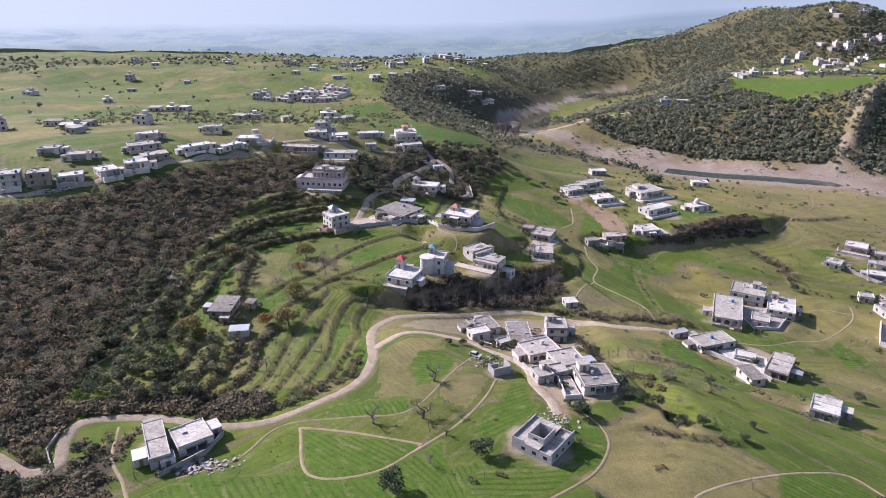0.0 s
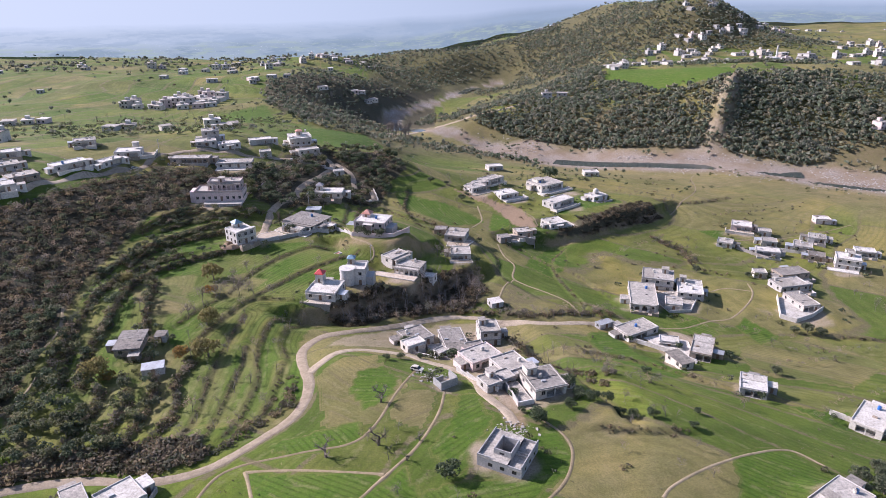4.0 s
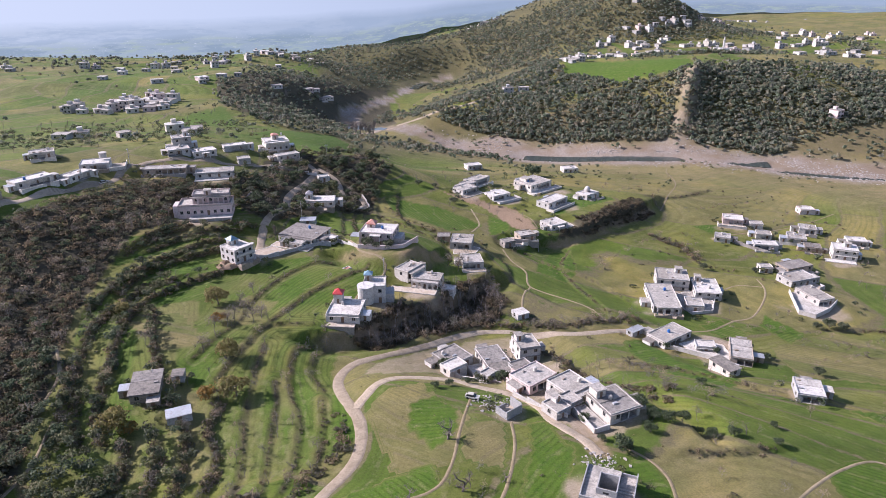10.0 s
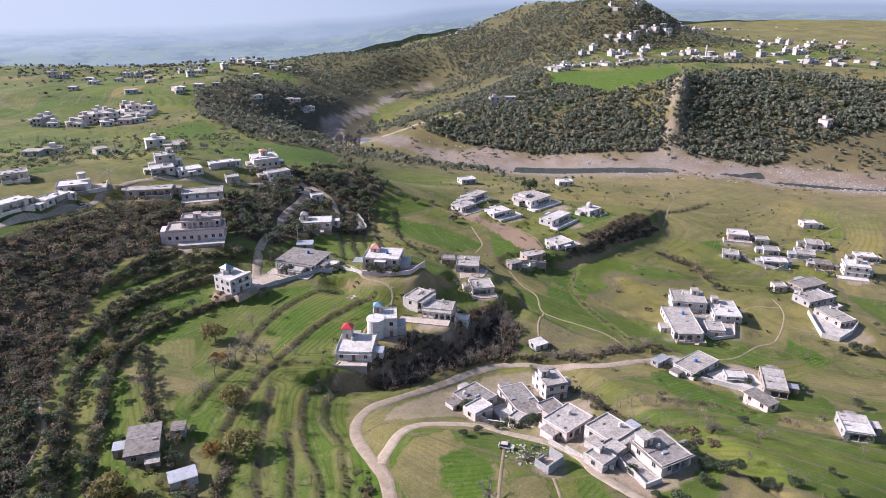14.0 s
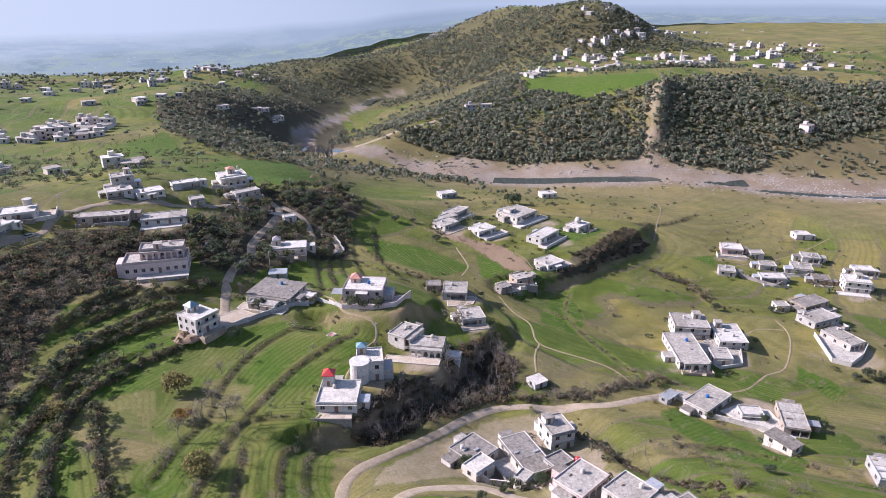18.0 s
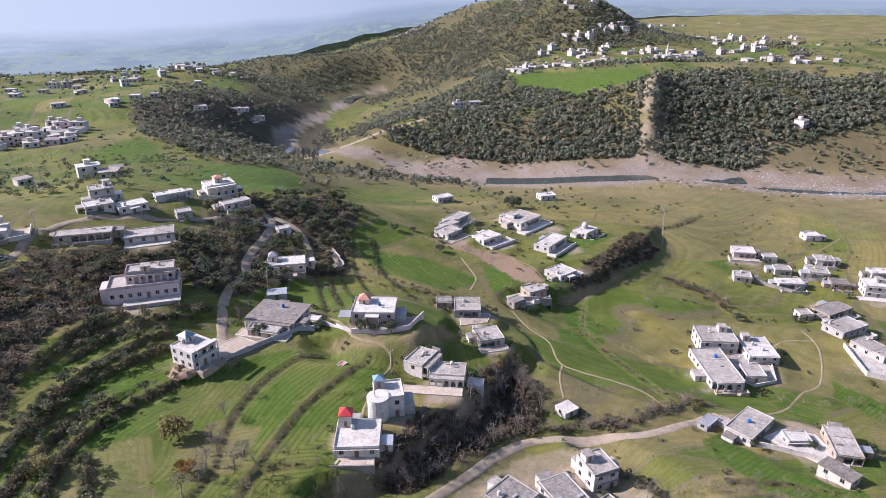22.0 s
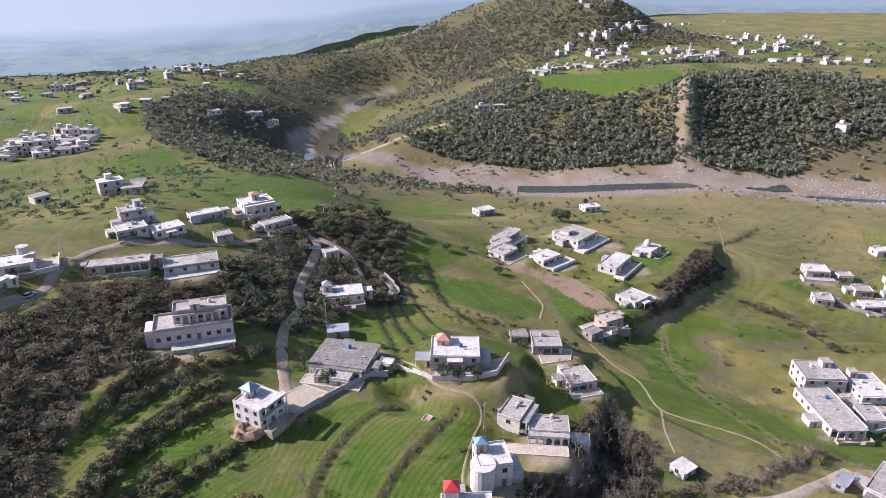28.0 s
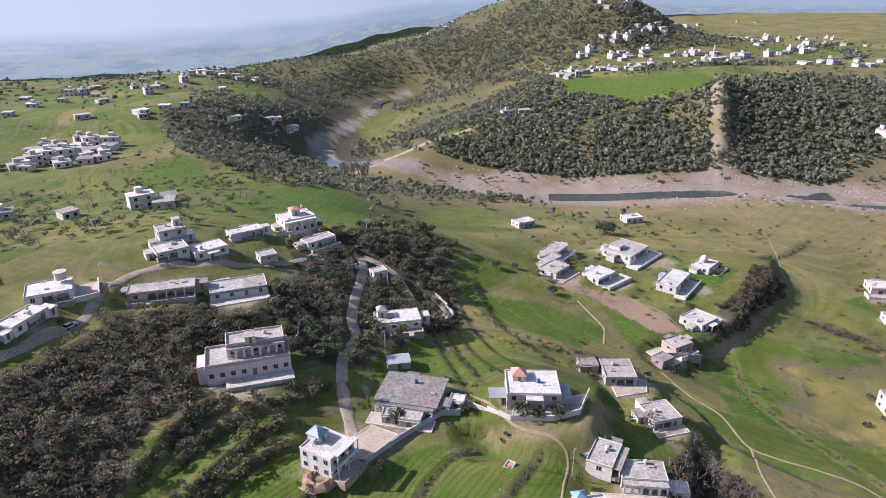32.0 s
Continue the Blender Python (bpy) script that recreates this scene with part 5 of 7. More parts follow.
def build_yards():
    court([(103, 220.5), (111, 221), (118, 215), (114, 201), (108, 206)], ROOF_WHITE, "pale paved court of the long farm")
    court([(127, 263), (140, 266), (144, 254), (137, 246), (128, 247)], ROOF, "paved court between the wings of the white house")
    court([(176, 238.5), (179.3, 234), (189, 237), (197.5, 241.5), (196.5, 254), (187, 255.5)], ROOF_WHITE, "pale yard inside a white wall")
    court(local(43.8, 169, 8, [(-10, -6), (-5.3, -6), (-5.3, 5), (-9, 5)]), ROOF, "concrete yard beside the dark-roofed house", float(lie(43.8, 169)[0]))
    court(local(38.4, 182.6, 19, [(-6, -12), (4.5, -12), (4.8, -7.4), (-6, -7.4)]), YARD, "earth yard before the arched verandah", float(lie(38.4, 182.6)[0]))
    court(local(27.1, 212.2, 2, [(-9.5, -8), (-4.1, -8), (-4.1, 3), (-9, 3)]), ROOF_WHITE, "pale court beside the long farmhouse", float(lie(27.1, 212.2)[0]))
    court(local(20.6, 270.2, -30, [(-13, -9.5), (5, -9.5), (5, -5.6), (-13, -5.6)]), YARD, "swept earth court before the arcade", float(lie(20.6, 270.2)[0]))
    court([(-1, 297.5), (8, 292.5), (15.3, 291.8), (22.5, 297.8), (14, 299), (2, 302)], ROOF, "paved front yard of the pink villa", 44.4)
    court([(-45, 300.5), (-41, 299), (-31, 304.5), (-36, 311), (-43, 308)], YARD, "sandy yard beside the blue-turreted house")
    court(local(-21.3, 318.5, -38, [(-9, -13.5), (9, -13.5), (9, -8.8), (-9, -8.8)]), YARD, "earth yard before the school-like house", float(lie(-21.3, 318.5)[0]))
    court(local(126.5, 409, 23, [(-12, -13), (12, -13), (12, -7.7), (-12, -7.7)]), ROOF_WHITE, "pale terrace of the broad cream house", float(lie(126.5, 409)[0]))
    court(local(95.1, 388, 16, [(-6, -10.5), (9, -10.5), (9, -4.7), (-6, -4.7)]), ROOF_WHITE, "pale court of a white farmhouse", float(lie(95.1, 388)[0]))
    court(local(78.5, 398, 24, [(-7, -9), (7, -9), (7, -4.7), (-7, -4.7)]), YARD, "earth court of a white farmhouse", float(lie(78.5, 398)[0]))
    court(local(121.7, 370.5, 29, [(-11, -9), (9, -9), (9, -4.5), (-11, -4.5)]), ROOF, "concrete court along a farm range", float(lie(121.7, 370.5)[0]))
    court(local(109.3, 342, 13, [(5.4, -5), (11, -4), (11, 4.5), (5.4, 4.8)]), ROOF, "concrete yard beside a white house", float(lie(109.3, 342)[0]))
    court([(43, 308), (53, 306), (57, 311), (55, 313), (45, 313)], YARD, "rubble-strewn yard of the half-built house")
    court(local(226.6, 346, -34, [(-8, -10), (7, -10), (7, -4.7), (-8, -4.7)]), YARD, "earth yard of a pinkish house", float(lie(226.6, 346)[0]))
    court(local(249, 287.5, -36, [(-9, -9), (5, -9), (5, -5), (-9, -5)]), ROOF_WHITE, "pale terrace of the tall village house", float(lie(249, 287.5)[0]))
    court(local(-111.3, 385, 2, [(6.6, -7), (13, -6), (13, 5), (6.6, 5)]), YARD, "brown yard beside a white house", float(lie(-111.3, 385)[0]))
    court(local(-57.8, 379.5, -4, [(-9, -9), (9, -8.5), (9, -4.7), (-9, -4.7)]), ROOF_WHITE, "pale terrace of a long buff house", float(lie(-57.8, 379.5)[0]))
    court(local(88.1, 330.5, 4, [(-11, -7), (-4.5, -7), (-4.5, 4), (-11, 4)]), YARD, "earth yard above a stone terrace", float(lie(88.1, 330.5)[0]))
    court(local(46.7, 293.1, -9, [(-5, -8), (5, -8), (5, -4.7), (-5, -4.7)]), YARD, "earth yard of a cottage", float(lie(46.7, 293.1)[0]))


# ---- houses ----
def build_houses():
    H = plain_house
    _ = shared("door", lambda: Solid().box(-0.55, 0.55, -0.06, 0.01, -0.1, 2.1).mesh("door", DOOR))
    # hamlet on the spur
    H(44.2, 169.4, 8, 9.6, 10.6, 4.0, CREAM, ROOF_DARK, "single-storey cream house with dark flat roof and stair tower", stair=(-2.6, 3.6, 3.0, 2.4), tanks=1, eave=0.5, parapet=0.25)
    H(38.4, 183.2, 19, 9.2, 9.2, 4.0, WHITE, ROOF, "whitewashed farmhouse with an arched verandah", arcade=4, tanks=1)
    H(31.2, 192.6, 22, 11.2, 8.6, 4.2, PINK, ROOF, "pale pink plastered house with a flat grey roof", tanks=1)
    H(27.1, 212.2, 2, 8.0, 16, 3.6, CREAM, ROOF_DARK, "long farmhouse with a stained dark roof", parapet=0.2, eave=0.4)
    H(41.5, 221, -2, 7.4, 8.6, 5.8, WHITE, ROOF, "small two-storey white house on the spur", storeys=2, stair=(-2, 2, 2.4, 2.0))
    H(14.6, 219.1, 22, 9.5, 9.5, 3.8, WHITE, ROOF_DARK, "white house with a dark roof above a lane", parapet=0.25, eave=0.4)
    H(12.6, 211.5, 22, 7.0, 5.0, 2.8, CREAM, ROOF_WHITE, "low white courtyard wing with a limed roof")
    H(29.4, 173.2, 19, 5.2, 5.8, 2.6, WHITE, ROOF, "small white outbuilding beside the lane", stair=(1.2, 1.5, 1.9, 1.4))
    H(34.6, 175.5, 19, 4.5, 5.0, 2.9, GREYW, ROOF, "low grey outbuilding with a flat roof")
    H(20.5, 201.5, 30, 4.2, 3.4, 2.6, WHITE, ROOF, "tiny white shed at the lane corner")
    H(33.0, 205.5, 12, 6.2, 5.0, 3.3, GREYW, ROOF_DARK, "low grey house behind the lane")
    # eastern farm with its long court
    H(101.9, 225.5, 18, 15, 8.5, 3.6, WHITE, ROOF, "long white farmhouse with a weathered roof", tanks=1)
    H(119.5, 207.5, -36, 7.5, 14, 4.0, MUD, ROOF, "brown-walled farm building with a grey roof")
    H(104.5, 197.5, 99, 9.0, 5.0, 2.8, CREAM, ROOF_DARK, "low cowshed with a dark roof", parapet=0.0, eave=0.3)
    H(110.5, 215.5, -25, 7.0, 5.0, 2.9, GREYW, ROOF_WHITE, "low court wing with a pale roof")
    H(91.5, 232, 18, 6.5, 3.2, 2.2, TIN, TIN, "tin-roofed lean-to by the road", name="shed", category="shed", parapet=0, gap=9)
    # large white house
    big = H(121, 258.3, -22, 11.5, 22, 3.9, WHITE, ROOF, "large white house wing with an arched porch", tanks=1)
    part("arched_porch", Solid().arches(-4.5, 4.5, -11.0 - 1.2, -0.2, 3.3, 3), WHITE, big)
    part("porch_roof", Solid().box(-4.8, 4.8, -12.7, -11.13, 3.3, 3.5), ROOF, big)
    H(136.4, 274.5, -28, 14, 12, 5.9, WHITE, ROOF, "two-storey white wing with roof terraces", storeys=2, stair=(3, 3, 3, 2.2), tanks=1)
    H(146.2, 263.0, -26, 11, 15, 4.8, WHITE, ROOF_WHITE, "tall pale wing with deep balconies", storeys=2, stair=(-3, 5, 2.6, 2.4), tanks=2)
    H(132.5, 252.0, -26, 7, 8, 3.2, WHITE, ROOF, "low wing of the large house")
    H(192.3, 248.1, 1, 8.4, 14, 3.6, WHITE, ROOF, "white house inside a walled yard", arcade=0, tanks=1)
    H(198.7, 265.5, 2, 15, 9.5, 3.6, GREYW, ROOF, "long pale house with a stained roof")
    H(210.5, 280, 3, 15.5, 8.5, 3.2, MUD, ROOF_DARK, "brown farmhouse with a dark roof", parapet=0.2)
    H(194.6, 281.6, -20, 6, 5, 2.8, CREAM, ROOF, "small cream shed by a tree", name="shed", category="shed")
    H(117.4, 174.7, -33, 8, 9.5, 3.6, BLOCK, ROOF_WHITE, "unplastered block house alone in a field", gap=4.2)
    H(143.1, 153.5, -55, 8.6, 14, 3.5, CREAM, ROOF_WHITE, "cream house in a walled plot")
    H(96.5, 113.5, 23, 13.5, 8.5, 4.0, WHITE, ROOF, "white flat-roofed house beside a grove", tanks=2, stair=(-4, 1, 2.6, 2.2))
    # house with the red tower, and its neighbours on the brow
    red = H(-15.3, 247.2, -22, 11.5, 11.5, 4.0, WHITE, ROOF_WHITE, "white house with a red-capped stair tower", stair=(-3.4, 4.2, 3.0, 3.6), top=RED, rise=1.7, parapet=0.45)
    for u in (-3.8, 0.6):
        part("awning", Solid().box(u - 0.6, u + 0.6, -6.2, -5.75, 2.4, 2.5), RED, red, "small red window awning")
    part("terrace", Solid().box(-6.5, 4.5, -9.2, -5.75, -2.5, 0.02), YARD, red, "raised earth forecourt")
    part("retaining_wall", Solid().box(-6.7, 4.7, -9.5, -9.2, -2.5, 0.5), STONE, red)
    rd = house_root("house", -2.6, 259.5, -14, 7.5, "round-fronted two-storey white house with a corner turret")
    block(rd, 8.0, 8.4, 6.4, WHITE, ROOF_WHITE, storeys=2, gap=2.8)
    part("round_bay", Solid().cyl(-3.2, -3.4, 2.9, -1.2, 6.4, 20).cyl(-3.2, -3.4, 3.1, 6.4, 6.95, 20), WHITE, rd, "curved white balcony front")
    tower(rd, -2.4, 2.4, 6.4, 2.6, 2.6, 2.4, WHITE, BLUEROOF, 1.3)
    part("side_block", Solid().box(4.0, 7.0, -3.5, 2.5, -1.5, 3.2), GREYW, rd)
    H(14.8, 278.2, 38, 9.8, 6.6, 4.0, CREAM, ROOF, "cream house with an arched verandah and grey roof", arcade=4)
    H(20.6, 270.2, -30, 11.0, 7.0, 4.0, CREAM, ROOF, "cream house wing with a row of arches", arcade=5)
    H(27.5, 264.8, -32, 5.0, 4.2, 2.8, WHITE, ROOF_WHITE, "small white block with a limed roof", gap=9)
    rp = H(8.2, 302.9, -26, 14.4, 11.4, 6.4, PINK, ROOF_WHITE, "pink villa with a terracotta pyramid turret", storeys=2, porch=4.6, stair=(-3.6, 2.4, 3.6, 1.5), top=TERRA, rise=1.8, tanks=1)
    part("side_wing", Solid().box(7.2, 10.5, -4, 3, -2.0, 3.4), GREYW, rp)
    part("carport_roof", Solid().box(-12.0, -7.3, -3.5, 1.5, 2.7, 2.85), TIN, rp)
    for u in (-11.7, -7.6):
        part("post", Solid().cyl(u, -3.2, 0.08, -1.5, 2.7, 8), FRAME, rp)
    bl = H(-50.3, 301.2, 35, 8.8, 9.4, 7.0, WHITE, ROOF_WHITE, "two-storey white house with a blue-tiled turret", storeys=2, stair=(0.5, 3.2, 3.2, 1.8), top=BLUEROOF, rise=1.6, gap=2.9, parapet=0.3)
    part("balcony", Solid().box(-3.6, 4.2, -6.3, -4.72, 3.3, 3.5).box(-3.6, 4.2, -6.3, -6.1, 3.5, 4.3).box(-3.6, 4.2, -6.3, -4.72, 6.8, 7.0), WHITE, bl, "white two-level balcony")
    for u in (-3.4, 0.3, 4.0):
        part("column", Solid().cyl(u, -6.15, 0.16, -1.0, 6.8, 8), WHITE, bl)
    part("red_shed_roof", Solid().box(1.5, 4.8, 5.6, 8.2, 2.3, 2.45), RED, bl, "small red tin roof")
    part("red_shed_wall", Solid().box(1.7, 4.6, 5.8, 8.0, -1.0, 2.3), CREAM, bl)
    H(-21.3, 318.5, -38, 16.8, 13.4, 4.0, CREAM, ROOF_DARK, "school-like house with an arcade and dark roof", arcade=6, parapet=0.0, eave=0.6)
    H(-25.5, 308.6, -38, 6.0, 4.4, 2.9, CREAM, ROOF, "low front annex with a grey roof", gap=9)
    H(-30.5, 312.0, -30, 3.6, 3.4, 2.6, WHITE, ROOF, "tiny white gatehouse beside the yard", gap=9)
    H(-11.0, 310.5, -38, 4.2, 3.6, 2.7, WHITE, ROOF_WHITE, "tiny white store behind a wall", gap=9)
    # the big pink house
    pk = house_root("house", -61.6, 340.5, -7, 12, "large pink three-level house with arched galleries", z=52.3)
    PADS[-1] = (-61.6, 339.0, 13, 51.0)
    block(pk, 22.5, 10.5, 4.4, PINK, ROOF, gap=2.6, parapet=0.7, plinth=5.0)
    block(pk, 15.5, 6.6, 3.8, PINK, ROOF, cx=2.4, cy=1.6, z=4.4, gap=3.0, door=False)
    part("gallery", Solid().arches(-5.2, 10.0, -2.3, 4.41, 7.4, 7), PINK, pk, "upper gallery with arched openings")
    part("gallery_roof", Solid().box(-5.4, 10.2, -2.9, -1.85, 7.4, 7.6), ROOF, pk)
    tower(pk, 1.2, -0.6, 8.2, 2.8, 3.0, 2.0, PINK, None)
    part("lower_terrace", Solid().box(-6.0, 11.2, -9.6, -5.3, -3.2, -0.2), GREYW, pk, "grey basement terrace with pillars")
    part("terrace_roof", Solid().box(-6.4, 11.6, -10.0, -5.4, -0.2, 0.05), ROOF_WHITE, pk)
    for k in range(6):
        part("pillar", shared("pillar", lambda: Solid().box(-0.2, 0.2, -0.2, 0.2, -3.4, -0.2).mesh("pillar", PINK)), None, pk, m=pose(-5.6 + 3.3 * k, -9.75, 0))
    part("side_turret", Solid().box(-13.4, -11.2, -4.5, 2.0, -4.0, 4.6), PINK, pk)
    tank(pk, 5.2, 2.2, 8.2)
    # knoll
    H(-9.9, 359.8, -12, 15, 8.5, 3.5, CREAM, ROOF_WHITE, "pale bungalow with a pyramid-roofed turret", stair=(-5, 1.6, 3.0, 2.4), top=SLATE, rise=1.7)
    H(-3.0, 398.5, 6, 5.9, 4.6, 3.0, CREAM, ROOF_WHITE, "small cream house on the wooded knoll")
    H(-18.2, 337.2, -13, 7.0, 4.8, 2.6, TIN, TIN, "tin-roofed shed under trees", name="shed", category="shed", parapet=0, gap=9)
    vl = H(-24.7, 440.0, 9, 13.5, 10.5, 7.0, CREAM, ROOF_WHITE, "ornate cream villa with roof pavilion on the hilltop", storeys=2, arcade=4, stair=(0, 1, 3.6, 2.4), top=TERRA, rise=1.2)
    tank(vl, 4.5, 3.5, 7.0)
    H(-20.0, 422.0, 17, 13.0, 6, 3.5, CREAM, ROOF, "low cream range below the villa")
    H(-75.8, 408.5, 11, 11, 9, 4.0, WHITE, ROOF_WHITE, "white bungalow with broad eaves", tanks=1)
    H(-63.5, 407.5, 16, 12, 8, 4.0, WHITE, ROOF_WHITE, "white house with a covered porch", porch=4)
    H(-74.5, 419.5, 9, 9.4, 8, 7.0, WHITE, ROOF, "two-storey white house with a roof cabin", storeys=2, stair=(2.6, 1, 2.6, 2.4))
    H(-47.5, 428.0, 10, 13, 6.3, 3.0, WHITE, ROOF_WHITE, "long low white shed", gap=4.4)
    H(-57.8, 379.5, -4, 18, 9.0, 3.5, CREAM, ROOF, "long buff house along the hill road", gap=4)
    H(-80.4, 382.0, -8, 20, 7.0, 3.0, MUD, ROOF, "mud-brown house row above the slope", gap=4.4, parapet=0.2)
    cy = H(-111.3, 385.0, 2, 12.8, 10, 4.0, WHITE, ROOF_WHITE, "white house with a round roof tank", gap=3.6)
    part("roof_tank", Solid().cyl(3.4, 2.5, 1.7, 4.0, 6.2, 18).cyl(3.4, 2.5, 1.9, 6.2, 6.45, 18), WHITE, cy)
    H(-117, 368.5, 50, 12, 6.4, 4.0, CREAM, ROOF_WHITE, "long cream house beside the ridge road", gap=3.6)
    H(-43.6, 404.9, 7, 6.3, 6.0, 3.0, WHITE, ROOF, "small white cottage by the hill road")
    # houses among the lower fields
    H(126.5, 409.0, 23, 18, 15, 4.8, CREAM, ROOF, "broad cream house with a raised terrace", storeys=1, stair=(-3, 3, 5, 1.8), tanks=2)
    H(121.7, 370.5, 29, 18, 8.5, 4.0, WHITE, ROOF_WHITE, "white farm range with a long roof", gap=4)
    st = H(149.0, 380.0, 23, 11, 8.4, 3.8, WHITE, ROOF_WHITE, "small white shrine-like house with a dome", gap=4)
    part("dome", Solid().cyl(1, 1, 1.7, 3.8, 4.6, 14).dome(1, 1, 1.7, 4.6, 14), WHITE, st)
    H(109.3, 342.0, 13, 10.5, 10, 4.0, WHITE, ROOF_WHITE, "white house at the field edge", porch=4, gap=3.4)
    H(93.5, 421.0, 30, 15, 7.7, 4.0, CREAM, ROOF, "cream farmhouse below trees", gap=4)
    H(95.1, 388.0, 16, 12, 9.0, 3.5, WHITE, ROOF_WHITE, "white house with a pale court", tanks=1)
    H(78.5, 398.0, 24, 11, 9.0, 3.5, WHITE, ROOF, "white farmhouse beside ploughed land", tanks=1)
    H(83.5, 409.0, 24, 8, 6.0, 3.2, GREYW, ROOF, "grey farm annex behind a farmhouse")
    H(112.9, 482.0, 4, 11, 8, 4.0, WHITE, ROOF_WHITE, "lone white house near the river flats")
    H(186.0, 476.0, -8, 11, 8, 3.6, CREAM, ROOF_WHITE, "lone pale house on the river flats")
    H(50.2, 317.3, -25, 10, 11, 4.0, GREYW, ROOF, "grey half-built house with ruined walls", gap=4, tanks=1)
    H(43.5, 324.5, -20, 6, 5, 2.6, MUD, ROOF_DARK, "ruined mud outhouse beside ruins", parapet=0.2, gap=6)
    H(88.1, 330.5, 4, 8.5, 7, 4.2, MUD, ROOF, "brown brick house on a stone terrace", gap=4)
    H(76.5, 325.0, 10, 6, 5, 2.8, STONE, ROOF_DARK, "stone cottage by the path", parapet=0.2, gap=6)
    H(46.7, 293.1, -9, 9, 9, 3.5, CREAM, ROOF, "cream cottage under bare trees", gap=4)
    # the eastern village
    H(226.6, 346.0, -34, 11, 9, 4.0, PINK, ROOF_WHITE, "pinkish house with a pale roof", gap=4)
    H(236.0, 337.5, -30, 7, 6, 3.2, WHITE, ROOF, "small white house in the village")
    H(249.0, 287.5, -36, 11.5, 9.5, 6.4, WHITE, ROOF_WHITE, "two-storey white village house with an arched roof pavilion", storeys=2, gap=3, stair=(1, 1, 3, 2.0))
    H(242.6, 313.2, -36, 9.5, 8, 3.5, GREYW, ROOF, "grey flat-roofed village house")
    H(201.6, 322.6, -38, 8, 7, 3.5, WHITE, ROOF, "small white village cottage")
    H(241.5, 300.5, -36, 8, 7, 3.0, MUD, ROOF_DARK, "low brown village cottage", parapet=0.2)
    H(218.6, 309.5, -28, 12, 7, 3.0, GREYW, ROOF_WHITE, "low pale village range", gap=5)
    H(228.5, 322.5, -32, 8, 6, 3.2, CREAM, ROOF, "cream flat-roofed village house")
    H(258.5, 322.5, -36, 9, 8, 4.0, WHITE, ROOF, "white village house with parapet", tanks=1)
    H(270.5, 300.5, -30, 10, 7, 3.5, CREAM, ROOF_WHITE, "cream village house by the flats")
    H(285.0, 352.0, -20, 9, 7, 3.5, PINK, ROOF_WHITE, "pale pink house on the flats", gap=5)
    # foreground, west
    H(-70.2, 136.5, 28, 4.8, 15.5, 3.5, WHITE, ROOF, "long narrow white house beside the road", gap=4)
    H(-62.8, 139.6, 36, 8.5, 8.4, 3.0, WHITE, ROOF_WHITE, "white house with a limed roof", parapet=0.4)
    H(-65.6, 131.0, 30, 3.4, 3.0, 2.4, CREAM, ROOF_WHITE, "tiny white store beside rubble", gap=9)
    H(-76.5, 213.1, -2, 7.4, 11.4, 3.2, MUD, ROOF_DARK, "stone farmhouse with a dark flat roof in the terraces", parapet=0.0, eave=0.4)
    H(-74.2, 206.0, -2, 3.2, 3.0, 2.3, MUD, ROOF, "small mud annex with a thatched look", parapet=0.0, gap=9)
    H(-67.5, 198.8, 8, 6.3, 4.0, 2.5, WHITE, TIN, "small white shed with a tin roof", name="shed", category="shed", parapet=0, gap=5)
    H(-68.5, 217.8, -6, 3.4, 3.4, 2.6, GREYW, ROOF_DARK, "tiny grey store among terraces", parapet=0.0, gap=9)
    H(52.3, 251.3, 10, 5.2, 4.6, 2.5, WHITE, ROOF_WHITE, "small white pump house in the fields", parapet=0.0, gap=9)
    # village on the ridge road
    for (x, y, yaw, w, d, h, s, wl, rf, lb) in (
            (-159, 312, 42, 8.6, 11, 4, 1, WHITE, ROOF_WHITE, "white roadside house"), (-171, 302, 24, 10.8, 8, 4, 1, GREYW, ROOF_WHITE, "pale roadside shop row"),
            (-182, 296, 25, 9.6, 9, 7, 2, MUD, ROOF, "two-storey unplastered house"), (-193, 293, 24, 9, 9, 7, 2, WHITE, ROOF, "two-storey white house"),
            (-150, 324, 26, 10.7, 8, 4, 1, CREAM, ROOF_WHITE, "cream house on the ridge"), (-146, 337, 36, 12.6, 9, 4, 1, MUD, ROOF, "brown house on the ridge"),
            (-133, 359, 40, 16, 7.4, 4, 1, CREAM, ROOF_WHITE, "long cream house on the ridge"), (-158, 350, 29, 13, 9, 4, 1, WHITE, ROOF, "white house behind the ridge road"),
            (-206, 300, 20, 12, 9, 4, 1, CREAM, ROOF, "cream house on the ridge"), (-222, 292, 12, 10, 9, 4, 1, WHITE, ROOF_WHITE, "white house on the ridge"),
            (-180, 330, 18, 11, 8, 4, 1, WHITE, ROOF, "white house among trees"), (-200, 340, 10, 10, 8, 4, 1, CREAM, ROOF, "cream house among trees"),
            (-165, 375, 20, 12, 8, 4, 1, WHITE, ROOF_WHITE, "white house in the back fields"), (-138, 405, 15, 11, 8, 4, 1, CREAM, ROOF, "cream house in the back fields")):
        H(x, y, yaw, w, d, h, wl, rf, lb + " above the wooded slope", storeys=s, gap=4.0, tanks=1)
    roofless_house()
    ruin()


def roofless_house():
    """The half-built block house: outer wall, open inner court, unroofed rooms."""
    root = house_root("unfinished_house", 24.7, 137.5, -38, 8.2, "unfinished grey block house with an open inner court", z=47.3)
    w = d = 11.2
    t, h = 0.25, 2.65
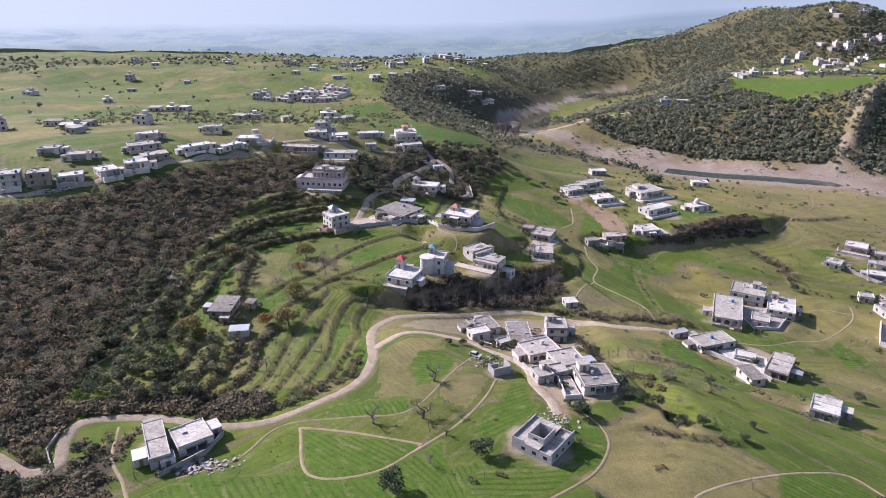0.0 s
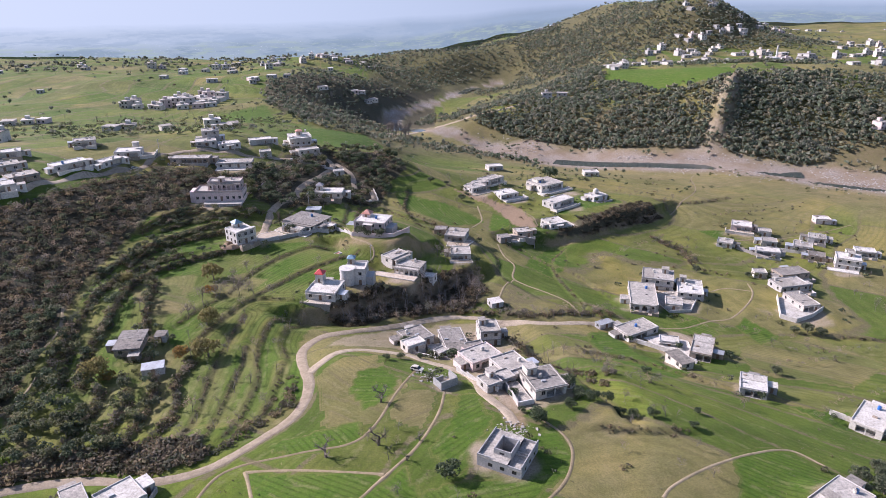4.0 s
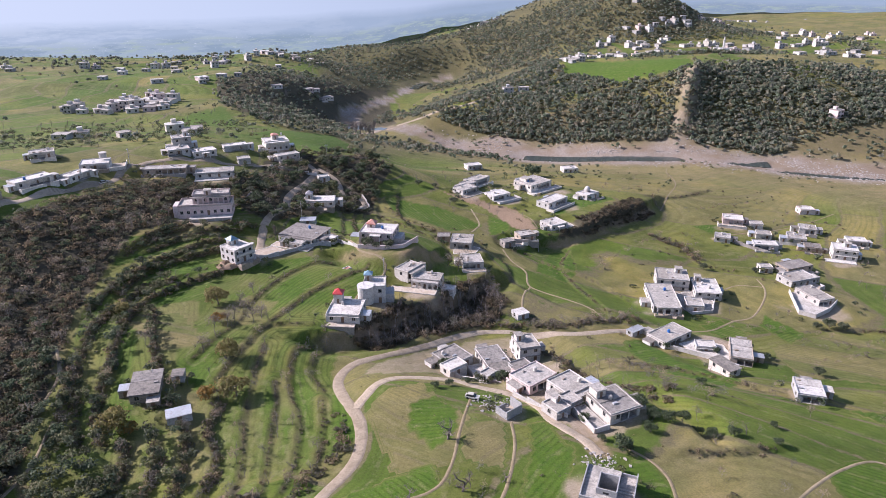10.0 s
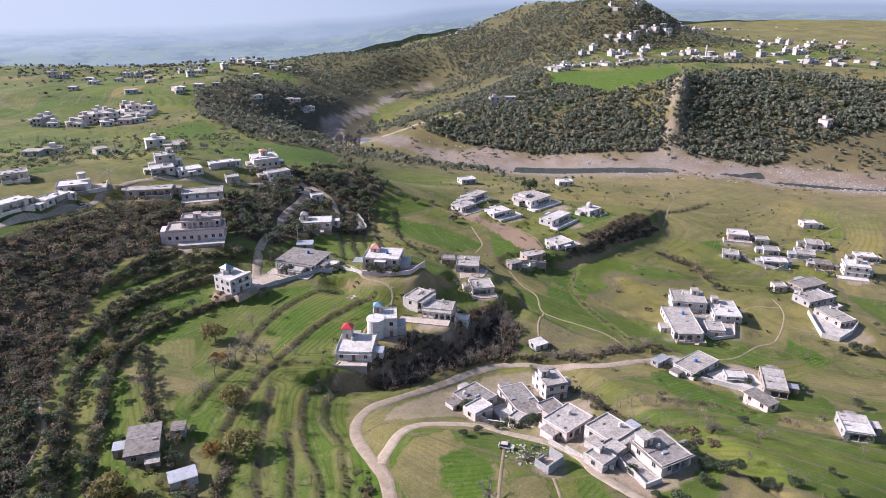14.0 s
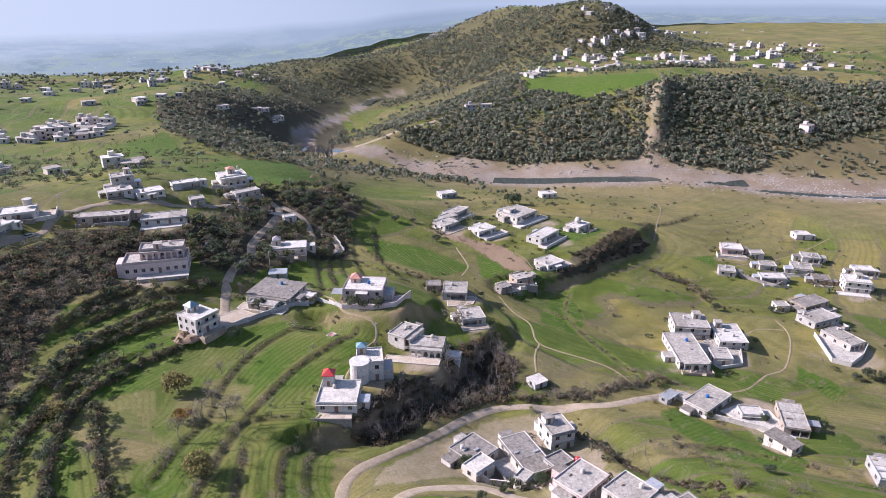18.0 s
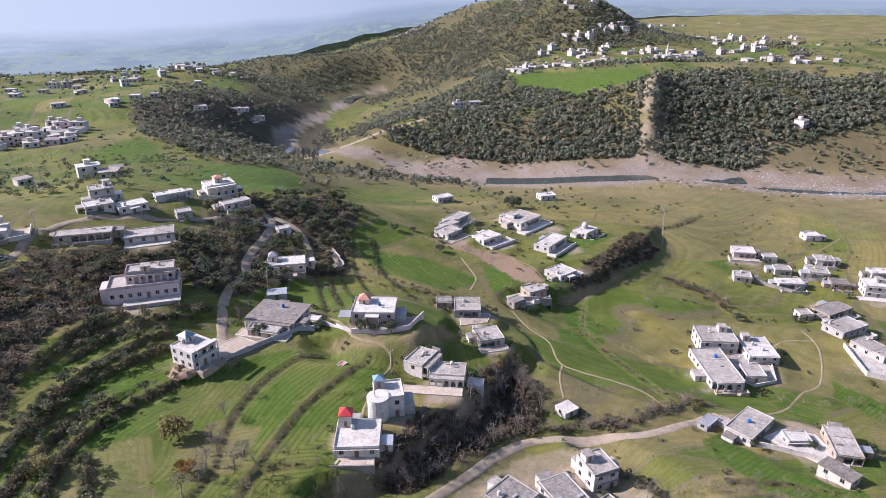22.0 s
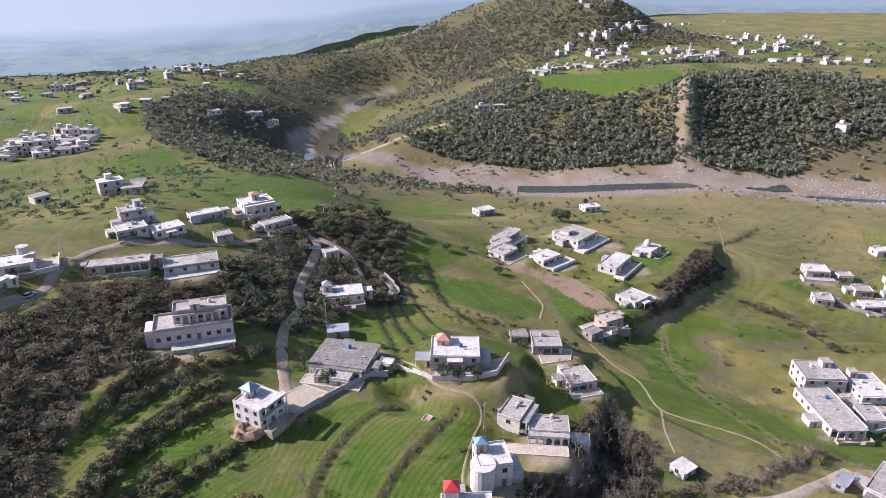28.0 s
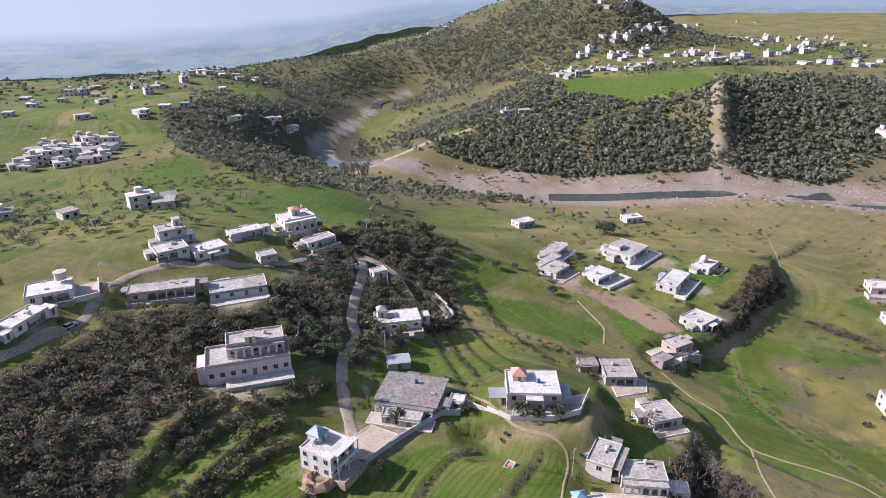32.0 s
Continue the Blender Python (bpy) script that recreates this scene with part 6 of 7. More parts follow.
    part("wall", Solid().box(-w / 2, w / 2, -d / 2, -d / 2 + t, -1.5, h).box(-w / 2, w / 2, d / 2 - t, d / 2, -1.5, h)
         .box(-w / 2, -w / 2 + t, -d / 2 + t, d / 2 - t, -1.5, h).box(w / 2 - t, w / 2, -d / 2 + t, d / 2 - t, -1.5, h), BLOCK, root)
    part("roof", Solid().box(-w / 2 - 0.05, -2.4, -d / 2 - 0.05, d / 2 + 0.05, h, h + 0.18).box(-2.4, 2.0, -d / 2 - 0.05, -3.2, h, h + 0.18)
         .box(-2.4, 2.0, 2.4, d / 2 + 0.05, h, h + 0.18).box(2.0, w / 2 + 0.05, -d / 2 - 0.05, d / 2 + 0.05, h - 0.9, h - 0.72), ROOF, root, "bare concrete slab")
    part("parapet", Solid().box(-w / 2, -w / 2 + t, -d / 2 + t, d / 2, h + 0.183, h + 0.8).box(-w / 2, -2.4, -d / 2, -d / 2 + t, h + 0.183, h + 0.75)
         .box(w / 2 - t, w / 2, -d / 2, d / 2, h, h + 0.75), BLOCK, root)
    part("court_wall", Solid().box(-2.4, -2.15, -3.2, 2.4, 0, h + 1.7).box(1.75, 2.0, -3.2, 2.4, 0, h + 1.7)
         .box(-2.15, 1.75, -3.2, -2.95, 0, h + 1.7).box(-2.15, 1.75, 2.15, 2.4, 0, h + 1.5), BLOCK, root, "raised grey walls of the open court")
    part("court_floor", Solid().box(-2.15, 1.75, -2.95, 2.15, -0.2, 0.1), YARD, root)
    part("beam", Solid().box(2.0, w / 2 - t, -0.6, -0.35, h - 0.4, h - 0.15), ROOF_WHITE, root)
    part("beam", Solid().box(2.0, w / 2 - t, 0.3, 0.55, h - 0.4, h - 0.15), ROOF_WHITE, root)
    # No holes are cut: thin dark sheets stand for the shade inside empty windows.
    for u in (-2.2, 0.8, 3.8):
        part("window_opening", Solid().box(u - 0.55, u + 0.55, -d / 2 - 0.02, -d / 2 + 0.02, 0.8, 1.7), PANE, root, "dark sheet for the shade inside an empty window opening")
    for u in (-3, 0, 3):
        part("window_opening", Solid().box(w / 2 - 0.02, w / 2 + 0.02, u - 0.5, u + 0.5, 0.8, 1.7), PANE, root, "dark sheet for the shade inside an empty window opening")
    # Likewise a dark sheet for the shaded hole of the wall vent.
    part("wall_vent", Solid().box(-0.9, 0.3, -3.22, -3.17, h + 0.5, h + 1.0), PANE, root)


def ruin():
    root = house_root("ruin", 17.0, 176.3, 22, 4, "roofless grey ruin beside the lane", "ruin")
    part("wall", Solid().box(-2.8, 2.8, -2.2, -1.95, -1, 2.6).box(-2.8, -2.55, -1.95, 2.2, -1, 2.2).box(2.55, 2.8, -1.95, 2.2, -1, 2.9).box(-2.55, 0.6, 1.95, 2.2, -1, 1.6), BLOCK, root)
    part("floor", Solid().box(-2.55, 2.55, -1.95, 1.95, -0.4, 0.08), YARD, root)


def far_house(x, y, yaw, w, d, h, wall, roof, label, storeys=1):
    """A distant house: wall, roof, parapet and its larger openings."""
    root = house_root("house", x, y, yaw, math.hypot(w, d) / 2, label, group="distant village houses", z=float(lie(x, y)[0] + far_hills(np.array([x]), np.array([y]))[0]))
    part("wall", Solid().box(-w / 2, w / 2, -d / 2, d / 2, -2.5, h), wall, root)
    part("roof", Solid().box(-w / 2 - 0.3, w / 2 + 0.3, -d / 2 - 0.3, d / 2 + 0.3, h, h + 0.25), roof, root)
    n = max(2, int(w / 4))
    for s in range(storeys):
        for k in range(n):
            part("window", shared("farwin", lambda: Solid().box(-0.7, 0.7, -0.06, 0.02, 0, 1.5).mesh("window", PANE)), None, root, m=pose(-w / 2 + (k + 0.5) * w / n, -d / 2, 0.9 + s * 3.2))
    if h > 4.5 or (int(x + y) % 3 == 0):
        part("stair_tower", Solid().box(-1.5, 1.5, 0, 3, h + 0.25, h + 2.6), wall, root)
    return root


def build_far_villages():
    rnd = random.Random(5)
    walls, roofs = (WHITE, CREAM, CREAM, PINK, GREYW, GREYW), (ROOF_WHITE, ROOF, ROOF, ROOF_DARK)
    # centre x, y, spread x, spread y, houses
    for cx, cy, sx, sy, n in ((-122, 655, 26, 36, 34), (-168, 640, 9, 12, 5), (-60, 760, 60, 18, 6), (-150, 830, 90, 50, 5), (40, 800, 14, 10, 4), (-250, 580, 60, 30, 4), (-110, 500, 40, 14, 6), (-240, 420, 50, 40, 9), (-360, 700, 90, 80, 4), (-40, 950, 90, 60, 8),
                              (345, 790, 26, 16, 6), (420, 780, 46, 18, 13), (510, 760, 40, 20, 10), (560, 810, 40, 30, 12), (500, 860, 40, 20, 10), (640, 780, 60, 30, 8), (330, 760, 10, 8, 4), (600, 680, 40, 14, 6), (463, 510, 3, 3, 1), (640, 960, 50, 30, 6), (760, 820, 80, 50, 10), (235, 705, 14, 6, 3), (620, 640, 30, 20, 4), (640, 400, 60, 30, 4), (470, 905, 40, 20, 4),
                              (10, 1010, 70, 12, 9), (-170, 940, 60, 20, 6), (-330, 930, 110, 40, 5), (555, 985, 34, 12, 5), (540, 925, 60, 14, 11), (420, 1290, 34, 12, 6), (850, 980, 120, 60, 12), (930, 1330, 150, 60, 9), (70, 1780, 150, 60, 10), (1300, 1650, 260, 90, 10), (-380, 1700, 160, 50, 6)):
        got = []
        for _ in range(n * 6):
            x, y = cx + rnd.uniform(-sx, sx), cy + rnd.uniform(-sy, sy)
            if len(got) < n and all(math.hypot(x - a, y - b) > 9.6 for a, b in got):
                got.append((x, y))
                s = 2 if rnd.random() < 0.2 else 1
                wl = rnd.choice(walls)
                far_house(x, y, rnd.choice((-1, 1)) * rnd.uniform(2, 30), rnd.uniform(6, 11.5) * (1.3 if cy > 1250 else 1.0), rnd.uniform(6, 9), 3.1 * s + 0.2, wl, rnd.choice(roofs), ("two-storey " if s == 2 else "low ") + {"whitewash": "white", "cream_plaster": "cream", "pink_plaster": "pinkish", "grey_render": "grey"}[wl.name] + " house in a distant village", s)
    # minaret of the far village
    z = float(lie(556, 793)[0] + far_hills(np.array([556.0]), np.array([793.0]))[0])
    root = tagged(new("minaret"), "tall white minaret beside a far village", "minaret")
    root.matrix_basis = pose(556, 793, z)
    part("shaft", Solid().cyl(0, 0, 1.5, -3, 14, 10, 1.1), WHITE, root)
    part("balcony", Solid().cyl(0, 0, 1.9, 14, 14.6, 10), WHITE, root)
    part("lantern", Solid().cyl(0, 0, 0.9, 14.6, 17.5, 10).dome(0, 0, 1.0, 17.5, 10), WHITE, root)
    part("hall", Solid().box(-10, 8, -7, -1.8, -3, 5), WHITE, root)
# ---- plants ----
def leaf_cloud(seed, lobes, count, size, flat=0.8):
    """A crown of small folded leaf sprays round several lobes: places and quads."""
    r = np.random.RandomState(seed)
    v, q = [], []
    for k in range(count):
        lx, ly, lz, lr = lobes[r.randint(len(lobes))]
        d = r.normal(size=3)
        d /= np.linalg.norm(d)
        d[2] = abs(d[2]) * 1.0 - 0.25 if r.rand() < 0.75 else d[2]
        rad = lr * (0.55 + 0.5 * r.rand() ** 0.6)
        c = np.array([lx, ly, lz]) + d * rad * np.array([1, 1, flat])
        a = r.normal(size=3)
        a = a / np.linalg.norm(a)
        b = np.cross(a, d + 0.4 * r.normal(size=3))
        b /= np.linalg.norm(b) + 1e-9
        s = size * (0.6 + 0.8 * r.rand())
        n = len(v)
        v += [c - a * s, c - b * s * 0.7 - d * s * 0.25, c + a * s, c + b * s * 0.7 - d * s * 0.2]
        q.append((n, n + 1, n + 2, n + 3))
    return np.array(v), np.array(q)


def limbs(seed, height, spread, levels=3, thick=0.22, branches=4, lean=0.35):
    """A trunk with forking limbs as tapered four-sided tubes."""
    r = np.random.RandomState(seed)
    v, q = [], []

    def tube(p0, p1, r0, r1):
        d = p1 - p0
        a = np.cross(d, (0.3, 0.2, 1.0) if abs(d[2]) < 0.9 * np.linalg.norm(d) else (1.0, 0, 0))
        a /= np.linalg.norm(a) + 1e-9
        b = np.cross(d, a)
        b /= np.linalg.norm(b) + 1e-9
        n = len(v)
        for p, rr in ((p0, r0), (p1, r1)):
            v.extend([p + a * rr, p + b * rr, p - a * rr, p - b * rr])
        q.extend([(n + k, n + (k + 1) % 4, n + 4 + (k + 1) % 4, n + 4 + k) for k in range(4)])

    def grow(p, d, length, rad, level):
        mid = p + d * length * 0.55 + r.normal(size=3) * length * 0.06
        end = mid + (d + r.normal(size=3) * 0.18) * length * 0.5
        tube(p, mid, rad, rad * 0.8)
        tube(mid, end, rad * 0.8, rad * 0.55)
        if level == 0:
            return
        for k in range(branches):
            t = r.rand()
            nd = d * (1 - lean) + r.normal(size=3) * spread
            nd[2] = abs(nd[2]) * 0.6 + 0.18
            nd /= np.linalg.norm(nd)
            grow(mid + (end - mid) * t, nd, length * (0.55 + 0.25 * r.rand()), rad * 0.5, level - 1)

    grow(np.zeros(3) - np.array([0, 0, 0.3]), np.array([0, 0, 1.0]), height * 0.42, thick, levels)
    return np.array(v), np.array(q)


def lobes_of(seed, n, r, h):
    g = np.random.RandomState(seed)
    return [(0, 0, h, r * 0.7)] + [(math.cos(a) * r * 0.55, math.sin(a) * r * 0.55, h * (0.75 + 0.5 * g.rand()), r * (0.4 + 0.25 * g.rand())) for a in g.rand(n) * 6.28]


CROWNS = [leaf_cloud(k, lobes_of(k, 9, 2.8, 3.4), 900, 0.24) for k in range(4)]
SLOPE = [leaf_cloud(200 + k, lobes_of(k, 5, 1.9, 2.3), 66, 0.29) for k in range(4)]
LOW = [leaf_cloud(220 + k, [(0, 0, 0.4, 0.8), (0.7, 0.2, 0.3, 0.6), (-0.5, 0.6, 0.4, 0.6)], 22, 0.30) for k in range(4)]
TUFTS = [leaf_cloud(280 + k, [(0, 0, 0.12, 0.3), (0.3, 0.1, 0.1, 0.25)], 8, 0.13) for k in range(3)]
FUZZ = [leaf_cloud(260 + k, lobes_of(30 + k, 6, 2.0, 3.1), 130, 0.15, 1.0) for k in range(4)]
LITE = [limbs(240 + k, 6.0, 0.5, 2, 0.10, 4) for k in range(4)]
SMALL = [leaf_cloud(20 + k, lobes_of(20 + k, 5, 2.1, 2.9), 125, 0.36) for k in range(4)]
BUSHES = [leaf_cloud(40 + k, [(0, 0, 0.5, 0.8), (0.6, 0.2, 0.4, 0.6), (-0.4, 0.5, 0.5, 0.55)], 52, 0.22) for k in range(4)]
FARTREES = [leaf_cloud(60 + k, lobes_of(60 + k, 3, 2.4, 2.8), 13, 1.25) for k in range(4)]
BARE = [limbs(80 + k, 6.4, 0.5, 3, 0.10, 3) for k in range(4)]
TWIGGY = [limbs(90 + k, 3.4, 0.6, 2, 0.07, 5) for k in range(4)]
GNARLED = [limbs(100 + k, 4.4, 0.75, 3, 0.26, 4, 0.6) for k in range(3)]
UPRIGHT = [limbs(140 + k, 6.0, 0.25, 2, 0.075, 4, 0.3) for k in range(3)]
TRUNKS = [limbs(110 + k, 4.2, 0.5, 1, 0.2, 4) for k in range(2)]
POPLAR = [limbs(120 + k, 11, 0.16, 2, 0.16, 9, 0.15) for k in range(2)]


def gather(name, protos, xy, scale, material, label, category, tints, seed=0, sink=0.05, tall=1.0):
    """Many plants as one mesh of one kind of stuff."""
    r = np.random.RandomState(seed)
    xy = np.asarray(xy, float)
    z = land(xy[:, 0], xy[:, 1])
    V, Q, T, n = [], [], [], 0
    for k in range(len(xy)):
        v, q = protos[r.randint(len(protos))]
        s = scale[0] + (scale[1] - scale[0]) * r.rand()
        a = r.rand() * 6.283
        c, d = math.cos(a) * s, math.sin(a) * s
        V.append(np.column_stack([v[:, 0] * c - v[:, 1] * d + xy[k, 0], v[:, 0] * d + v[:, 1] * c + xy[k, 1], v[:, 2] * s * tall * (0.8 + 0.4 * r.rand()) + z[k] - sink]))
        Q.append(q + n)
        t = np.array(tints[r.randint(len(tints))]) * (0.75 + 0.5 * r.rand())
        T.append(np.tile(np.r_[t, 1.0], (len(v), 1)))
        n += len(v)
    me = sheet_mesh(name, np.concatenate(V), np.concatenate(Q), material, {"tint": np.concatenate(T)}, smooth_shade=False)
    return tagged(new(name, me), label, category, kind="stuff")


def clear_of(xy, gap=1.0, roads=True):
    """Drops points on houses, roads and water."""
    xy = np.asarray(xy, float)
    keep = np.ones(len(xy), bool)
    for px, py, pr, _ in PADS:
        keep &= np.hypot(xy[:, 0] - px, xy[:, 1] - py) > pr * 0.95 + gap
    if roads:
        gap = max(gap, 0)
        for lines, w in ((MAIN_ROADS, 2.6), (HILL_ROADS, 2.4), (PATHS, 1.0)):
            for line in lines:
                k, _, _ = from_line(xy[:, 0], xy[:, 1], line, w + gap * 0.5)
                keep[k] = False
    for run, w in ((WATER_RUN, 14), (STREAM, 8), (LOWER_RUN, 14)):
        k, _, _ = from_line(xy[:, 0], xy[:, 1], run, w)
        keep[k] = False
    return xy[keep]


def strewn(poly, count, seed, clump=0.0):
    """Random points in a plan outline, gathered in clumps if asked."""
    r = np.random.RandomState(seed)
    p = np.array(poly, float)
    lo, hi = p.min(0), p.max(0)
    xy = lo + (hi - lo) * r.rand(count * 6, 2)
    ok = inside(xy[:, 0], xy[:, 1], poly)
    if clump:
        ok &= patchy(xy[:, 0], xy[:, 1], 14) > clump
    return xy[ok][:count]


def along_lines(lines, every, spread, seed, chance=1.0):
    r = np.random.RandomState(seed)
    out = []
    for line in lines:
        c = along(line, every)
        c = c[r.rand(len(c)) < chance]
        out.append(c + r.normal(size=c.shape) * spread)
    return np.concatenate(out)


GREEN = [(1, 1, 1), (0.8, 0.9, 0.8), (1.15, 1.05, 0.8)]
DULL = [(1, 1, 1), (1.15, 1.05, 0.95), (0.8, 0.9, 0.85), (1.5, 1.35, 1.15)]


def single_tree(kind, seed, material, bark, label, category="tree", name="tree", tint=(1, 1, 1), crown=None):
    """One tree as a thing: trunk with limbs, and a crown."""
    root = tagged(new(name), label, category)
    tv, tq = {"leafy": TRUNKS[seed % 2], "gnarled": GNARLED[seed % 3], "bare": LITE[seed % 4], "tall": POPLAR[seed % 2]}[kind]
    me = sheet_mesh("trunk", tv, tq, bark, {"tint": np.ones((len(tv), 4))}, False)
    t = new("trunk", me)
    t.parent = root
    if material:
        cv, cq = (crown or CROWNS)[seed % 4]
        cm = sheet_mesh("crown", cv, cq, material, {"tint": np.tile(np.r_[np.array(tint), 1.0], (len(cv), 1))}, False)
        c = new("crown", cm)
        c.parent = root
        c.location.z = -1.1 if kind == "leafy" else 0.0
    return root


def plant(proto, spots, scale, seed):
    """Copies of a tree at its places; the first place takes the tree itself."""
    r = random.Random(seed)
    for k, (x, y, *size) in enumerate(spots):
        s = size[0] if size else r.uniform(*scale)
        m = pose(x, y, at(x, y) - 0.1, 0, 0, r.uniform(0, 360))
        if k == 0:
            proto.matrix_basis = m @ Matrix.Diagonal((s, s, s, 1))
            ob = proto
        else:
            proto_scale = proto.scale.copy()
            proto.scale = (s, s, s * r.uniform(0.9, 1.15))
            ob = copy_thing(proto, m)
            proto.scale = proto_scale


def build_plants():
    rnd = np.random.RandomState(3)
    # woods on the shaded slope and the knoll
    slope = clear_of(np.concatenate([strewn(WOODS[0], 2700, 1, 0.2), strewn(WOODS[4], 130, 2)]))
    gather("slope_wood", SLOPE, slope[::2], (0.3, 1.15), LEAF, "dark evergreen wood on a shaded slope", "trees", DULL, 1)
    gather("slope_winter_wood", SLOPE, slope[1::2], (0.3, 1.1), SCRUB, "brown half-bare trees on the shaded slope", "trees", DULL, 59)
    gather("slope_scrub", LOW, clear_of(strewn(WOODS[0], 6000, 3), 0.3), (0.7, 2.0), SCRUB, "dry winter scrub under the wood", "scrub", DULL, 2)
    gather("slope_bare_crowns", FUZZ, clear_of(strewn(WOODS[0], 420, 4, 0.3)), (0.7, 1.3), TWIGGERY, "fine leafless crowns on the slope", "trees", DULL, 52)
    gather("bare_wood", LITE, clear_of(strewn(WOODS[0], 240, 4, 0.3)), (0.7, 1.2), TWIG, "leafless grey trees on the slope", "trees", [(1, 1, 1)], 3)
    knoll = clear_of(strewn(WOODS[1], 330, 5))
    gather("knoll_bare_trees", FUZZ, clear_of(strewn(WOODS[1], 190, 51)), (0.7, 1.25), TWIGGERY, "leafless brown trees on the knoll", "trees", DULL, 51)
    gather("knoll_wood", SMALL, knoll, (0.7, 1.35), LEAF, "dark trees covering the knoll", "trees", GREEN, 4)
    gather("knoll_scrub", BUSHES, clear_of(strewn(WOODS[1], 500, 6)), (0.8, 1.8), SCRUB, "winter scrub on the knoll", "scrub", DULL, 5)
    gully = clear_of(np.concatenate([strewn(WOODS[2], 420, 7), strewn(WOODS[3], 260, 8)]))
    gather("gully_scrub", BUSHES, gully, (0.8, 1.7), SCRUB, "brown thicket on the gully side", "scrub", [(0.8, 0.75, 0.7), (1, 0.9, 0.8), (0.6, 0.6, 0.55)], 6)
    gather("gully_trees", UPRIGHT, clear_of(strewn(WOODS[2], 130, 9)), (0.8, 1.4), TWIG, "leafless trees on the gully side", "trees", [(1, 1, 1)], 7)
    for k, poly in enumerate(WOODS[5:]):
        gather("roadside_scrub", LOW, clear_of(strewn(poly, 620, 11 + k), 0.4), (0.8, 2.0), SCRUB, "roadside winter thicket", "scrub", DULL, 8 + k)
    # hedges on the terrace banks
    west = [l for l in BANKS if sum(p[0] for p in l) / len(l) < -58]
    gather("terrace_hedge", LOW, clear_of(along_lines(west, 0.5, 0.6, 12, 0.85), 0.2), (0.4, 1.3), SCRUB, "thick brown growth along the western banks", "hedge", DULL, 42)
    gather("bank_hedge", LOW, clear_of(along_lines(BANKS, 0.6, 0.22, 12, 0.6), 0.2), (0.2, 0.62), SCRUB, "scrubby hedge along terrace banks", "hedge", DULL, 12)
    gather("bank_twigs", TWIGGY, clear_of(along_lines(west, 2.2, 0.8, 13, 0.4), 0.2), (0.6, 1.3), TWIG, "leafless saplings along terrace banks", "hedge", [(1, 1, 1)], 13)
    gather("field_hedge", BUSHES, clear_of(along_lines(EAST_BANKS, 1.1, 0.3, 14, 0.4), 0.2), (0.15, 0.5), SCRUB, "rough growth along field banks", "hedge", DULL, 14)
    road_side = along_lines([[(-94, 154), (-74, 155), (-58, 152), (-47, 156), (-37, 166), (-29, 176), (-27, 190)]], 0.8, 1.3, 15)
    gather("lane_hedge", BUSHES, clear_of(road_side, 0.1), (0.6, 1.5), SCRUB, "thick hedge above the lane", "hedge", DULL, 15)
    gather("stream_trees", BARE, clear_of(along_lines([[(14, 239), (30, 247), (48, 243), (66, 239), (84, 241), (98, 244)], [(48, 262), (50, 285), (46, 305)], [(60, 208), (72, 196), (70, 180)]], 1.5, 1.8, 16), 0.2), (0.5, 0.95), TWIG, "line of leafless trees by the lane", "trees", [(1, 1, 1)], 16)
    line = along_lines([[(-8, 233), (14, 239.5), (30, 248), (48, 244), (66, 240), (84, 242), (100, 246)], [(48, 262), (50, 285), (46, 305)], [(60, 208), (72, 196), (70, 180), (84, 172)], [(166, 336), (172, 316), (170, 300)]], 1.6, 1.7, 53)
    gather("stream_bare_crowns", FUZZ, clear_of(line, 0.2), (0.5, 1.05), TWIGGERY, "fuzzy leafless crowns along the stream", "trees", DULL, 53)
    gather("stream_scrub", BUSHES, clear_of(along_lines([[(14, 239), (30, 248), (48, 244), (66, 240), (84, 242), (100, 246)], [(166, 336), (172, 316), (170, 300)]], 0.8, 1.5, 17), 0.2), (0.6, 1.7), SCRUB, "thicket by the lane", "scrub", DULL, 17)
    # trees in rows on the western banks, thick grove above the lane
    rows = along_lines([l for l in BANKS if sum(p[0] for p in l) / len(l) < -66], 1.7, 1.2, 31, 0.75)
    gather("terrace_trees", SMALL, clear_of(rows, 0.3), (0.3, 1.0), LEAF, "olive-green trees in rows on the terrace banks", "trees", DULL, 31)
    rows = along_lines(BANKS, 5.5, 0.9, 32, 0.7)
    gather("terrace_bare_crowns", FUZZ, clear_of(rows, 0.3)[::2], (0.5, 1.15), TWIGGERY, "fuzzy leafless trees on the terrace banks", "trees", DULL, 55)
    gather("terrace_bare_trees", LITE, clear_of(rows, 0.3), (0.5, 1.0), TWIG, "leafless trees on the terrace banks", "trees", [(1, 1, 1)], 32)
    edge = strewn([(-110, 158), (-66, 158), (-80, 176), (-98, 200), (-104, 240), (-112, 240)], 260, 33)
    gather("grove", SMALL, clear_of(edge), (0.4, 1.0), LEAF, "dark grove above the lane", "trees", DULL, 33)
    # shrubs and small trees round the houses
    ring = []
    for px, py, pr, _ in PADS:
        if py < 450:
            for k in range(5):
                t, q = rnd.rand() * 6.283, pr * (1.0 + 0.35 * rnd.rand()) + 0.8
                ring.append((px + q * math.cos(t), py + q * math.sin(t)))
    ring = np.array(ring)
    ok = np.ones(len(ring), bool)
    for px, py, pr, _ in PADS:
        ok &= np.hypot(ring[:, 0] - px, ring[:, 1] - py) > pr * 0.86 + 0.6
    ring = clear_of(ring[ok], -20)
    gather("yard_shrubs", BUSHES, ring[::2], (0.6, 1.7), LEAF, "evergreen shrubs round the houses", "shrubs", GREEN, 35)
    gather("yard_trees", SMALL, ring[1::4], (0.45, 0.8), LEAF, "small green trees round the houses", "trees", GREEN, 36)
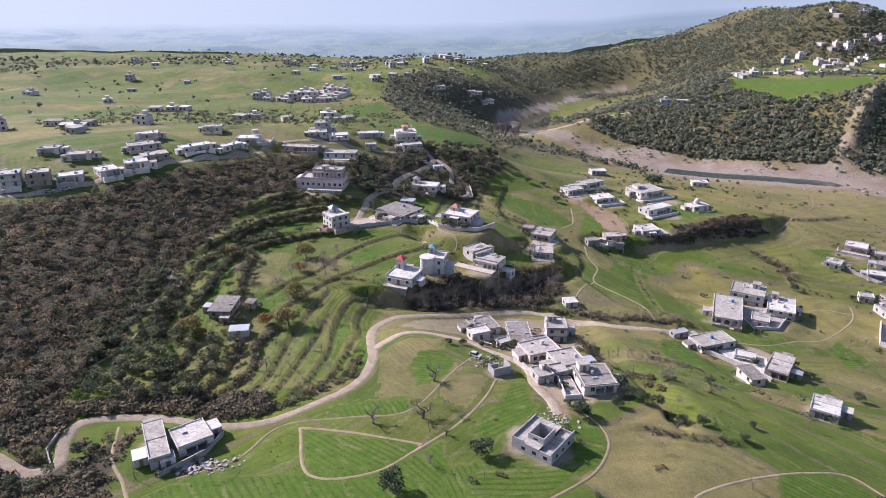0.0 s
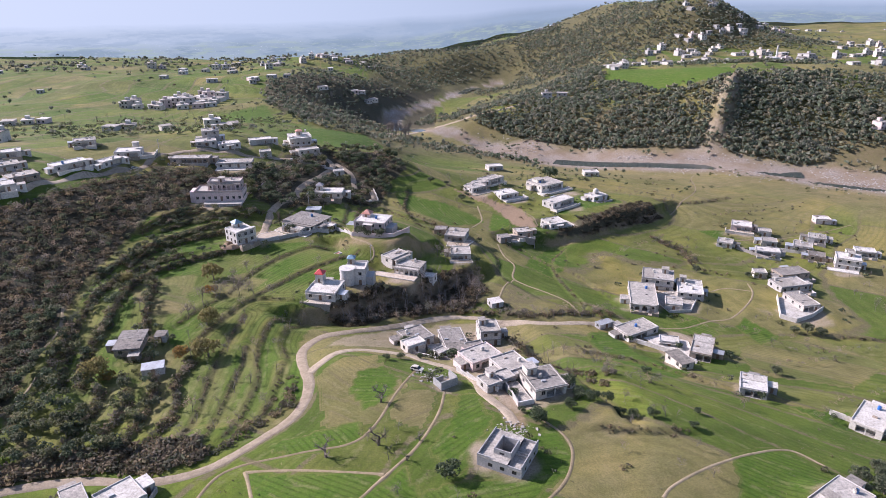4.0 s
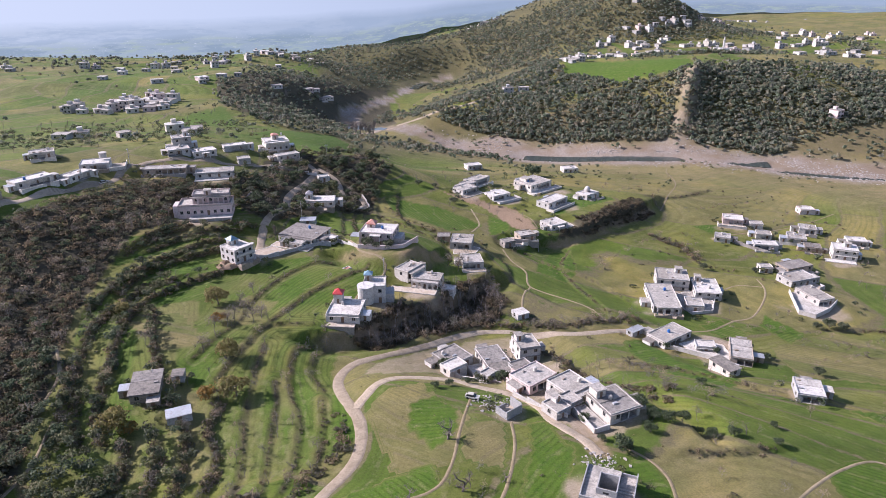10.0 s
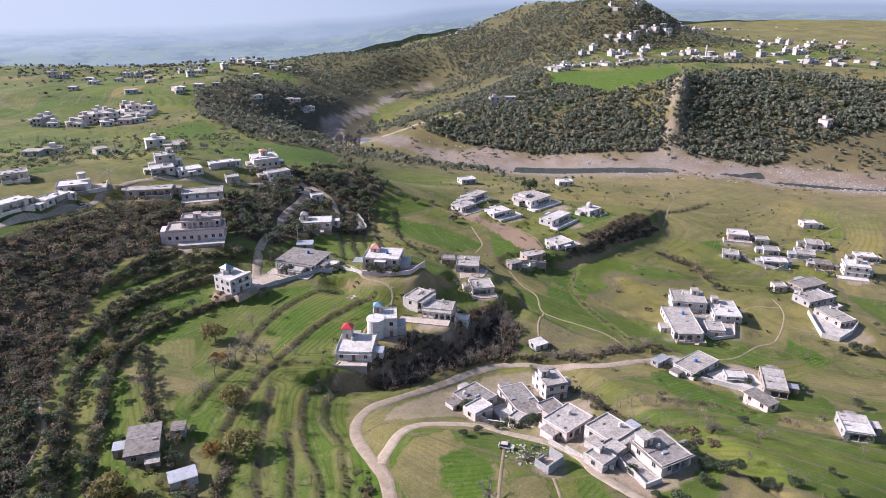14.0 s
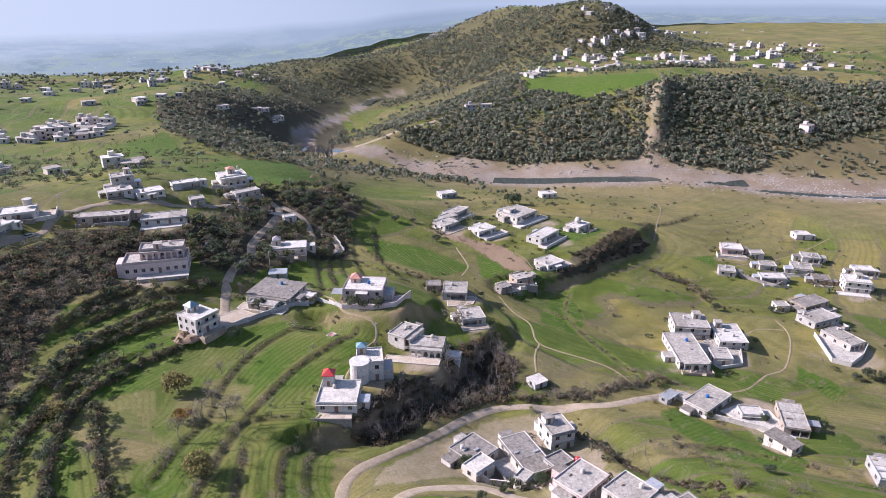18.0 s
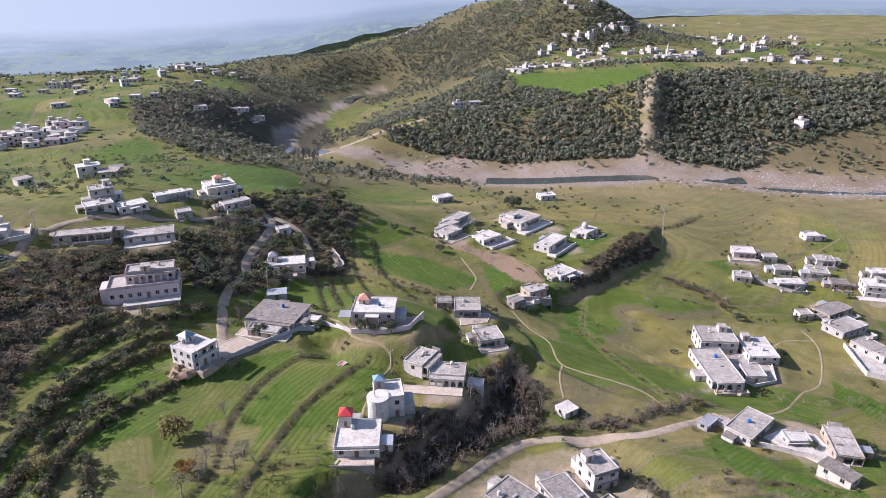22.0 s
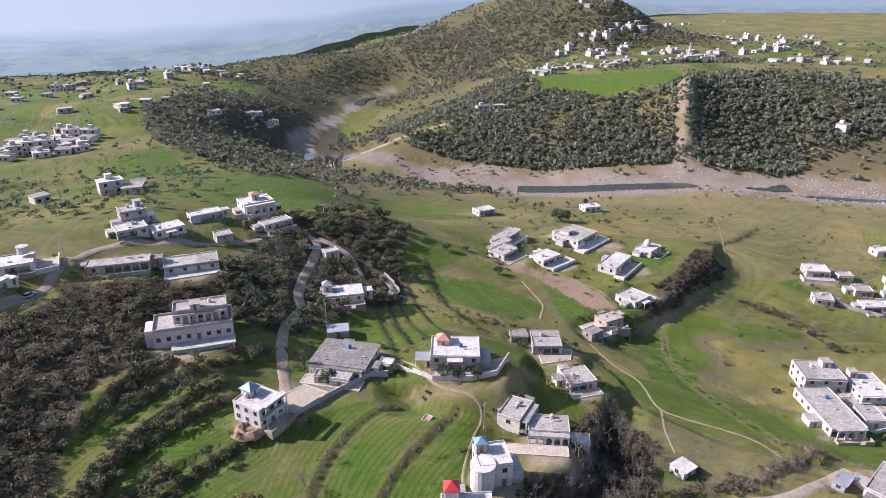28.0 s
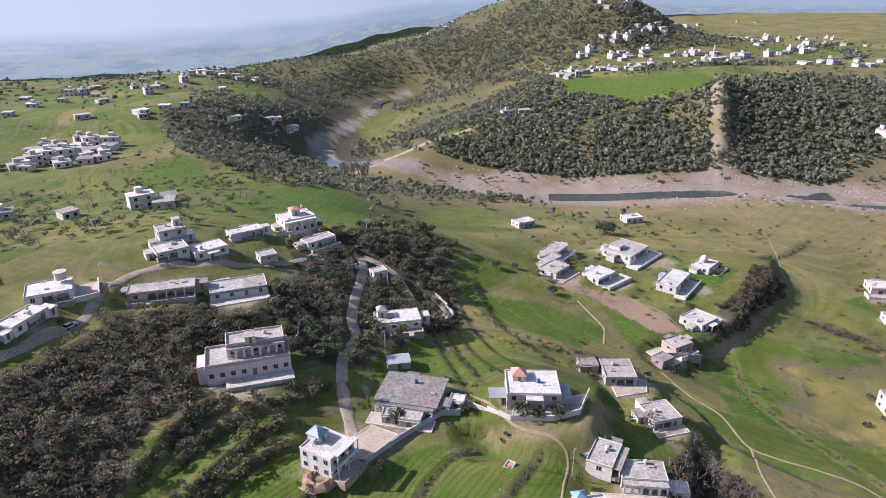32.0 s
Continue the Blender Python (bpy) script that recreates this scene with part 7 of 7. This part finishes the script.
    gather("yard_bare_trees", LITE, ring[3::4], (0.5, 0.9), TWIG, "small leafless trees round the houses", "trees", [(1, 1, 1)], 37)
    side = [(47, 232), (52, 215), (56, 198), (62, 188), (72, 180), (66, 174), (54, 186), (46, 206)]
    rows = along_lines([[(70, 200), (84, 205), (96, 212)], [(124, 236), (138, 232), (152, 226), (172, 216)], [(100, 180), (124, 186), (150, 196), (170, 200)], [(150, 214), (176, 206), (204, 208)], [(112, 296), (130, 312), (150, 322), (166, 330)], [(186, 300), (200, 296), (222, 290)], [(205, 365), (236, 372), (270, 376)], [(120, 150), (146, 168), (178, 176)]], 2.4, 1.3, 57, 0.7)
    gather("hedgerow_crowns", FUZZ, clear_of(rows, 0.4), (0.35, 0.85), TWIGGERY, "leafless hedgerow trees between the fields", "trees", DULL, 57)
    gather("hedgerow_scrub", LOW, clear_of(along_lines([l for l in EAST_BANKS[5:]], 0.9, 0.5, 58, 0.6), 0.3), (0.3, 0.9), SCRUB, "brown scrub along the field banks", "hedge", DULL, 58)
    gather("spur_scrub", BUSHES, clear_of(strewn(side, 90, 38)), (0.5, 1.4), SCRUB, "scrub on the bank below the hamlet", "scrub", DULL, 38)
    gather("spur_trees", BARE, clear_of(strewn(side, 34, 39)), (0.6, 1.0), TWIG, "leafless trees below the hamlet", "trees", [(1, 1, 1)], 39)
    corner = [(-128, 102), (-86, 104), (-88, 124), (-84, 143), (-112, 130)]
    gather("corner_wood", SMALL, clear_of(strewn(corner, 110, 40)), (0.4, 0.9), LEAF, "dark trees in the road corner", "trees", DULL, 40)
    gather("corner_scrub", BUSHES, clear_of(strewn(corner, 260, 41)), (0.6, 1.5), SCRUB, "scrub in the road corner", "scrub", DULL, 41)
    # scattered field bushes
    fx = np.column_stack([rnd.uniform(-20, 330, 900), rnd.uniform(110, 470, 900)])
    fx = clear_of(fx[patchy(fx[:, 0], fx[:, 1], 30) > 0.62], 2)
    gather("field_bushes", BUSHES, fx, (0.35, 1.1), SCRUB, "scattered bushes among the fields", "bushes", DULL, 18)
    fb = np.column_stack([rnd.uniform(-15, 300, 1500), rnd.uniform(108, 470, 1500)])
    fb = clear_of(fb[patchy(fb[:, 0] + 200, fb[:, 1], 34) > 0.66], 1.5)
    gather("field_bare_crowns", FUZZ, fb[::2], (0.4, 0.9), TWIGGERY, "small fuzzy leafless trees among the fields", "trees", DULL, 54)
    gather("field_trees", LITE, fb, (0.45, 0.95), TWIG, "small leafless trees among the fields", "trees", [(1, 1, 1)], 25)
    tf = np.column_stack([rnd.uniform(-100, 260, 9000), rnd.uniform(105, 400, 9000)])
    tf = clear_of(tf[patchy(tf[:, 0] + 70, tf[:, 1], 12) > 0.52], 0.5)
    gather("field_tufts", TUFTS, tf, (0.35, 1.1), SCRUB, "rough tufts and weeds in the fields", "grass", DULL + GREEN, 56)
    # river flats and the far country
    flats = np.column_stack([rnd.uniform(90, 420, 500), rnd.uniform(380, 640, 500)])
    flats = clear_of(flats[(patchy(flats[:, 0], flats[:, 1], 60) > 0.55)], 3)
    gather("flats_trees", SLOPE, flats, (0.5, 1.2), LEAF, "scattered trees on the river flats", "trees", GREEN, 19)
    n = 84000
    far = np.column_stack([rnd.uniform(-560, 950, n), rnd.uniform(440, 1500, n)])
    far[3::8] = np.column_stack([rnd.uniform(330, 760, len(far[3::8])), rnd.uniform(800, 1180, len(far[3::8]))])
    far[5::12] = np.column_stack([rnd.uniform(40, 430, len(far[5::12])), rnd.uniform(940, 1330, len(far[5::12]))])
    far[1::9] = np.column_stack([rnd.uniform(-110, 140, len(far[1::9])), rnd.uniform(540, 900, len(far[1::9]))])
    far[::2] = np.column_stack([rnd.uniform(150, 780, n // 2), rnd.uniform(495, 800, n // 2)])
    z0, zx, zy = (lie(far[:, 0] + a, far[:, 1] + b) + far_hills(far[:, 0] + a, far[:, 1] + b) for a, b in ((0, 0), (4, 0), (0, 4)))
    sl = np.hypot(zx - z0, zy - z0) / 4
    p = 0.012 + 0.988 * smooth(0.11, 0.2, sl)
    p *= np.where(patchy(far[:, 0], far[:, 1], 38) > 0.38, 1, 0.35)
    _, _, rim, plain = cells(far[:, 0], far[:, 1])
    p = np.where(plain & (rim < 1.6), np.maximum(p, 0.5 * (patchy(far[:, 0], far[:, 1], 50) > 0.45)), p)
    p *= np.where((far[:, 1] > 900) & (far[:, 0] < 60), 0.4, 1.0)
    k = inside(far[:, 0], far[:, 1], GORGE)
    p[k] = np.maximum(p[k], 0.75)
    k = (far[:, 0] > 560) & (far[:, 1] > 820)
    p[k] = np.maximum(p[k], 0.07)
    k = inside(far[:, 0], far[:, 1], BLUFF)
    p[k] = np.maximum(p[k], 0.9)
    k, r, _ = from_line(far[:, 0], far[:, 1], RIVER, 26, 8)
    p[k] *= 0.02
    p *= np.where((far[:, 1] < 800) & (far[:, 0] > 130), 1.0, np.where(far[:, 0] > 330, 0.95, 0.6))
    k, _, _ = from_line(far[:, 0], far[:, 1], SPUR, 9)
    p[k] *= 0.35
    for kind, turn, poly in FIELDS:
        if kind == "wheat":
            p[inside(far[:, 0], far[:, 1], poly)] = 0
    p[inside(far[:, 0], far[:, 1], [(30, 436), (56, 500), (100, 556), (190, 574), (300, 500), (400, 430), (430, 360), (100, 380)])] *= 0.03
    far = clear_of(far[rnd.rand(n) < p], 1.5)
    gather("far_wood", FARTREES, far, (0.3, 1.2), HAZED_FARLEAF, "woods on the far banks and hills", "trees", [(1, 1, 1), (1.25, 1.1, 0.95), (1.1, 1.1, 1.05), (0.85, 0.95, 0.85), (0.75, 0.85, 0.75)], 20)
    # tree belts behind the near plateau
    belt = np.concatenate([strewn([(-260, 420), (-120, 440), (-20, 480), (-40, 560), (-110, 560), (-260, 520)], 330, 21), strewn([(-95, 560), (-60, 520), (-6, 560), (30, 600), (-30, 660), (-90, 620)], 60, 22), strewn([(-150, 420), (-60, 440), (-50, 460), (-150, 470)], 60, 23)])
    gather("belt_trees", SLOPE, clear_of(belt, 1.5), (0.6, 1.25), LEAF, "belt of trees behind the hill houses", "trees", DULL, 21)
    gather("belt_bare", LITE, clear_of(strewn([(-260, 430), (-120, 430), (-20, 500), (-60, 600), (-260, 560)], 160, 24), 1.5), (0.8, 1.2), TWIG, "leafless trees behind the hill houses", "trees", [(1, 1, 1)], 22)
    gather("edge_trees", FARTREES, clear_of(strewn([(-640, 900), (-300, 1060), (-60, 1100), (110, 1040), (60, 960), (-200, 960), (-500, 800)], 420, 34, 0.4), 1.5), (0.8, 1.5), HAZED_FARLEAF, "hedgerow trees along the plateau edge", "trees", [(1, 1, 1)], 34)
    # single trees
    plant(single_tree("leafy", 0, LEAF, BARK, "round dark evergreen tree in the wheat", tint=(0.8, 0.9, 0.8)), [(9.5, 133.4, 1.1), (-10.5, 119.0, 1.25), (36.5, 152.6, 1.0), (50.8, 167.8, 0.9), (53.4, 163.2, 0.8), (56.2, 160.9, 0.75), (60.1, 160.5, 0.7), (63.2, 157.8, 0.7), (66.0, 154.9, 0.7), (70.5, 152.6, 0.65), (79.5, 147.0, 0.5), (33.5, 197.5), (22.0, 206.0), (18.2, 203.2), (36.8, 211.5), (112.0, 211.8), (23.5, 198.0), (31.5, 200.5), (45.5, 176.5), (38.0, 174.0), (10.5, 214.5), (48.5, 157.5), (26.0, 204.5), (12.9, 199.0, 0.42), (1.7, 195.5, 0.49), (26.3, 194.6, 0.56), (34.9, 167.2, 0.63), (34.1, 157.3, 0.42), (38.9, 151.8, 0.49), (33.8, 178.9, 0.56), (85.3, 185.0, 0.63), (85.5, 154.8, 0.42), (6.5, 196.6, 0.49)], (0.5, 0.8), 1)
    plant(single_tree("leafy", 1, LEAF, BARK, "spreading green tree by a house"), [(1.5, 296.0), (5.0, 293.5), (9.5, 293.0), (-29.5, 311.0), (173.0, 226.0), (178.0, 224.5), (182.5, 222.5), (187.5, 279.5), (166.0, 290.5), (52.0, 404.5), (62.0, 404.0), (66.5, 380.5), (137.5, 189.5), (118.5, 123.0), (112.5, 124.5), (115.0, 119.5), (107.5, 120.0), (121.5, 128.0), (-47.0, 346.0), (-35.5, 343.0)], (0.65, 1.1), 2)
    plant(single_tree("gnarled", 0, None, BARK, "old leafless lopped tree with spreading limbs"), [(-18.0, 146.6, 1.5), (-5.3, 148.5, 1.55), (-2.6, 168.3, 1.6), (5.1, 148.5, 0.8), (0.9, 140.8, 0.8)], (0.9, 1.25), 3)
    plant(single_tree("bare", 1, TWIGGERY, TWIG, "tall leafless grey tree on a terrace bank", crown=FUZZ), [(-52.5, 251.0), (-49.5, 255.5), (-55.0, 246.0), (-58.5, 241.0), (-79.0, 238.0), (-50.5, 262.0), (-62.5, 232.0), (38.5, 287.0), (40.0, 291.5), (36.0, 294.0), (-45.5, 272.5), (-47.0, 246.0), (-44.0, 250.0)], (1.1, 1.7), 4)
    plant(single_tree("leafy", 2, SCRUB, BARK, "yellowish half-bare tree on the terraces", tint=(1.6, 1.6, 0.9)), [(-55.5, 226.0), (-58.0, 266.0), (-53.0, 207.0), (-84.0, 196.0), (-89.5, 262.5)], (1.2, 1.7), 5)
    plant(single_tree("leafy", 3, AUTUMN, BARK, "small orange-leaved autumn tree"), [(-57.5, 250.5), (-79.5, 195.5), (-60.5, 206.5)], (0.75, 1.1), 6)
    plant(single_tree("tall", 0, None, TWIG, "tall slender leafless poplar"), [(52 + 5 * (k % 4) + (k * 7 % 5), 628 + 6 * (k // 4) + (k * 3 % 4)) for k in range(14)], (1.2, 1.7), 7)
    cypress = single_tree("tall", 1, None, BARK, "slim dark cypress beside the school house", name="cypress")
    cv, cq = leaf_cloud(130, [(0, 0, 1.5, 0.8), (0, 0, 3.2, 0.8), (0, 0, 5.0, 0.65), (0, 0, 6.8, 0.45), (0, 0, 8.2, 0.25)], 260, 0.28, 1.3)
    crown = new("crown", sheet_mesh("crown", cv, cq, LEAF, {"tint": np.ones((len(cv), 4))}, False))
    crown.parent = cypress
    plant(cypress, [(-34.0, 318.5)], (0.8, 0.85), 8)
    big = single_tree("leafy", 2, LEAF, BARK, "tall dark tree on the valley floor", tint=(0.7, 0.85, 0.8))
    plant(big, [(143.5, 447.0)], (2.0, 2.05), 9)


def build_stones():
    """River boulders and rubble heaps."""
    r = np.random.RandomState(9)
    base = np.array([(x, y, z) for z in (-1, 1) for x, y in ((-1, -1), (1, -1), (1, 1), (-1, 1))], float)
    cube = np.array([(0, 3, 2, 1), (4, 5, 6, 7), (0, 1, 5, 4), (1, 2, 6, 5), (2, 3, 7, 6), (3, 0, 4, 7)])

    def heap(name, xy, size, material, label, category):
        z = land(xy[:, 0], xy[:, 1])
        V, Q = [], []
        for k in range(len(xy)):
            s = size[0] + (size[1] - size[0]) * r.rand() ** 2
            v = base * (1 + 0.35 * r.normal(size=(8, 3))) * s * np.array([1, 0.8, 0.5])
            a = r.rand() * 6.28
            V.append(np.column_stack([v[:, 0] * math.cos(a) - v[:, 1] * math.sin(a) + xy[k, 0], v[:, 0] * math.sin(a) + v[:, 1] * math.cos(a) + xy[k, 1], v[:, 2] + z[k] + s * 0.15]))
            Q.append(cube + 8 * k)
        me = sheet_mesh(name, np.concatenate(V), np.concatenate(Q), material, smooth_shade=False)
        tagged(new(name, me), label, category, kind="stuff")

    bed = along_lines([RIVER[1:10]], 0.09, 15, 31)
    k, _, _ = from_line(bed[:, 0], bed[:, 1], WATER_RUN, 9)
    ok = np.ones(len(bed), bool)
    ok[k] = False
    ok &= patchy(bed[:, 0], bed[:, 1], 26) > 0.4
    heap("river_boulders", bed[ok], (0.12, 0.62), PALE_STONE, "pale boulders strewn over the river bed", "boulders")
    heap("rubble_heap", np.array([-57.0, 130.5]) + r.normal(size=(150, 2)) * (3.2, 1.6), (0.12, 0.5), STONE, "grey rubble heap beside the white house", "rubble")
    heap("yard_rubble", np.array([29.5, 148.0]) + r.normal(size=(120, 2)) * (2.6, 3.0), (0.08, 0.35), PALE_STONE, "pale building rubble in the yard", "rubble")
    heap("lane_rubble", np.array([14.5, 181.5]) + r.normal(size=(130, 2)) * (2.4, 3.2), (0.08, 0.4), STONE, "brick rubble beside the ruin", "rubble")


PALE_STONE = surface("pale_stone", (0.38, 0.345, 0.30), (0.46, 0.42, 0.375), stain=0.8, dark=(0.22, 0.20, 0.18))


# ---- small things ----
def car(x, y, yaw, paint, label):
    root = tagged(new("car"), label, "car")
    root.matrix_basis = pose(x, y, at(x, y) + 0.06, 0, 0, yaw)
    part("body", Solid().box(-2.0, 2.0, -0.82, 0.82, 0.35, 0.85), paint, root)
    s = Solid()
    s.v = [(-1.75, -0.78, 0.85), (1.0, -0.78, 0.85), (1.0, 0.78, 0.85), (-1.75, 0.78, 0.85), (-1.35, -0.65, 1.42), (0.35, -0.65, 1.42), (0.35, 0.65, 1.42), (-1.35, 0.65, 1.42)]
    s.f = [(4, 5, 6, 7), (0, 1, 5, 4), (1, 2, 6, 5), (2, 3, 7, 6), (3, 0, 4, 7)]
    cab = part("cabin", s, PANE, root)
    part("roof_panel", Solid().box(-1.35, 0.35, -0.66, 0.66, 1.41, 1.47), paint, cab)
    for u in (-1.25, 1.25):
        for w in (-0.82, 0.82):
            part("wheel", shared("wheel", lambda: Solid().cyl(0, 0, 0.32, -0.1, 0.1, 14).mesh("wheel", TYRE)), None, root, m=pose(u, w, 0.32, 90, 0, 0))


TYRE = surface("tyre_rubber", (0.03, 0.03, 0.03), (0.05, 0.05, 0.05))


def utility_pole(x, y, yaw):
    root = tagged(new("utility_pole"), "grey concrete power pole with a crossarm", "pole", "power poles")
    root.matrix_basis = pose(x, y, at(x, y), 0, 0, yaw)
    part("mast", Solid().cyl(0, 0, 0.16, -0.8, 8.5, 8, 0.1), GREYW, root)
    part("crossarm", Solid().box(-0.9, 0.9, -0.05, 0.05, 7.7, 7.82), TIN, root)
    for u in (-0.8, 0, 0.8):
        part("insulator", shared("insulator", lambda: Solid().cyl(0, 0, 0.06, 7.82, 8.05, 6).mesh("insulator", ROOF_WHITE)), None, root, m=pose(u, 0, 0))


PIT, GRAVE = (-53.9, 296.5), (-9.0, 284.6)


def spoil_heap(x, y, size, label):
    """A pit with a raised rim of loose earth."""
    root = tagged(new("earth_pit"), label, "pit")
    root.matrix_basis = pose(x, y, at(x, y))
    r = random.Random(4)
    v, f, seg = [], [], 18
    for rad, z in ((0.05, -0.5), (0.45, -0.35), (0.75, 0.75), (1.0, 0.9), (1.45, 0.1), (1.7, -0.5)):
        v += [(size * rad * math.cos(6.2832 * k / seg) * r.uniform(0.85, 1.15), size * rad * math.sin(6.2832 * k / seg) * r.uniform(0.85, 1.15), z * r.uniform(0.6, 1.3)) for k in range(seg)]
    for i in range(5):
        f += [(i * seg + k, i * seg + (k + 1) % seg, (i + 1) * seg + (k + 1) % seg, (i + 1) * seg + k) for k in range(seg)]
    s = Solid()
    s.v, s.f = v, [tuple(reversed(q)) for q in f]
    part("spoil", s, EARTH, root)
    return root


EARTH = surface("dug_earth", (0.27, 0.185, 0.12), (0.36, 0.26, 0.18), grain=3.0, stain=0.8, dark=(0.14, 0.095, 0.06), relief=0.2)


def grave(x, y, yaw):
    root = tagged(new("grave_plot"), "small kerbed plot with a reddish slab in the field", "grave")
    root.matrix_basis = pose(x, y, at(x, y), 0, 0, yaw)
    part("kerb", Solid().box(-1.5, 1.5, -1.1, -0.9, -0.5, 0.4).box(-1.5, 1.5, 0.9, 1.1, -0.5, 0.4).box(-1.5, -1.3, -0.9, 0.9, -0.5, 0.4).box(1.3, 1.5, -0.9, 0.9, -0.5, 0.4), WHITE, root)
    part("slab", Solid().box(-1.3, 1.3, -0.9, 0.9, -0.4, 0.15), TERRA, root)


def build_small_things():
    boundary_wall([(175, 238), (179, 233), (189, 236), (198, 241)], 2.0, WHITE, "white yard wall round a village house")
    boundary_wall([(175, 238), (186, 256)], 1.8, CREAM, "cream yard wall")
    boundary_wall([(-42, 297.5), (-30, 303.5), (-17, 308.0), (-12, 306.5)], 1.6, GREYW, "grey yard wall above the terraces")
    boundary_wall([(-2, 296.5), (8, 291.5), (16, 291.0), (24, 298)], 1.7, PINK, "pink yard wall of the villa")
    boundary_wall([(-10, 313), (-5, 304), (-2, 296.5)], 1.5, WHITE, "white yard wall beside the villa drive")
    boundary_wall([(9, 214), (13, 207), (18, 204)], 1.8, CREAM, "cream yard wall beside the lane")
    boundary_wall([(22.5, 186.5), (26.8, 176.5), (31, 169.5)], 1.7, WHITE, "white yard wall along the lane")
    boundary_wall([(18, 204), (24, 195), (24.5, 191)], 1.8, PINK, "pink yard wall along the lane")
    boundary_wall([(96, 221), (107, 209), (113, 200)], 1.7, WHITE, "white yard wall of the long farm court")
    boundary_wall([(134, 160), (150, 140)], 1.6, CREAM, "cream plot wall at the field edge")
    boundary_wall([(-35, 432), (-18, 433), (-14, 446)], 1.5, CREAM, "pierced cream wall of the hilltop villa")
    boundary_wall([(-30, 406), (-6, 403)], 0.9, WHITE, "white roadside parapet")
    boundary_wall([(15.6, 386), (17, 372), (9, 365.5), (2, 372)], 0.7, WHITE, "white parapet of the hairpin road")
    boundary_wall([(-66, 126.5), (-58, 135), (-56, 143)], 1.2, STONE, "low stone wall beside the white house")
    boundary_wall([(80, 328), (92, 322), (96, 332)], 2.2, STONE, "stone retaining wall of the brown house")
    boundary_wall([(-93, 130), (-97, 135.5), (-97.5, 143)], 0.6, STONE, "low stone parapet on the road bend")
    boundary_wall(local(43.8, 169, 8, [(-5.5, -6.2), (-10.2, -6.2), (-9.2, 5.2)]), 1.5, WHITE, "white yard wall before the dark-roofed house")
    boundary_wall(local(38.4, 182.6, 19, [(4.6, -12.2), (-2, -12.2)]), 1.6, CREAM, "cream yard wall before the verandah")
    boundary_wall(local(27.1, 212.2, 2, [(-4.3, -8.2), (-9.7, -8.2), (-9.2, 3.2)]), 1.5, MUD, "brown yard wall of the long farmhouse")
    boundary_wall([(128, 246.6), (137.2, 245.6), (144.4, 254)], 1.2, WHITE, "white terrace wall of the large house")
    boundary_wall(local(126.5, 409, 23, [(-12.2, -7.5), (-12.2, -13.2), (12.2, -13.2), (12.2, -7.5)]), 1.1, CREAM, "cream terrace wall")
    boundary_wall(local(95.1, 388, 16, [(-6.2, -10.7), (9.2, -10.7), (9.2, -4.5)]), 1.4, WHITE, "white court wall of a farmhouse")
    boundary_wall(local(121.7, 370.5, 29, [(-11.2, -4.5), (-11.2, -9.2), (9.2, -9.2)]), 1.4, CREAM, "cream court wall of a farm range")
    boundary_wall(local(226.6, 346, -34, [(-8.2, -4.7), (-8.2, -10.2), (7.2, -10.2)]), 1.4, CREAM, "cream yard wall in the village")
    boundary_wall([(206, 318), (215, 303), (226, 306)], 1.6, STONE, "rough stone yard wall in the village")
    boundary_wall([(228, 315), (239, 307), (247, 310)], 1.5, CREAM, "cream lane wall in the village")
    boundary_wall(local(-111.3, 385, 2, [(6.6, -7.2), (13.2, -6.2), (13.2, 5.2)]), 1.6, CREAM, "cream yard wall on the ridge")
    boundary_wall([(-61, 343), (-50, 346), (-45, 352), (-42, 362)], 1.4, PINK, "pale drive wall beside the pink house")
    spoil_heap(*PIT, 2.6, "dug earth pit with a ring of spoil beside the white house")
    grave(*GRAVE, 35)
    car(-106, 367.6, 44, ROOF_WHITE, "white hatchback parked on the ridge track")
    car(-169, 292.5, 28, ROOF_WHITE, "white car beside the ridge road")
    car(-174.5, 289.0, 28, TIN, "silver car beside the ridge road")
    car(10.3, 186.7, -35, ROOF_WHITE, "white car parked at the hamlet gate")
    for x, y, a in ((4.5, 277.0, 30), (-1.5, 392.0, 20), (3.5, 431.0, 10), (-96.5, 386.0, 60), (-20.5, 342.5, 70)):
        utility_pole(x, y, a)
    root = tagged(new("roof_water_tank"), "red plastic water tank by the hamlet", "water tank")
    root.matrix_basis = pose(37.5, 203.5, at(37.5, 203.5))
    part("drum", Solid().cyl(0, 0, 0.9, 1.6, 3.1, 12).dome(0, 0, 0.9, 3.1, 12, 3), RED, root)
    part("stand", Solid().box(-0.8, 0.8, -0.8, 0.8, -0.5, 1.6), BLOCK, root)


# ---- build ----
build_houses()
build_yards()
add_annexes()
build_far_villages()
build_ground()
build_distance()
for _l in MAIN_ROADS:
    ribbon("road", _l, 2.8, ROADM, "pale dusty lane between fields and houses", "road")
for _l in HILL_ROADS:
    ribbon("road", _l, 5.0 if _l[0][1] > 500 else 3.0, ROADM, "narrow pale hill road", "road")
for _l in PATHS:
    ribbon("path", _l, 0.5, TRACKM, "trodden earth footpath through the fields", "path", 0.02)
water_strip("water", WATER_RUN, 11, "still brown river pool below the cliff")
water_strip("water", STREAM, 5, "blue-grey river channel")
water_strip("water", LOWER_RUN, 11, "grey river reach below the hill")
water_strip("water", GORGE_RUN, 9, "river glint in the gorge")
build_small_things()
build_stones()
build_plants()
